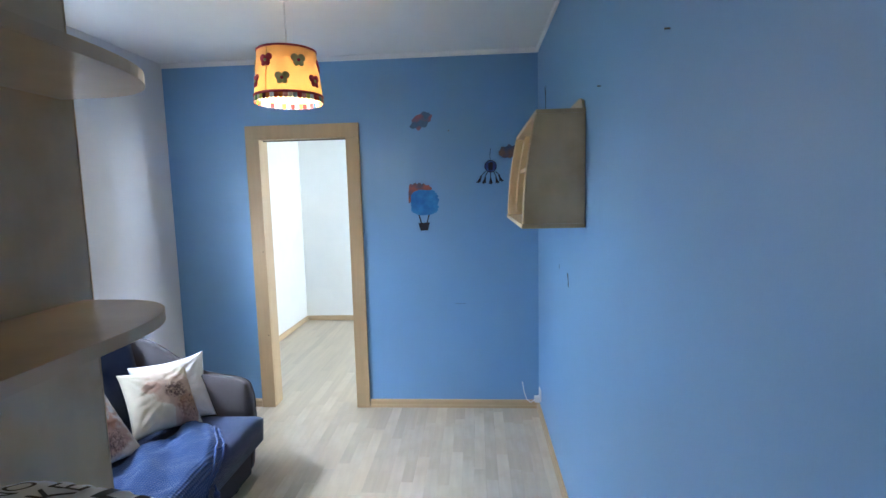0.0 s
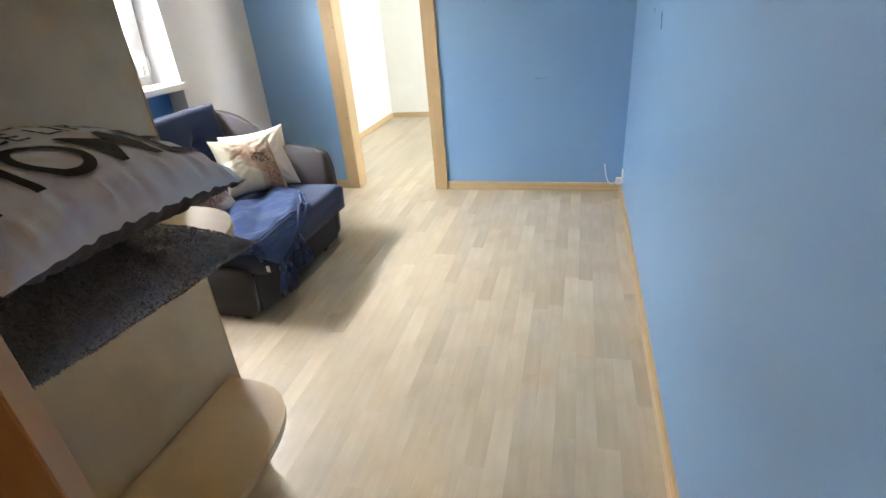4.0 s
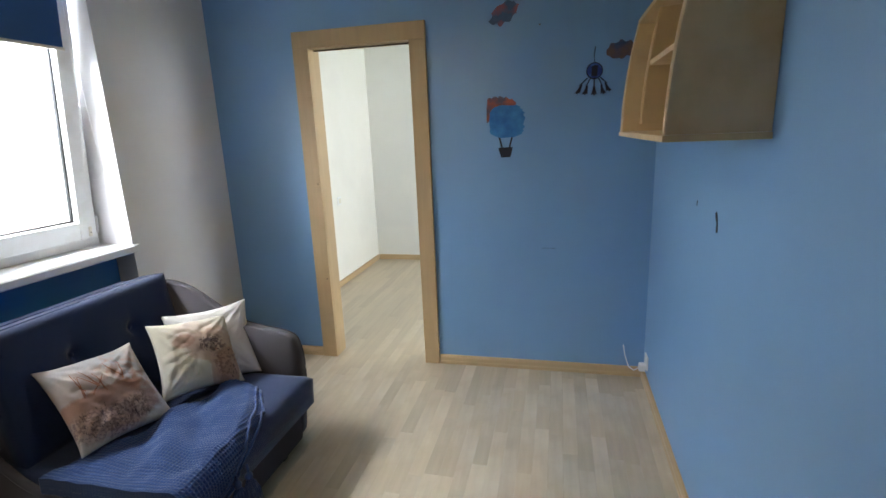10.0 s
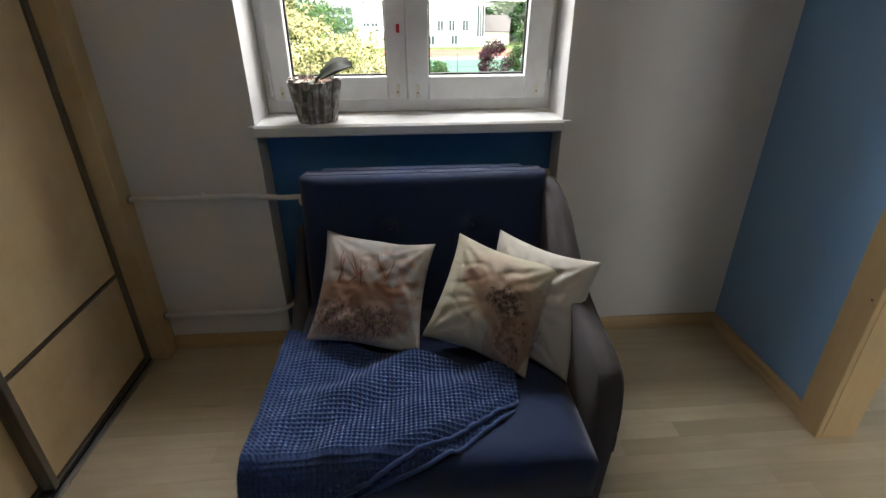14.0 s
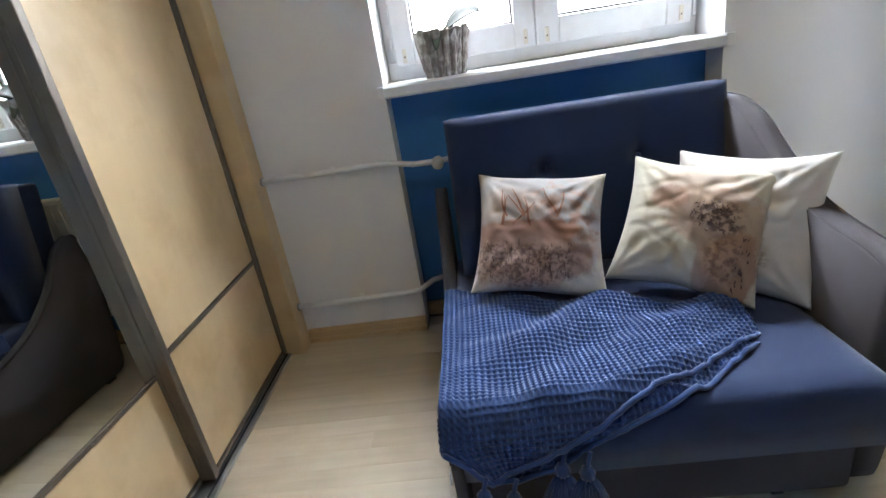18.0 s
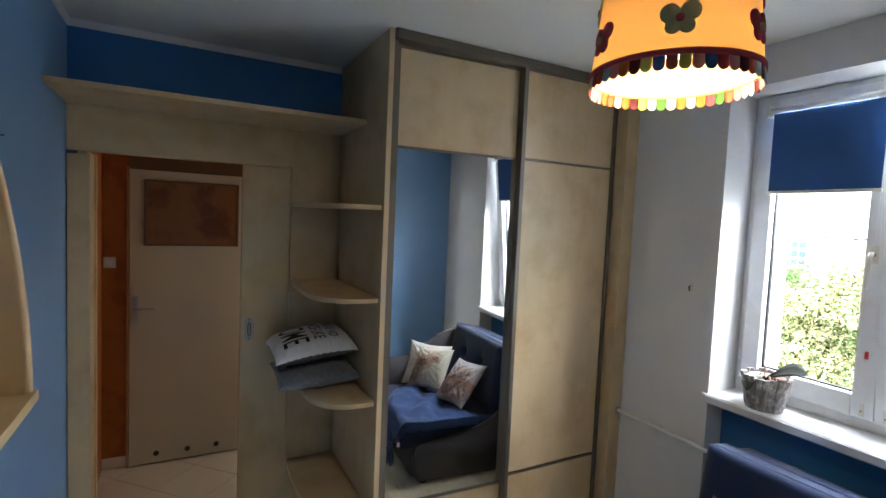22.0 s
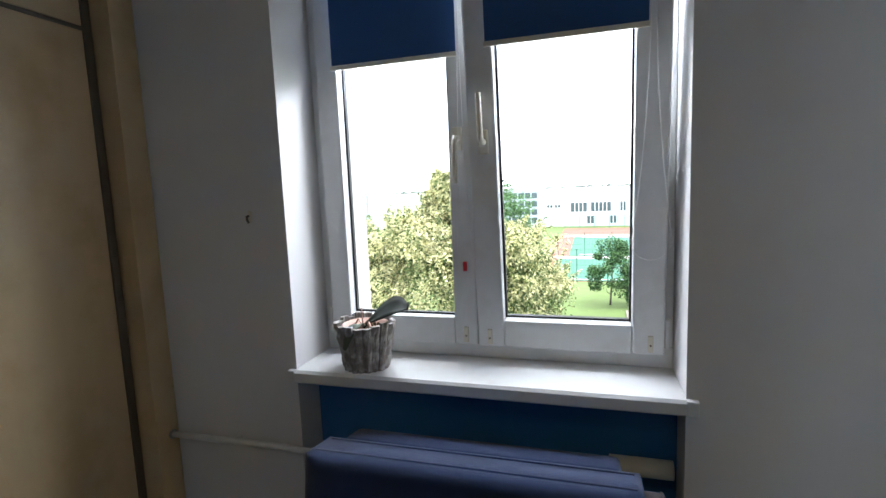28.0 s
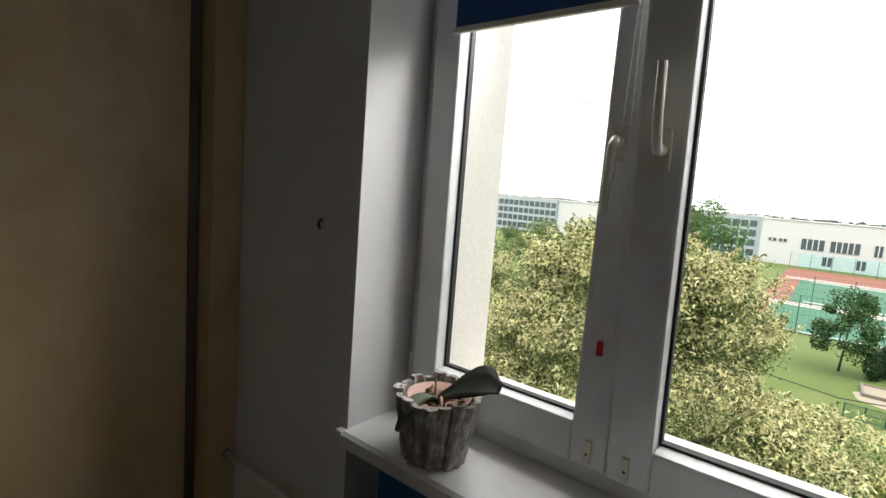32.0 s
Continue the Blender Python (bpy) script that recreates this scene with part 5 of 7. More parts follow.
for p, q in ((-0.036, -0.02), (0.036, 0.02)):
    part("rope", prism([(-0.378 + p - 0.005, 1.418), (-0.378 + p + 0.005, 1.418), (-0.378 + q + 0.004, 1.356), (-0.378 + q - 0.004, 1.356)], "y", YF - 0.0014, YF - 0.0002), sticker_ink, balloon)
part("basket", prism([(-0.421, 1.358), (-0.338, 1.362), (-0.352, 1.306), (-0.404, 1.304)], "y", YF - 0.0014, YF - 0.0002), sticker_ink, balloon, "black basket shape")


def dreamcatcher():
    d = tagged(part("dreamcatcher_sticker", flat_far([(0.040 * math.cos(t), 0.040 * math.sin(t)) for t in [2 * math.pi * k / 30 for k in range(30)]], 0.094, 1.742, 0.0009), material("ink_wash", (0.025, 0.05, 0.22), 0.7, second=(0.05, 0.12, 0.36), second_scale=30)), "dark blue dreamcatcher sticker on the wall", "sticker")
    ring = [(0.094 + 0.040 * math.cos(t), YF - 0.001, 1.742 + 0.040 * math.sin(t)) for t in [2 * math.pi * k / 30 for k in range(31)]]
    part("ring", tube(ring, 0.003, 6), sticker_ink, d)
    part("thread", tube([(0.094, YF - 0.001, 1.782), (0.090, YF - 0.001, 1.82), (0.096, YF - 0.001, 1.862)], 0.0025, 6), sticker_ink, d)
    part("weave", flat_far([(-0.016, -0.026), (0.014, -0.028), (0.017, 0.024), (0.002, 0.030), (-0.015, 0.022)], 0.094, 1.742, 0.0016), sticker_ink, d, "dark woven centre")
    for i, (x, low) in enumerate(((0.018, 1.628), (0.052, 1.622), (0.094, 1.618), (0.136, 1.622), (0.160, 1.634))):
        part("string", tube([(0.094 + (x - 0.094) * 0.45, YF - 0.001, 1.708), (x, YF - 0.001, low + 0.042)], 0.0028, 5), sticker_ink, d)
        lean = (x - 0.094) * 0.16
        part("feather", flat_far([(-0.004 - lean, 0.046), (0.004 - lean, 0.046), (0.009, 0.022), (0.016 + lean, 0.004), (0.008 + lean, 0.007), (0.002 + lean, -0.003), (-0.006 + lean, 0.006), (-0.015 + lean, 0.002), (-0.008, 0.024)], x, low, 0.0014), sticker_ink, d)


dreamcatcher()


def wall_mark(name, label, bm, mat):
    return tagged(part(name, bm, mat), label, "mark")


for y, z in ((1.169, 1.903), (1.772, 1.908)):
    tagged(part("nail", tube([(XR + 0.002, y, z), (XR - 0.012, y, z)], 0.0022, 8), metal_dark), "small dark nail in the blue wall", "nail", "nails")
tagged(part("nail", tube([(-0.191, YF + 0.002, 1.992), (-0.191, YF - 0.010, 1.992)], 0.0045, 8), metal_dark), "small dark nail in the blue wall", "nail", "nails")
twig = prism([(3.10, 2.03), (3.113, 2.03), (3.116, 2.12), (3.140, 2.185), (3.134, 2.19), (3.110, 2.14), (3.092, 2.19), (3.086, 2.187), (3.102, 2.12)], "x", XR - 0.0015, XR - 0.0002)
wall_mark("forked_sticker", "thin dark forked sticker on the blue wall", twig, sticker_ink)
chip = prism([(2.338, 1.108), (2.352, 1.104), (2.356, 1.122), (2.352, 1.136), (2.366, 1.148), (2.374, 1.166), (2.362, 1.172), (2.350, 1.156), (2.342, 1.132)], "x", XR - 0.0015, XR - 0.0002)
wall_mark("paint_chip", "dark chipped spot in the blue paint", chip, sticker_ink)
for y, z in ((2.60, 1.155),):
    wall_mark("paint_chip", "dark chipped spot in the blue paint", prism([(y, z), (y + 0.006, z + 0.004), (y + 0.004, z + 0.022), (y - 0.002, z + 0.018)], "x", XR - 0.0012, XR - 0.0002), sticker_ink)
for x in (-0.17, -0.145, -0.115):
    wall_mark("scratch", "fine scratch in the blue wall paint", prism([(x, 0.772), (x + 0.018, 0.774), (x + 0.018, 0.776), (x, 0.775)], "y", YF - 0.001, YF - 0.0002), sticker_ink)
hook = tagged(part("wall_hook", tube([(XL - 0.002, 1.413, 1.450), (XL + 0.010, 1.414, 1.448), (XL + 0.015, 1.418, 1.438), (XL + 0.012, 1.421, 1.428)], 0.0040, 8), metal_dark), "small bent metal hook in the white wall", "hook")
part("plaster_spot", prism([(1.405, 1.438), (1.414, 1.468), (1.428, 1.462), (1.424, 1.430), (1.412, 1.424)], "x", XL + 0.0002, XL + 0.0012), plastic_cream, hook)


def outlet():
    o = tagged(part("wall_outlet", box(XR - 0.009, XR - 0.0005, 3.335, 3.415, 0.105, 0.185, 0.004), plastic_white), "white wall outlet with a plugged cable above the baseboard", "outlet")
    part("plug", box(XR - 0.046, XR - 0.009, 3.35, 3.39, 0.092, 0.135, 0.008), plastic_white, o)
    part("cable", tube([(XR - 0.046, 3.37, 0.105), (XR - 0.07, 3.38, 0.085), (XR - 0.095, 3.41, 0.095), (XR - 0.11, 3.45, 0.14), (XR - 0.118, YF - 0.004, 0.195)], 0.0032, 8), plastic_white, o, "", True)
    t = tagged(part("wall_outlet", box(LX, LX + 0.009, 5.05, 5.13, 0.80, 0.88, 0.004), plastic_white), "white switch plate on the white wall of the second room", "switch")
    part("rocker", box(LX + 0.009, LX + 0.013, 5.065, 5.115, 0.815, 0.865, 0.003), plastic_cream, t)


outlet()


# ---- flower pot ----
def flower_pot():
    cx, cy, z, h, rb, rt = -2.285, 1.762, SILL, 0.128, 0.055, 0.078
    bark = material("bark", (0.27, 0.245, 0.225), 0.9, vary=0.25, grain=(120, 120, 26), grain_amount=0.55, bump=1.0, bump_scale=90, second=(0.52, 0.50, 0.48), second_scale=28, second_cut=(0.48, 0.62))
    inner = material("pot_plastic", (0.52, 0.33, 0.27), 0.5)
    soil = material("bark_chips", (0.10, 0.055, 0.03), 0.95, vary=0.3, grain_amount=0.4, per_island=0.5, second=(0.3, 0.2, 0.12), second_scale=40)
    leaf_green = material("orchid_leaf", (0.009, 0.012, 0.007), 0.5, vary=0.1, grain_amount=0.1, spec=0.12)
    leaf_dry = material("withered_leaf", (0.11, 0.135, 0.10), 0.5, vary=0.1, grain_amount=0.15)
    p = empty("flower_pot", (cx, cy, z))
    tagged(p, "orchid with two leaves in a bark-covered pot on the window sill", "potted plant")
    rng = random.Random(4)
    n = 19
    for k in range(n):
        a0, a1 = 2 * math.pi * k / n, 2 * math.pi * (k + 0.96) / n
        lift = rng.uniform(-0.002, 0.004)
        top = h + rng.uniform(-0.006, 0.008)
        bm = bmesh.new()
        rows = 9
        grid = []
        for i in range(rows + 1):
            f = i / rows
            row = []
            for j in range(5):
                a = a0 + (a1 - a0) * j / 4
                bow = 0.0045 * math.sin(math.pi * j / 4)
                r = rb + (rt - rb) * f + lift + bow + 0.0045 * noise.noise((a * 7, f * 7, k)) + 0.0022 * noise.noise((a * 22, f * 16, k))
                row.append((r, a, top * f))
            grid.append(row)
        outer = [[bm.verts.new((cx + r * math.cos(a), cy + r * math.sin(a), z + q)) for r, a, q in row] for row in grid]
        inn = [[bm.verts.new((cx + (r - 0.011) * math.cos(a), cy + (r - 0.011) * math.sin(a), z + q)) for r, a, q in row] for row in grid]
        for i in range(rows):
            for j in range(4):
                bm.faces.new((outer[i][j], outer[i][j + 1], outer[i + 1][j + 1], outer[i + 1][j]))
                bm.faces.new((inn[i][j], inn[i + 1][j], inn[i + 1][j + 1], inn[i][j + 1]))
            for j in (0, 4):
                bm.faces.new((outer[i][j], outer[i + 1][j], inn[i + 1][j], inn[i][j]))
        for j in range(4):
            bm.faces.new((outer[rows][j], outer[rows][j + 1], inn[rows][j + 1], inn[rows][j]))
            bm.faces.new((outer[0][j], inn[0][j], inn[0][j + 1], outer[0][j + 1]))
        child("bark_strip", bm, bark, p)
    bm, rings = lathe([(0.0, 0.004), (0.044, 0.004), (0.058, 0.112), (0.062, 0.120), (0.059, 0.121), (0.052, 0.100), (0.0, 0.100)], (cx, cy, z), 28)
    child("inner_pot", bm, inner, p, "terracotta plastic inner pot", True)
    bm = bmesh.new()
    for k in range(70):
        a, r = rng.uniform(0, 6.28), 0.05 * rng.uniform(0, 1) ** 0.5
        m = pose(cx + r * math.cos(a), cy + r * math.sin(a), z + 0.102 + rng.uniform(0, 0.006), rng.uniform(0, 90), rng.uniform(0, 90), rng.uniform(0, 180)) @ Matrix.Diagonal((1, 0.6, 0.4, 1))
        bmesh.ops.create_cube(bm, size=rng.uniform(0.008, 0.016), matrix=m)
    child("bark_chips", bm, soil, p, "bark chips")
    for a, ln in ((0.8, 0.05), (2.9, 0.045), (4.2, 0.05)):
        pts = [(cx + 0.01 * math.cos(a), cy + 0.01 * math.sin(a), z + 0.108), (cx + 0.03 * math.cos(a), cy + 0.03 * math.sin(a), z + 0.128), (cx + ln * math.cos(a), cy + ln * math.sin(a), z + 0.108)]
        child("aerial_root", tube(pts, 0.0028, 7), inner, p, "", True)

    def leaf(direction, long, wide, rise, droop, roll, mat, label):
        bm = bmesh.new()
        d = Vector((math.cos(direction), math.sin(direction), 0))
        side = Vector((-d.y * math.cos(roll), d.x * math.cos(roll), math.sin(roll)))
        rows = []
        for i in range(15):
            f = i / 14
            c = Vector((cx, cy, z + 0.108)) + d * (long * f) + Vector((0, 0, rise * math.sin(f * math.pi * 0.6) - droop * f * f))
            w = wide * max(0.12, math.sin(math.pi * min(1, max(0.0, f * 1.12 - 0.12)))) ** 0.6
            rows.append([bm.verts.new(c + side * (w * s) + Vector((0, 0, 0.16 * wide * (abs(s) ** 1.5)))) for s in (-1, -0.5, 0, 0.5, 1)])
        for a, b in zip(rows, rows[1:]):
            for j in range(4):
                bm.faces.new((a[j], a[j + 1], b[j + 1], b[j]))
        ob = child("leaf", bm, mat, p, label, True)
        sol = ob.modifiers.new("thickness", "SOLIDIFY")
        sol.thickness = 0.003
    leaf(1.70, 0.122, 0.045, 0.058, 0.006, 0.40, leaf_green, "large dark glossy leaf")
    leaf(-0.15, 0.098, 0.019, 0.044, 0.075, 0.2, leaf_dry, "small withered grey leaf")
    child("stalk_stub", tube([(cx + 0.004, cy - 0.004, z + 0.10), (cx + 0.006, cy - 0.006, z + 0.165)], 0.0026, 8, 0.7), inner, p)
    p.scale = (1.16, 1.16, 1.16)


flower_pot()


# ---- cushions on the corner shelf ----
home_cloth = material("home_cloth", (0.72, 0.73, 0.75), 0.85, vary=0.03, grain=(600, 600, 600), grain_amount=0.1, bump=0.25, bump_scale=600)
home_back = material("home_back", (0.085, 0.085, 0.095), 0.85, vary=0.05, grain_amount=0.1)
print_black = material("print_black", (0.012, 0.012, 0.014), 0.8)
fur_grey = material("fur_grey", (0.20, 0.22, 0.25), 0.95, vary=0.2, grain=(70, 70, 70), grain_amount=0.45, bump=1.0, bump_scale=150, sheen=0.6)


def fur_cushion():
    bm = cushion_mesh(0.392, 0.392, 0.098, 3.0, 40, 0.07)
    m = pose(-0.618, 0.532, 0.946) @ pose(0, 0, 0, -2, 4, -3) @ pose(0, 0, 0, -90, 0, 0)
    ob = part("fur_cushion", bm, fur_grey, None, "", True)
    ob.matrix_world = m
    tagged(ob, "dark grey fluffy cushion under a printed cushion", "cushion")
    rng = random.Random(12)
    verts, faces = [], []
    me = ob.data
    for poly in me.polygons:
        for r in range(13):
            a, b, c = (me.vertices[i].co for i in rng.sample(list(poly.vertices), 3))
            u, v = rng.random(), rng.random()
            if u + v > 1:
                u, v = 1 - u, 1 - v
            p = a + (b - a) * u + (c - a) * v
            n = (poly.normal + Vector((rng.uniform(-0.9, 0.9), rng.uniform(-0.9, 0.9), rng.uniform(-0.9, 0.9)))).normalized()
            side = n.cross(Vector((rng.random(), rng.random(), rng.random()))).normalized() * 0.0008
            k = len(verts)
            verts += [tuple(p + side), tuple(p - side), tuple(p + n * rng.uniform(0.003, 0.0065))]
            faces.append((k, k + 1, k + 2))
    hair = bpy.data.meshes.new("fur")
    hair.from_pydata(verts, [], faces)
    hair.materials.append(fur_grey)
    h = new("fur", hair)
    h.parent = ob
    h["kind"] = "stuff"


fur_cushion()


def home_cushion():
    size, thick = 0.380, 0.168

    def lift(u, v):
        a, b = max(abs(u), abs(v)), min(abs(u), abs(v))
        return 0.014 * (1 - b * b) * a ** 3
    bm = cushion_mesh(size, size, thick, 6.0, 80, 0.045, 0.15, 3.01)
    for v in bm.verts:
        u, w = 2 * v.co.x / size, 2 * v.co.z / size
        far, run = max(abs(u), abs(w)), u if abs(w) > abs(u) else w
        gather = 0.0030 * max(0.0, min(1.0, (far - 0.70) / 0.2)) * min(1.0, (1.0 - min(far, 1.0)) / 0.06) * (math.sin(37 * run + 2) + 0.6 * math.sin(61 * run))
        v.co.y = v.co.y * (0.5 if v.co.y > 0 else 1.0) - lift(u, w) - gather
    for f in bm.faces:
        f.material_index = 0 if sum(v.co.y + lift(2 * v.co.x / size, 2 * v.co.z / size) for v in f.verts) < 0 else 1
    ob = part("home_cushion", bm, (home_cloth, home_back), None, "", True)
    # the cushion lies on its back, its lettering read from the doorway
    m = pose(-0.594, 0.532, 1.068) @ pose(0, 0, 0, -2, 7, -2) @ pose(0, 0, 0, 0, 0, 90) @ pose(0, 0, 0, -90, 0, 0)
    ob.matrix_world = m
    tagged(ob, "white cushion with black lettering lying on a fluffy cushion", "cushion")

    def depth(x, z):
        u, v = max(-0.98, min(0.98, 2 * x / size)), max(-0.98, min(0.98, 2 * z / size))
        h = puff(u, v, thick, 6.0, 0.15, 1, 3.01) + lift(u, v)
        return -h
    for words, z, tall, wide in (("THERE IS NO", 0.074, 0.044, 0.255), ("PLACE LIKE", 0.002, 0.054, 0.270), ("HOME", -0.140, 0.120, 0.290)):
        curve = bpy.data.curves.new("lettering", "FONT")
        curve.body, curve.size, curve.align_x, curve.offset = words, 1.0, "CENTER", 0.003
        temp = bpy.data.objects.new("lettering", curve)
        scene.collection.objects.link(temp)
        bpy.context.view_layer.update()
        flat = bpy.data.meshes.new_from_object(temp.evaluated_get(bpy.context.evaluated_depsgraph_get()))
        bpy.data.objects.remove(temp)
        b2 = bmesh.new()
        b2.from_mesh(flat)
        for cuts in range(5):
            long = [e for e in b2.edges if e.calc_length() > 0.035]
            if long:
                bmesh.ops.subdivide_edges(b2, edges=long, cuts=1)
                bmesh.ops.triangulate(b2, faces=b2.faces)
        xs, ys = [v.co.x for v in b2.verts], [v.co.y for v in b2.verts]
        w0, h0, x0, y0 = max(xs) - min(xs), max(ys) - min(ys), (max(xs) + min(xs)) / 2, min(ys)
        for v in b2.verts:
            x, q = (v.co.x - x0) / w0 * wide, z + (v.co.y - y0) / h0 * tall
            v.co = Vector((x, depth(x, q) - 0.0028, q))
        part("lettering", b2, print_black, ob, "black printed words", False)


home_cushion()


# ---- outside ----
def tree(name, label, base, height, spread, leaves, leaf_size, mats, seed, crown_low=0.25, limbs=9, squash=1.0, clumps=60, group="", fluff=0.42, peaked=False):
    """A tapered trunk with limbs, and a crown of many small folded leaves gathered in clumps."""
    rng = np.random.default_rng(seed)
    r2 = random.Random(seed)
    bx, by, bz = base
    t = empty(name, base)
    tagged(t, label, "tree", group)
    bm = bmesh.new()
    lean = (r2.uniform(-0.4, 0.4), -0.45 if peaked else r2.uniform(-0.4, 0.4))
    spine = [(bx + lean[0] * f, by + lean[1] * f, bz + height * 0.80 * f) for f in [k / 7 for k in range(8)]]
    add_tube(bm, spine, max(0.06, height * 0.017), 9, taper=0.12)
    tips = []
    for k in range(limbs):
        f = crown_low + (0.85 - crown_low) * (k + 0.5) / limbs
        a = k * 2.4 + r2.uniform(-0.4, 0.4)
        z = bz + height * f * 0.80
        reach = spread * (0.55 + 0.45 * math.sin(math.pi * min(1, (f - crown_low) / (1 - crown_low) * 0.8 + 0.15))) * r2.uniform(0.7, 1.0)
        pts = [(bx + lean[0] * f, by + lean[1] * f, z)]
        for q in (0.35, 0.7, 1.0):
            pts.append((bx + math.cos(a) * reach * q, by + math.sin(a) * reach * q, z + height * 0.10 * q + r2.uniform(-0.2, 0.2)))
        add_tube(bm, pts, max(0.03, height * 0.006), 7, taper=0.25)
        tips.append(pts)
    child("trunk", bm, bark_dark, t, "grey-brown trunk and limbs", True)
    centres = []
    for k in range(clumps):
        z, big = r2.random(), r2.uniform(0.5, 1.15)
        f = crown_low + (1.0 - crown_low) * z
        if peaked:
            z = 1 - 0.93 * r2.random() ** 1.5
            f = crown_low + (1.0 - crown_low) * z
            d = height * (1 - f)
            widest = (1 - math.exp(-(d / 0.8) ** 1.1)) * (0.72 + 0.28 * math.sin(math.pi * min(1.0, z * 1.1)))
            big *= 0.45 + 0.55 * min(1.0, d / 1.6)
        else:
            widest = math.sin(math.pi * (0.12 + 0.80 * z ** 0.85)) ** 0.7
        a, r = r2.uniform(0, 2 * math.pi), max(0.0, spread * squash * widest * r2.uniform(0.35, 1.0) ** 0.5 - (0.45 * big * spread * fluff if peaked else 0.0))
        centres.append((bx + lean[0] * f + r * math.cos(a), by + lean[1] * f + r * math.sin(a), bz + height * f - (0.7 * big * spread * fluff if peaked else r2.uniform(-0.3, 0.3)), big))
    for k in range(7 if peaked else 0):
        f = k / 6
        centres.append((bx + lean[0] + r2.uniform(-0.5, 0.5) * (1.1 - f), by + lean[1] - 0.1 + r2.uniform(-0.55, 0.55) * (1.1 - f), bz + height - 0.45 + 0.88 * f, 0.34 - 0.20 * f))
    shoots = []
    for k in range(9 * len(centres) if peaked else 0):
        x, y, z, big = centres[k % len(centres)]
        a, up = r2.uniform(0, 2 * math.pi), r2.uniform(0.25, 1.2)
        away = Vector((math.cos(a), math.sin(a), up)).normalized()
        shoots.append((Vector((x, y, z)) + away * big * spread * fluff * 0.8, (away + Vector((0, 0, r2.uniform(0.1, 0.9)))).normalized(), r2.uniform(0.35, 0.75) * min(1.0, big + 0.25)))
    for q, mat in enumerate(mats):
        n = int(leaves / len(mats) * (1.35 if mat in blossom else 0.85))
        pick = rng.integers(0, len(centres), n)
        c = np.array(centres)[pick]
        d = rng.normal(size=(n, 3))
        if mat in blossom:
            d[:, 2] = np.abs(d[:, 2]) + 0.25
        d /= np.linalg.norm(d, axis=1)[:, None]
        rad = c[:, 3] * (1.08 if mat in blossom else 1.0) * spread * fluff * rng.uniform(0.25, 1.0, n) ** 0.45
        rad *= 1 + 0.22 * np.sin(d[:, 0] * 6 + c[:, 0] * 3) * np.sin(d[:, 1] * 6 + c[:, 1] * 3) + 0.12 * np.sin(d[:, 2] * 11 + c[:, 2] * 5)
        p = c[:, :3] + d * rad[:, None] * np.array([1, 1, 0.85])
        if shoots:
            m = n // 4
            pick = rng.integers(0, len(shoots), m)
            root, way, long = np.array([tuple(v[0]) for v in shoots])[pick], np.array([tuple(v[1]) for v in shoots])[pick], np.array([v[2] for v in shoots])[pick]
            f = rng.uniform(0, 1, m)
            p[:m] = root + way * (f * long)[:, None] + rng.normal(size=(m, 3)) * (0.085 * (1.15 - f))[:, None]
        nrm = d + rng.normal(size=(n, 3)) * 0.55 + np.array([0, 0, 0.5])
        nrm /= np.linalg.norm(nrm, axis=1)[:, None]
        ax = np.cross(nrm, rng.normal(size=(n, 3)))
        ax /= np.linalg.norm(ax, axis=1)[:, None]
        bx2 = np.cross(nrm, ax)
        s = (leaf_size * (1.25 if mat in blossom else 1.0) * rng.uniform(0.6, 1.3, n))[:, None]
        tip, tail = p + ax * s, p - ax * s
        slim = 0.34 if mat in blossom else 0.48
        l1, l2 = p + bx2 * s * slim + nrm * s * 0.25, p - bx2 * s * slim + nrm * s * 0.25
        verts = np.stack([tail, l1, tip, l2], 1).reshape(-1, 3)
        idx = np.arange(n) * 4
        faces = np.concatenate([np.stack([idx, idx + 1, idx + 2], 1), np.stack([idx, idx + 2, idx + 3], 1)])
        me = bpy.data.meshes.new("crown")
        me.from_pydata(verts.tolist(), [], faces.tolist())
        me.materials.append(mat)
        crown = new("crown", me)
        crown.parent = t
        crown.matrix_parent_inverse = t.matrix_world.inverted()
        crown["kind"] = "stuff"


def leaf_material(name, colour, vary):
    m = material(name, colour, 0.6, vary=0.30, grain=(0.7, 0.7, 0.7), grain_amount=0.22, per_island=vary, spec=0.3)
    n, l = m.node_tree.nodes, m.node_tree.links
    p = n["Principled BSDF"]
    tr, mx = n.new("ShaderNodeBsdfTranslucent"), n.new("ShaderNodeMixShader")
    mx.inputs[0].default_value = 0.27
    l.new(p.inputs["Base Color"].links[0].from_socket, tr.inputs["Color"])
    l.new(p.outputs[0], mx.inputs[1])
    l.new(tr.outputs[0], mx.inputs[2])
    l.new(mx.outputs[0], n["Material Output"].inputs[0])
    return m


bark_dark = material("bark_dark", (0.06, 0.048, 0.038), 0.95, vary=0.2, grain=(6, 6, 2), grain_amount=0.3)
leaf_linden, leaf_bract = leaf_material("leaf_linden", (0.19, 0.215, 0.085), 0.4), leaf_material("leaf_bract", (0.60, 0.565, 0.32), 0.3)
# darker copy of the linden leaf, paints shade into the crown's gaps
leaf_painted_shade = leaf_material("leaf_painted_shade", (0.055, 0.088, 0.028), 0.4)
blossom = (leaf_bract,)
leaf_mid, leaf_dark = leaf_material("leaf_mid", (0.075, 0.145, 0.045), 0.35), leaf_material("leaf_dark", (0.022, 0.060, 0.018), 0.35)
leaf_ash = leaf_material("leaf_ash", (0.095, 0.185, 0.070), 0.35)
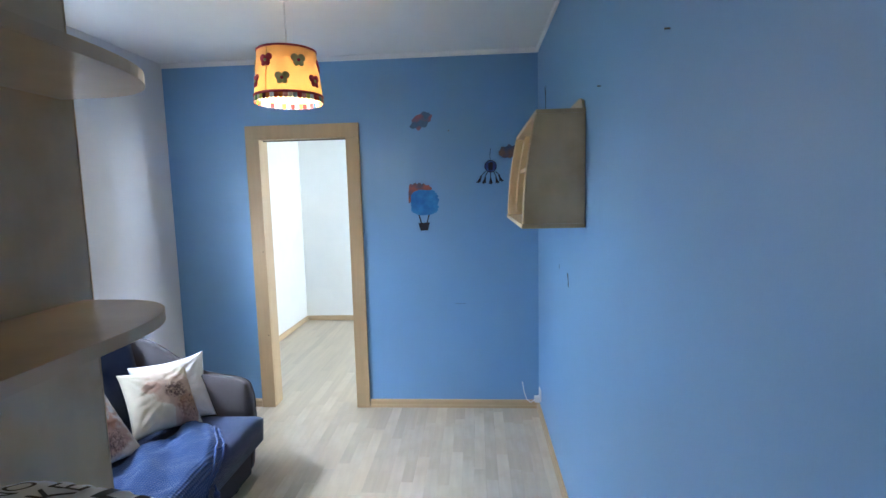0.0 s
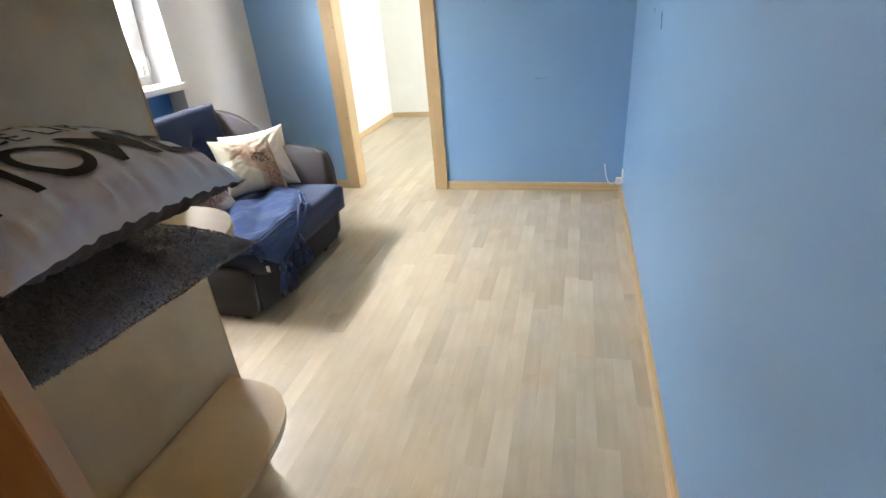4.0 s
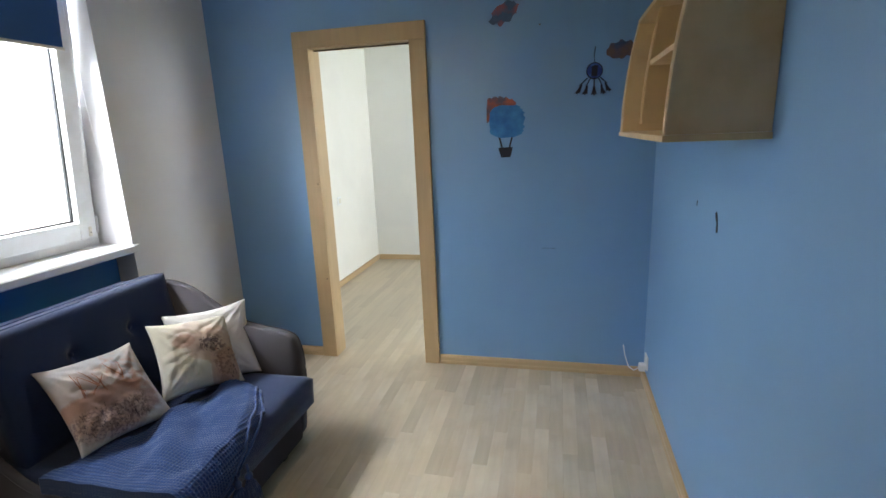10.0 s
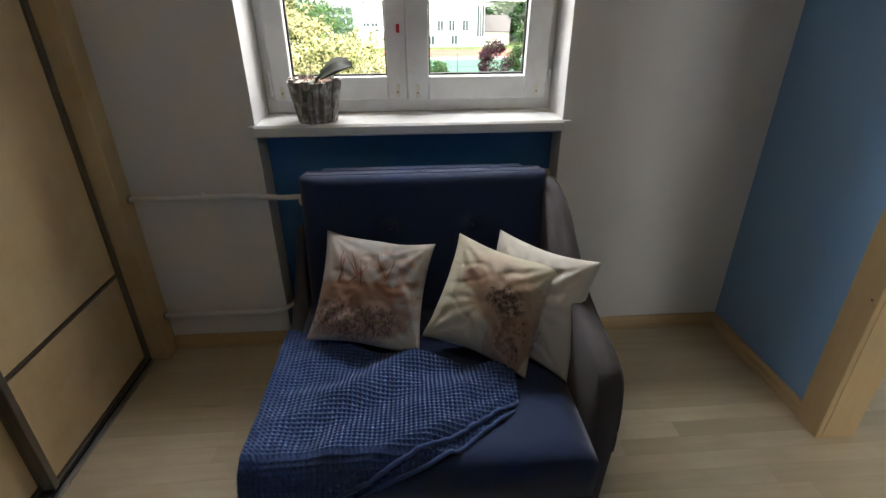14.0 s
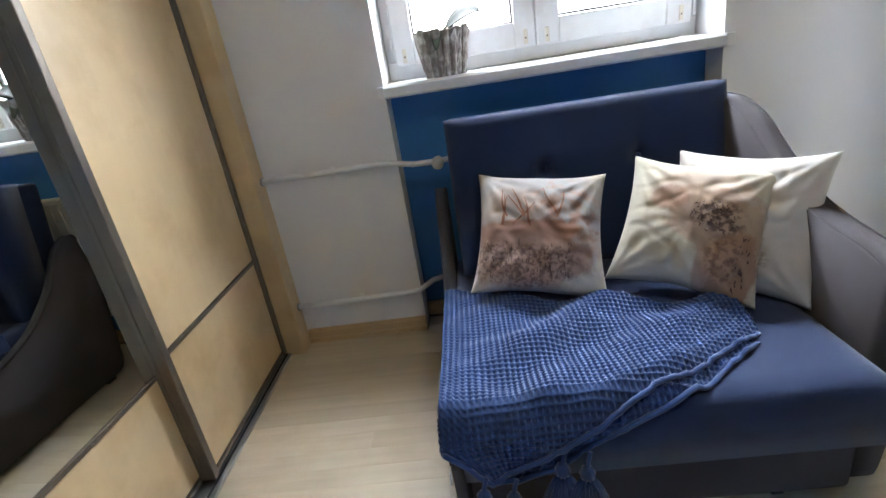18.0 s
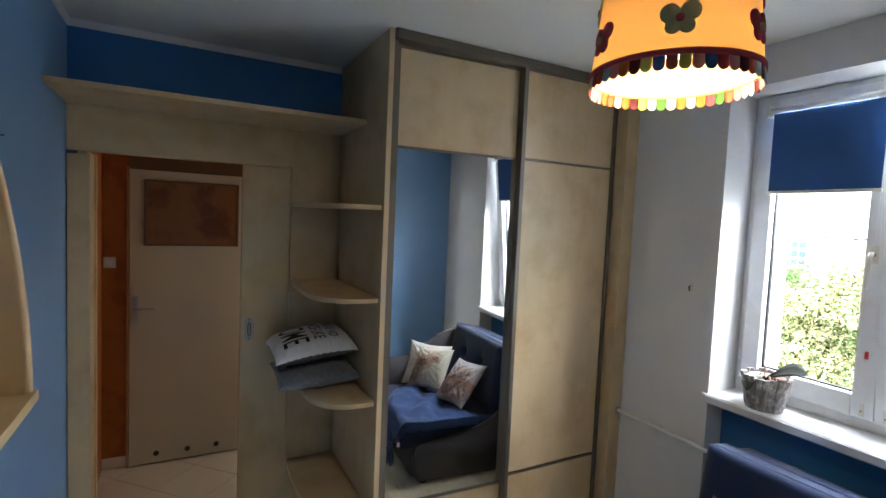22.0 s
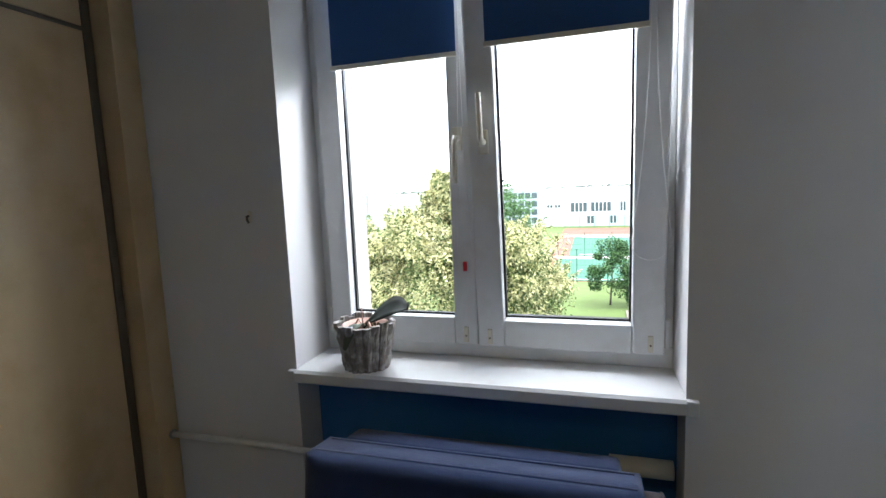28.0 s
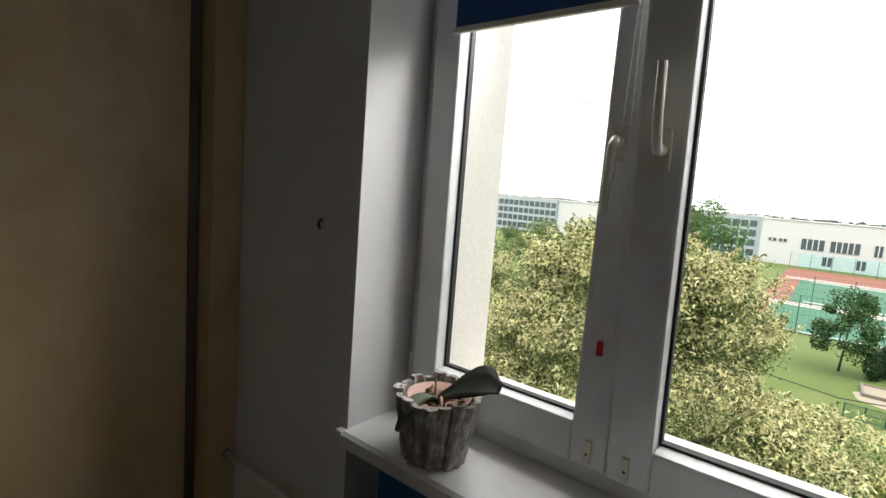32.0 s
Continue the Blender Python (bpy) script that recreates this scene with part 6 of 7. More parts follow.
leaf_purple, leaf_yellow = leaf_material("leaf_purple", (0.045, 0.014, 0.024), 0.35), leaf_material("leaf_yellow", (0.28, 0.26, 0.022), 0.3)

lawn = material("lawn", (0.085, 0.125, 0.026), 0.95, vary=0.12, grain=(0.6, 0.6, 0.6), grain_amount=0.12, second=(0.105, 0.135, 0.038), second_scale=0.12, bump=0.6, bump_scale=8)
structure("ground", box(-2400, 60, -1600, 1600, GROUND - 1, GROUND), lawn, "mown green lawn reaching to the horizon", "ground")
asphalt = material("asphalt", (0.20, 0.19, 0.185), 0.9, vary=0.08, grain=(5, 5, 5), grain_amount=0.1)
court_green = material("court_green", (0.03, 0.12, 0.07), 0.85, vary=0.08)
court_red = material("court_red", (0.20, 0.075, 0.05), 0.9, vary=0.1)
line_white = material("line_white", (0.7, 0.7, 0.7), 0.8)
structure("pavement", prism([(-38.2, 9.0), (-33.5, 9.6), (-29, 12.0), (-24, 9.0), (-18, -6), (-24, -10), (-31.5, 4.2)], "z", GROUND, GROUND + 0.05), asphalt, "grey paved yard below the window", "pavement")

# sports court
structure("running_surface", box(-170, -76.5, -6, 60, GROUND, GROUND + 0.04), court_red, "brick red running track surface", "ground")
structure("court_near", box(-100, -77, -4, 44, GROUND + 0.04, GROUND + 0.08), court_green, "green sports court", "ground")
structure("court_far", box(-142, -104, -2, 56, GROUND + 0.04, GROUND + 0.08), court_green, "green sports court", "ground")
bm = bmesh.new()
for x in (-103, -101.5, -143.5, -146):
    add_box(bm, x, x + 0.5, -5, 58, GROUND + 0.045, GROUND + 0.09)
for x0, x1, y0, y1 in ((-100, -99.8, -4, 44), (-78, -77.8, -4, 44), (-100, -78, 19.9, 20.1), (-140, -139.6, 0, 54), (-106, -105.6, 0, 54)):
    add_box(bm, x0, x1, y0, y1, GROUND + 0.08, GROUND + 0.12)
ring = [(-89 + 4 * math.cos(t), 11 + 4 * math.sin(t), GROUND + 0.10) for t in [2 * math.pi * k / 32 for k in range(33)]]
add_tube(bm, ring, 0.08, 4)
structure("court_lines", bm, line_white, "white lines painted on the sports court", "ground")


def court_fence(x, y0, y1, n, high):
    f = empty("court_fence", (x, y0, GROUND))
    tagged(f, "tall green steel court fence with open mesh", "fence", "court fences")
    steel = fence_green
    for k in range(n):
        y = y0 + (y1 - y0) * k / (n - 1)
        child("post", box(x - 0.06, x + 0.06, y - 0.06, y + 0.06, GROUND, GROUND + high), steel, f)
    bm = bmesh.new()
    for k in range(5):
        z = GROUND + 0.2 + (high - 0.25) * k / 4
        add_box(bm, x - 0.015, x + 0.015, y0, y1, z, z + 0.03)
    k = y0
    while k < y1:
        add_box(bm, x - 0.008, x + 0.008, k, k + 0.016, GROUND + 0.2, GROUND + high)
        k += 0.55
    child("mesh", bm, steel, f)


fence_green = material("fence_green", (0.02, 0.10, 0.07), 0.6)
court_fence(-76, -4, 44, 12, 5.0)
court_fence(-102.5, -4, 58, 13, 5.0)
court_fence(-171, -6, 60, 15, 4.5)

# sandbox, rails, small fence and parked car on the lawn
sand, old_wood = material("sand", (0.30, 0.26, 0.20), 0.95, vary=0.1), material("old_wood", (0.20, 0.17, 0.14), 0.85, vary=0.15)
sb = empty("sandbox", (-56.6, 7.8, GROUND))
tagged(sb, "low timber sandbox with pale sand on the lawn", "sandbox")
child("sand", box(-58.2, -55.2, 6.3, 9.3, GROUND, GROUND + 0.18), sand, sb, "pale sand")
for x0, x1, y0, y1 in ((-58.4, -58.2, 6.1, 9.5), (-55.2, -55.0, 6.1, 9.5), (-58.2, -55.2, 6.1, 6.3), (-58.2, -55.2, 9.3, 9.5)):
    child("board", box(x0, x1, y0, y1, GROUND, GROUND + 0.3, 0.02), old_wood, sb)
structure("worn_patch", prism([(-55.0 + 2.4 * p, 8.6 + 2.4 * q) for p, q in blob(2.0, 2.6, 3.0)], "z", GROUND, GROUND + 0.02), sand, "worn sandy patch in the lawn", "ground")
gr = empty("garden_fence", (-48, 6.0, GROUND))
tagged(gr, "small green wire panel fence on the lawn", "fence")
for y in (4.8, 6.0, 7.2):
    child("post", box(-48.05, -47.95, y - 0.05, y + 0.05, GROUND, GROUND + 1.2), fence_green, gr)
bm = bmesh.new()
for k in range(26):
    add_box(bm, -48.01, -47.99, 4.8 + 0.096 * k, 4.83 + 0.096 * k, GROUND + 0.05, GROUND + 1.15)
for z in (0.1, 0.6, 1.1):
    add_box(bm, -48.015, -47.985, 4.8, 7.2, GROUND + z, GROUND + z + 0.04)
child("mesh", bm, fence_green, gr)
fr = empty("climbing_frame", (-62, 12.5, GROUND))
tagged(fr, "thin metal climbing bars on the lawn", "play frame")
for y in (10.7, 12.5, 14.3, 16.1):
    child("post", tube([(-62, y, GROUND), (-62, y, GROUND + 2.1)], 0.05, 8), metal_dark, fr)
child("top_bar", tube([(-62, 10.7, GROUND + 2.08), (-62, 16.1, GROUND + 2.08)], 0.045, 8), metal_dark, fr)


def car(label, x, y, turn, paint):
    c = empty("car", (x, y, GROUND))
    tagged(c, label, "car")
    m = pose(x, y, GROUND, 0, 0, turn)
    def put(name, bm, mat, parent, label=""):
        bm.transform(m)
        return child(name, bm, mat, parent, label)
    side = rounded([(-1.9, 0.25), (-1.95, 0.72), (-1.2, 0.95), (-0.65, 1.42), (0.9, 1.45), (1.6, 0.98), (1.92, 0.85), (1.95, 0.3)], 0.16, 3)
    body = put("body", prism(side, "y", -0.82, 0.82, 0.04, 2), paint, c)
    put("windscreen", prism([(-1.17, 0.98), (-0.68, 1.39), (-0.72, 1.40), (-1.24, 0.99)], "y", -0.70, 0.70), rubber_black, body, "dark windscreen")
    put("rear_window", prism([(0.93, 1.40), (1.52, 1.0), (1.58, 1.02), (0.96, 1.44)], "y", -0.68, 0.68), rubber_black, body, "dark rear window")
    for y in (-0.824, 0.82):
        put("side_window", prism([(-0.95, 1.0), (-0.6, 1.36), (0.8, 1.38), (1.2, 1.0)], "y", y, y + 0.004), rubber_black, body)
        for x in (-1.25, 1.2):
            put("wheel", tube([(x, y - 0.08 if y < 0 else y - 0.1, 0.3), (x, y + 0.1 if y < 0 else y + 0.08, 0.3)], 0.3, 20), rubber_black, c)
    for y in (-0.6, 0.6):
        put("headlight", box(-1.97, -1.90, y - 0.18, y + 0.18, 0.62, 0.76, 0.03), plastic_white, body)


car("small white car parked beyond the hedge", -47.8, 12.8, 35, material("car_white", (0.72, 0.72, 0.72), 0.25, coat=0.6))
car("small red car parked behind the linden tree", -52.6, -5.6, 80, material("car_red", (0.50, 0.03, 0.03), 0.25, coat=0.6))


car("pale silver car parked in the paved yard", -26.4, 5.2, 20, material("car_silver", (0.52, 0.55, 0.57), 0.25, metal=0.4, coat=0.6))


# neighbouring block with a gable end
def gable_block():
    b = empty("apartment_block", (-32.6, 10.1, GROUND))
    tagged(b, "grey apartment block gable with a salmon band and street sign", "building")
    m = Matrix.Translation((-32.6, 10.1, GROUND)) @ Matrix.Rotation(radians(44.5), 4, "Z")
    grey, salmon, brown = material("render_grey", (0.36, 0.385, 0.385), 0.9, vary=0.05, grain=(3, 3, 3), grain_amount=0.06), material("render_salmon", (0.42, 0.255, 0.20), 0.9, vary=0.05), material("render_brown", (0.13, 0.06, 0.055), 0.9)
    pale = material("render_pale", (0.47, 0.50, 0.50), 0.9, vary=0.04)
    def put(name, bm, mat, parent, label=""):
        bm.transform(m)
        return child(name, bm, mat, parent, label)
    wall = put("wall", box(0, 14, 0, 30, 0.0, 13.92), grey, b)
    put("parapet", box(1.5, 14.2, -0.1, 30, 13.92, 14.22), metal_light, b, "sheet metal roof edge")
    put("parapet_low", box(-0.05, 1.5, -0.06, 30, 13.92, 14.0), metal_light, b)
    put("band", box(-0.03, 14.03, -0.03, 0.5, 10.48, 12.42), salmon, wall, "salmon painted band")
    put("pale_field", prism([(0, 1.0), (14, 1.0), (14, 6.5), (8.5, 4.2), (4.6, 3.0), (0, 3.4)], "y", -0.015, 0.3), pale, wall, "paler painted field")
    put("plinth", box(-0.05, 14.05, -0.05, 0.5, 0.0, 0.75), brown, wall, "brown plinth")
    board = put("street_sign", box(0.75, 4.00, -0.09, -0.03, 2.62, 3.24, 0.01), line_white, b, "white street sign with a red border")
    red = material("sign_red", (0.45, 0.03, 0.05), 0.5)
    bm = bmesh.new()
    for x0, x1, z0, z1 in ((0.78, 3.97, 2.65, 2.69), (0.78, 3.97, 3.17, 3.21), (0.78, 0.82, 2.69, 3.17), (3.93, 3.97, 2.69, 3.17)):
        add_box(bm, x0, x1, -0.098, -0.088, z0, z1)
    put("border", bm, red, board)
    curve = bpy.data.curves.new("sign_text", "FONT")
    curve.body, curve.size, curve.align_x, curve.extrude = "STASZICA  1", 0.42, "CENTER", 0.006
    temp = bpy.data.objects.new("sign_text", curve)
    scene.collection.objects.link(temp)
    bpy.context.view_layer.update()
    flat = bpy.data.meshes.new_from_object(temp.evaluated_get(bpy.context.evaluated_depsgraph_get()))
    bpy.data.objects.remove(temp)
    bm = bmesh.new()
    bm.from_mesh(flat)
    bm.transform(Matrix.Translation((2.375, -0.096, 2.78)) @ Matrix.Rotation(radians(90), 4, "X") @ Matrix.Diagonal((1.13, 1, 1, 1)))
    put("sign_text", bm, material("sign_ink", (0.13, 0.06, 0.07), 0.5), board, "dark street name")
    put("small_plate", box(1.75, 2.0, -0.06, -0.02, 1.6, 2.0), line_white, b, "small white number plate")
    put("small_mark", box(1.81, 1.94, -0.066, -0.059, 1.67, 1.85), metal_dark, b)
    put("bracket", box(0.95, 1.15, -0.35, 0.0, 6.0, 6.12), metal_dark, b, "cable bracket")
    cable = [m @ Vector((1.0, -0.33, 6.05)), m @ Vector((-3.0, 0.4, 5.5)), Vector((-38, 4.0, GROUND + 4.2)), Vector((-41, -2.0, GROUND + 4.0)), Vector((-44, -9.0, GROUND + 4.6))]
    tagged(part("overhead_cable", tube([tuple(c) for c in cable], 0.03, 6), rubber_black), "black overhead cable strung from the block", "cable")


gable_block()


# school beyond the court, older wing and houses at the horizon
def school():
    s = empty("school_building", (-180, 10, GROUND))
    tagged(s, "long white two-storey school building behind the court", "building")
    white, tint = material("render_white", (0.58, 0.58, 0.58), 0.85, vary=0.03), material("render_mint", (0.46, 0.60, 0.60), 0.85, vary=0.03)
    dark = material("glass_far", (0.06, 0.085, 0.095), 0.25)
    y0, y1, x0 = -14.7, 27.7, -180.0
    wall = child("wall", box(x0 - 20, x0, y0, y1, GROUND, GROUND + 13.0), white, s)
    child("lower_wall", box(x0, x0 + 0.1, y0 + 10, y1 - 4, GROUND, GROUND + 3.9), tint, wall, "mint painted lower field")
    child("roof", box(x0 - 20.2, x0 + 0.2, y0 - 0.2, y1 + 0.2, GROUND + 13.0, GROUND + 13.35), metal_light, s)

    def opening(y, w, z, h, n):
        win = child("window", box(x0 + 0.02, x0 + 0.2, y, y + w, GROUND + z, GROUND + z + h), dark, wall)
        for k in range(1, n):
            child("bar", box(x0 + 0.16, x0 + 0.26, y + w * k / n - 0.13, y + w * k / n + 0.13, GROUND + z, GROUND + z + h), white, win)
    for y, w, z, h, n in ((-12.6, 1.9, 6.7, 0.9, 2), (-9.9, 1.9, 6.7, 0.9, 2), (-4.4, 5.4, 5.1, 3.1, 4), (2.4, 6.5, 5.1, 3.1, 5), (12.0, 1.7, 5.1, 3.1, 2), (15.8, 1.7, 5.1, 3.1, 2), (20.4, 1.7, 5.1, 3.1, 2),
                          (1.1, 2.2, 0.9, 2.6, 2), (8.7, 2.0, 0.9, 2.6, 2), (16.6, 1.8, 0.9, 2.6, 2), (25.2, 2.2, 3.2, 9.4, 3)):
        opening(y, w, z, h, n)
    for y in (-10, 4, 16):
        child("roof_vent", box(x0 - 10, x0 - 7, y, y + 1.6, GROUND + 13.35, GROUND + 14.6), white, s)
    for x0, y0, y1, h, words in ((-180, -112, -83, 13.2, "grey-blue glazed office wing on the skyline"), (-182, -33, -14.9, 13.2, "grey-blue glazed link beside the white school")):
        w = empty("office_wing", (x0, y0, GROUND))
        tagged(w, words, "building")
        child("wall", box(x0 - 18, x0, y0, y1, GROUND, GROUND + h), material("wing_grey", (0.40, 0.45, 0.49), 0.6, vary=0.05), w)
        n = int((y1 - y0) / 2.4)
        for r in range(4):
            for k in range(n):
                child("window", box(x0, x0 + 0.15, y0 + 0.4 + 2.4 * k, y0 + 2.3 + 2.4 * k, GROUND + 1.2 + 3.0 * r, GROUND + 3.2 + 3.0 * r), dark, w)
        child("roof", box(x0 - 18.2, x0 + 0.2, y0 - 0.2, y1 + 0.2, GROUND + h, GROUND + h + 0.5), metal_light, w)
    k = empty("white_hall", (-181, -71, GROUND))
    tagged(k, "plain white hall block on the skyline", "building")
    child("wall", box(-205, -181, -82.8, -58, GROUND, GROUND + 13.0), white, k)
    child("roof", box(-205.2, -180.8, -82.9, -57.8, GROUND + 13.0, GROUND + 13.4), metal_light, k)
    child("roof_vent", box(-192, -189, -78, -76, GROUND + 13.4, GROUND + 15.0), white, k)


school()


def house(x, y, w, d, h, roof, wall_mat, roof_mat, turn):
    b = empty("house", (x, y, GROUND))
    tagged(b, "pale detached house with a pitched roof in the distance", "house", "houses at the horizon")
    m = pose(x, y, GROUND, 0, 0, turn)
    def put(name, bm, mat, label=""):
        bm.transform(m)
        return child(name, bm, mat, b, label)
    put("wall", prism([(-w / 2, 0), (w / 2, 0), (w / 2, h), (0, h + roof * 0.92), (-w / 2, h)], "x", -d / 2, d / 2), wall_mat)
    bm = bmesh.new()
    for s in (-1, 1):
        add_prism(bm, [(0, h + roof), (s * (w / 2 + 0.5), h - 0.35), (s * (w / 2 + 0.5), h - 0.1), (0, h + roof + 0.3)], "x", -d / 2 - 0.4, d / 2 + 0.4)
    put("roof", bm, roof_mat)
    for q in (-w / 4, w / 4):
        put("window", box(d / 2, d / 2 + 0.06, q - 0.6, q + 0.6, 1.2, 2.7), rubber_black)


house_white, house_roof, house_red = material("house_white", (0.62, 0.60, 0.56), 0.9), material("house_roof", (0.12, 0.11, 0.11), 0.8), material("house_red", (0.30, 0.10, 0.07), 0.8)
for x, y, w, d, h, r, rm, turn in ((-190, 33, 9, 10, 4.6, 4.6, house_roof, 75), (-225, 46, 9, 10, 4.5, 4.5, house_roof, 20), (-205, 48, 9, 11, 5, 4.0, house_roof, -30), (-186, 56, 10, 10, 4.5, 4.5, house_roof, 60), (-240, 44, 12, 10, 6, 4, house_red, 0), (-260, 80, 11, 12, 6, 4.5, house_roof, 35), (-230, 95, 10, 10, 5, 4.5, house_red, 10)):
    house(x, y, w, d, h, r, house_white, rm, turn)


def far_town():
    rng = random.Random(21)
    for k in range(110):
        x = -rng.uniform(260, 900) if k % 2 else -rng.uniform(240, 460)
        y = rng.uniform(-0.8, 0.62) * -x
        w, d, h = rng.uniform(10, 34), rng.uniform(10, 18), rng.uniform(6, 12.5)
        b = tagged(part("distant_block", box(x - d, x, y, y + w, GROUND, GROUND + h), far_tints[k % 4]), "pale distant building on the skyline", "building", "distant buildings")
        part("roof", box(x - d - 0.3, x + 0.3, y - 0.3, y + w + 0.3, GROUND + h, GROUND + h + 0.6), house_roof if k % 3 else house_red, b)
    verts, faces = [], []
    for k in range(26000):
        x = -200 - 1200 * rng.random() ** 2
        y = rng.uniform(-0.9, 0.65) * -x
        s, z = rng.uniform(1.2, 3.2) * (1 + -x / 900), GROUND + rng.uniform(0.5, 10.5)
        n = len(verts)
        for j in range(3):
            verts.append((x + rng.uniform(-s, s), y + rng.uniform(-s, s) * 1.6, z + rng.uniform(-s, s) * 0.7))
        faces.append((n, n + 1, n + 2))
    me = bpy.data.meshes.new("far_trees")
    me.from_pydata(verts, [], faces)
    # distance haze is mixed into this paler leaf colour
    me.materials.append(leaf_material("leaf_far_haze", (0.085, 0.11, 0.075), 0.3))
    tagged(new("far_trees", me), "band of dark distant trees along the horizon, paled by painted haze", "trees", kind="stuff")


far_tints = [material("far_tint", c, 0.9) for c in ((0.55, 0.53, 0.50), (0.62, 0.61, 0.60), (0.45, 0.46, 0.48), (0.55, 0.45, 0.38))]
far_town()

tree("linden_tree", "large linden tree in pale yellow blossom outside the window", (-13.2, -0.75, GROUND), 14.30, 4.9, 380000, 0.046, (leaf_linden, leaf_painted_shade, leaf_bract), 3, 0.02, 22, 1.0, 190, "", 0.22, True)
tree("linden_tree", "tall linden tree in blossom next to the first one", (-15.5, -7.8, GROUND), 13.3, 4.6, 170000, 0.048, (leaf_linden, leaf_painted_shade, leaf_bract), 13, 0.02, 16, 1.0, 110, "", 0.23, True)
tree("birch_tree", "mid green tree behind the lindens", (-33, -15, GROUND), 12.0, 4.6, 22000, 0.13, (leaf_mid, leaf_linden), 17, 0.1, 9, 1.0, 70, "", 0.28)
tree("lime_tree", "smaller pale green tree beside the linden", (-18.5, 2.2, GROUND), 9.0, 3.4, 40000, 0.06, (leaf_linden, leaf_bract, leaf_mid), 5, 0.10, 10, 1.0, 110, "", 0.22)
tree("lime_tree", "smaller pale green tree behind the linden", (-19.5, -3.6, GROUND), 8.6, 3.8, 40000, 0.06, (leaf_linden, leaf_bract, leaf_mid), 15, 0.04, 10, 1.0, 110, "", 0.24)
tree("ash_tree", "mid green ash tree behind the linden", (-34, -4.4, GROUND), 14.4, 4.2, 26000, 0.12, (leaf_ash, leaf_mid), 7, 0.25, 9, 1.0, 80, "", 0.26)
tree("maple_tree", "round green tree by the court fence", (-62, 4.6, GROUND), 7.5, 2.6, 6000, 0.17, (leaf_mid, leaf_dark), 8, 0.2, 8, 1.0, 30)
tree("copper_beech", "dark purple-leaved tree by the court", (-72.5, 14.0, GROUND), 8.6, 2.8, 6000, 0.18, (leaf_purple,), 9, 0.15, 8, 1.0, 40)
tree("poplar_tree", "dark green upright tree beside the block", (-71.8, 18.6, GROUND), 12.0, 2.7, 9000, 0.19, (leaf_dark, leaf_mid), 10, 0.12, 9, 0.9, 45)
for k, (x, y, h) in enumerate(((-190, 42, 13), (-196, 52, 14), (-215, 58, 13), (-200, 30, 11))):
    tree("distant_tree", "dark green tree among the distant houses", (x, y, GROUND), h, 4.5, 1600, 0.7, (leaf_dark,), 30 + k, 0.15, 6, 1.0, 20, "distant trees")


def shrub(name, label, x, y, wide, high, mat, n, size, seed, group=""):
    s = empty(name, (x, y, GROUND))
    tagged(s, label, "shrub", group)
    rng = np.random.default_rng(seed)
    d = rng.normal(size=(n, 3))
    d /= np.linalg.norm(d, axis=1)[:, None]
    bump = 1 + 0.18 * np.sin(d[:, 0] * 7 + seed) * np.cos(d[:, 1] * 6) + rng.normal(size=n) * 0.05
    p = np.array([x, y, GROUND + high * 0.5]) + d * np.array([wide / 2, wide / 2, high / 2]) * (bump * rng.uniform(0.75, 1.0, n))[:, None]
    p[:, 2] = np.maximum(p[:, 2], GROUND + 0.05)
    ax = np.cross(d, rng.normal(size=(n, 3)))
    ax /= np.linalg.norm(ax, axis=1)[:, None]
    b2 = np.cross(d, ax)
    k = (size * rng.uniform(0.6, 1.3, n))[:, None]
    verts = np.stack([p - ax * k, p + b2 * k * 0.6 + d * k * 0.4, p + ax * k], 1).reshape(-1, 3)
    faces = np.arange(3 * n).reshape(-1, 3)
    me = bpy.data.meshes.new("foliage")
    me.from_pydata(verts.tolist(), [], faces.tolist())
    me.materials.append(mat)
    o = new("foliage", me)
    o.parent = s
    o.matrix_parent_inverse = s.matrix_world.inverted()
    o["kind"] = "stuff"
    child("stem", tube([(x, y, GROUND), (x, y, GROUND + high * 0.6)], 0.06, 6), bark_dark, s)


for k in range(9):
    f = k / 8
    shrub("golden_shrub", "clipped golden yellow shrub in a row by the path", -34.8 - 8.6 * f, 6.2 + 6.1 * f + 0.2 * (k % 2), 1.5, 1.6 + 0.25 * (k % 3), leaf_yellow, 1500, 0.10, 50 + k, "golden hedge")
shrub("round_bush", "dense dark green rounded bush beside the block", -34.0, 9.4, 2.3, 2.4, leaf_dark, 3200, 0.10, 70)
shrub("low_bush", "low green bush on the yard", -29.4, 6.6, 1.9, 1.3, leaf_mid, 1800, 0.10, 71)
shrub("low_bush", "low yellow-green bush on the yard", -28.2, 8.2, 1.7, 1.2, leaf_yellow, 1600, 0.10, 72)
shrub("grey_bush", "loose grey-green bush near the linden", -31.5, 2.6, 4.2, 3.4, leaf_mid, 4200, 0.14, 73)
for k in range(14):
    shrub("thuja", "upright dark green thuja in a hedge", -61.0 - 0.85 * k, 6.9 + 0.56 * k, 1.3, 2.8 + 0.3 * (k % 3), leaf_dark, 700, 0.17, 80 + k, "thuja hedge")


# ---- floors ----
STAVE = 0.0665


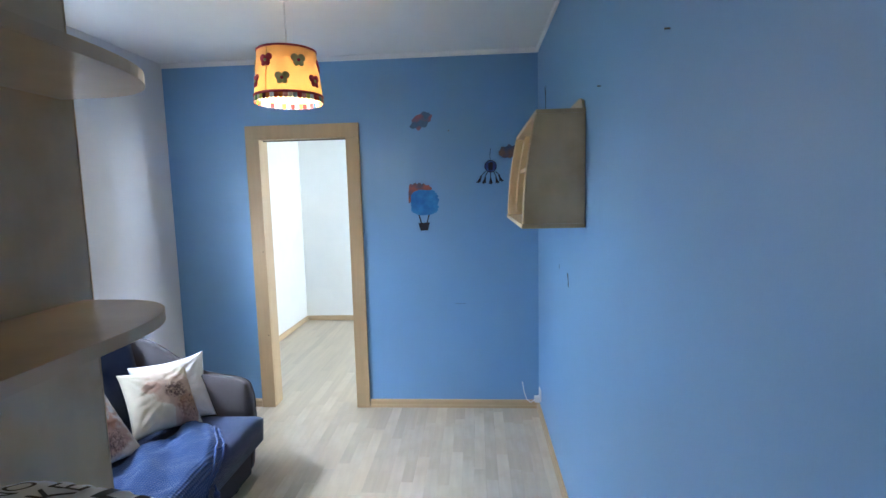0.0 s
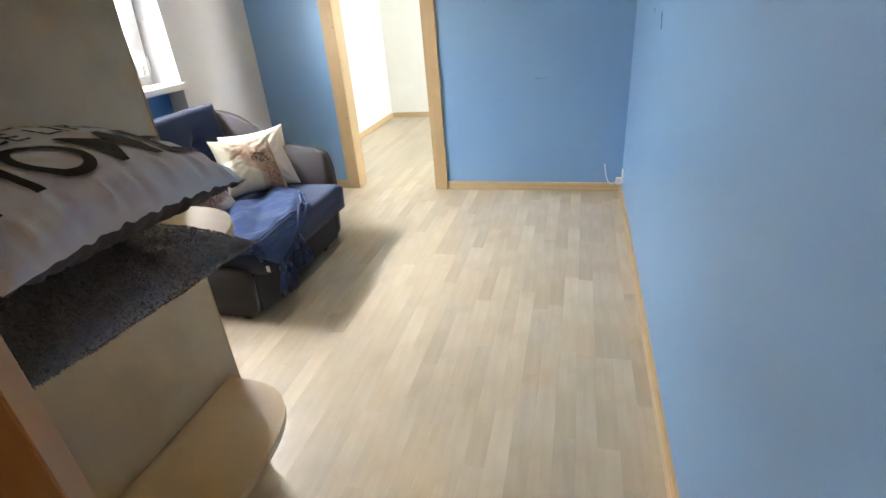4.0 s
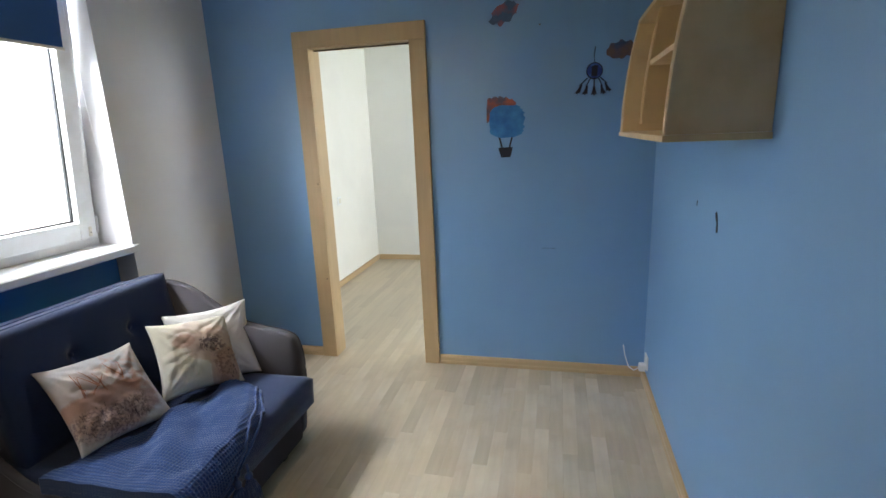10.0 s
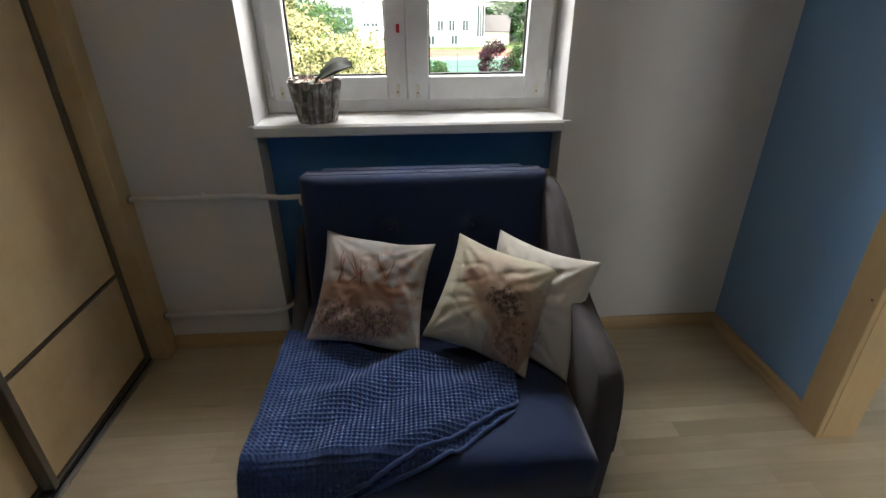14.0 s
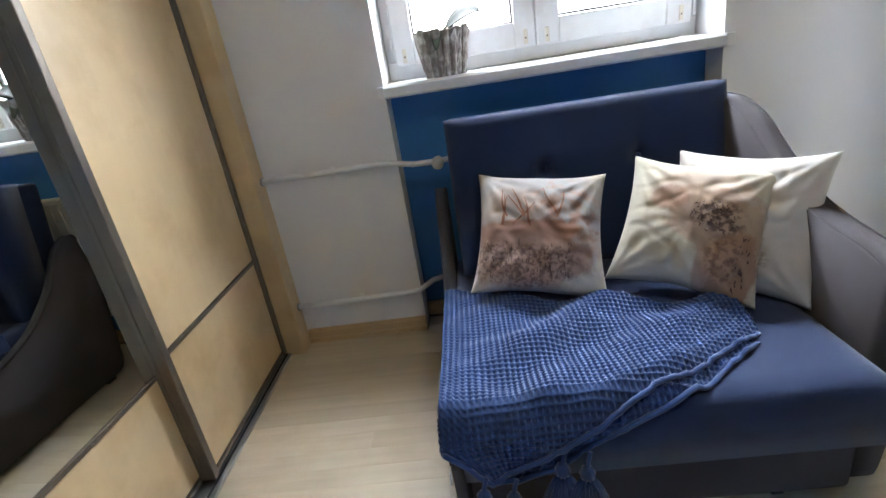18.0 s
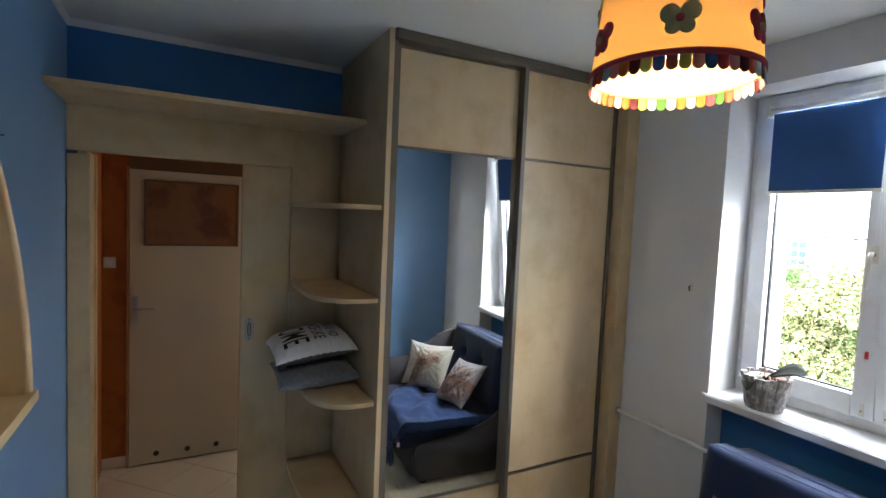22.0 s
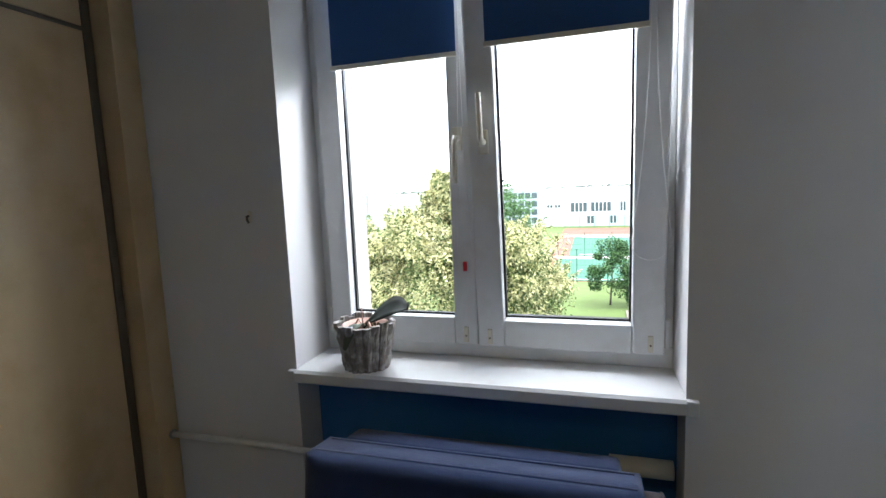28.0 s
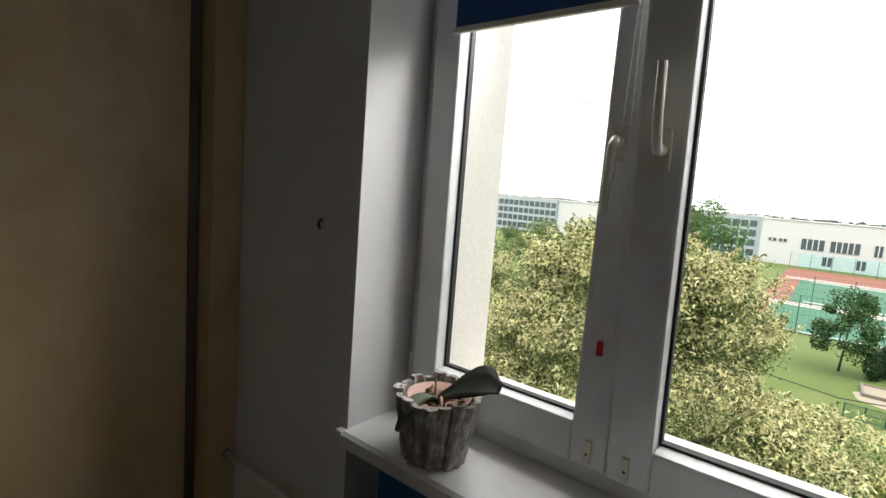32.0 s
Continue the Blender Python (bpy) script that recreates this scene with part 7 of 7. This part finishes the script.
def floors():
    bed = structure("floor", box(XL - 0.12, XR, 0.205, RY, -0.05, -0.0042), joint_dark, "bleached oak laminate floor of narrow staves", "floor")
    structure("floor_second", box(XR, RX, YF + 0.12, RY, -0.05, 0.0), floor_wood_far, "bleached oak laminate floor of the second room", "floor")
    rng = random.Random(5)
    far = []
    meshes = {}

    def stave_mesh(long):
        if long not in meshes:
            bm = box(0.0002, STAVE - 0.0002, 0.0002, long - 0.0002, -0.004, 0.0)
            me = bpy.data.meshes.new("stave")
            bm.to_mesh(me)
            bm.free()
            me.materials.append(floor_wood)
            meshes[long] = me
        return meshes[long]
    x = XR - STAVE
    while x > XL - 0.14:
        y = 0.205 - rng.choice((0.0, 0.1, 0.2, 0.3))
        first = True
        while y < RY - 0.03:
            long = rng.choice((0.44, 0.58, 0.72, 0.86, 1.0, 1.2))
            if first:
                long, y, first = (long if y + long > 0.26 else 0.34), 0.205, False
            if y + long > RY - 0.03:
                long = round(RY - y + 0.002, 3)
            if long > 0.02:
                if y < 3.0 and x > -1.75:
                    ob = new("stave", stave_mesh(round(long, 3)))
                    ob.location = (x, y, 0)
                    ob.parent = bed
                else:
                    far.append((x, y, long))
            y += long
        x -= STAVE
    verts, faces = [], []
    for a, b, long in far:
        k = len(verts)
        x0, x1, y0, y1 = max(a, XL - 0.12) + 0.0002, a + STAVE - 0.0002, b + 0.0002, b + long - 0.0002
        verts += [(x0, y0, -0.004), (x1, y0, -0.004), (x1, y1, -0.004), (x0, y1, -0.004), (x0, y0, 0), (x1, y0, 0), (x1, y1, 0), (x0, y1, 0)]
        faces += [(k + 4, k + 5, k + 6, k + 7), (k, k + 1, k + 5, k + 4), (k + 1, k + 2, k + 6, k + 5), (k + 2, k + 3, k + 7, k + 6), (k + 3, k, k + 4, k + 7)]
    me = bpy.data.meshes.new("staves")
    me.from_pydata(verts, [], faces)
    me.materials.append(floor_wood_far)
    rest = new("staves", me)
    rest.parent = bed
    rest["kind"] = "stuff"


floors()


def hall_floor():
    bed = structure("floor_hall", box(-1.6, XR, -0.8, 0.205, -0.05, -0.006), joint_pale, "beige hall tiles laid on the diagonal", "floor")
    s = 0.33
    c = math.cos(math.pi / 4)
    for i in range(-5, 6):
        for j in range(-5, 6):
            u, v = (i + 0.15) * s, (j + 0.4) * s
            cx, cy = (u - v) * c - 0.3, (u + v) * c - 0.3
            h = s / 2 - 0.002
            poly = [((p - q) * c + cx, (p + q) * c + cy) for p, q in ((-h, -h), (h, -h), (h, h), (-h, h))]
            for axis, limit, sign in ((0, -1.6, 1), (0, XR, -1), (1, -0.8, 1), (1, 0.178, -1)):
                out = []
                for a, b in zip(poly, poly[1:] + poly[:1]):
                    da, db = sign * (a[axis] - limit), sign * (b[axis] - limit)
                    if da >= 0:
                        out.append(a)
                    if da * db < 0:
                        f = da / (da - db)
                        out.append((a[0] + f * (b[0] - a[0]), a[1] + f * (b[1] - a[1])))
                poly = out
                if len(poly) < 3:
                    break
            if len(poly) >= 3:
                part("tile", prism(poly, "z", -0.006, -0.001), hall_tile, bed)
    structure("door_sill", prism([(0.178, -0.002), (0.226, -0.002), (0.220, 0.008), (0.205, 0.0105), (0.188, 0.0085)], "x", -0.43, 0.348), metal_light, "ribbed aluminium threshold strip between tiles and laminate", "threshold")


hall_floor()
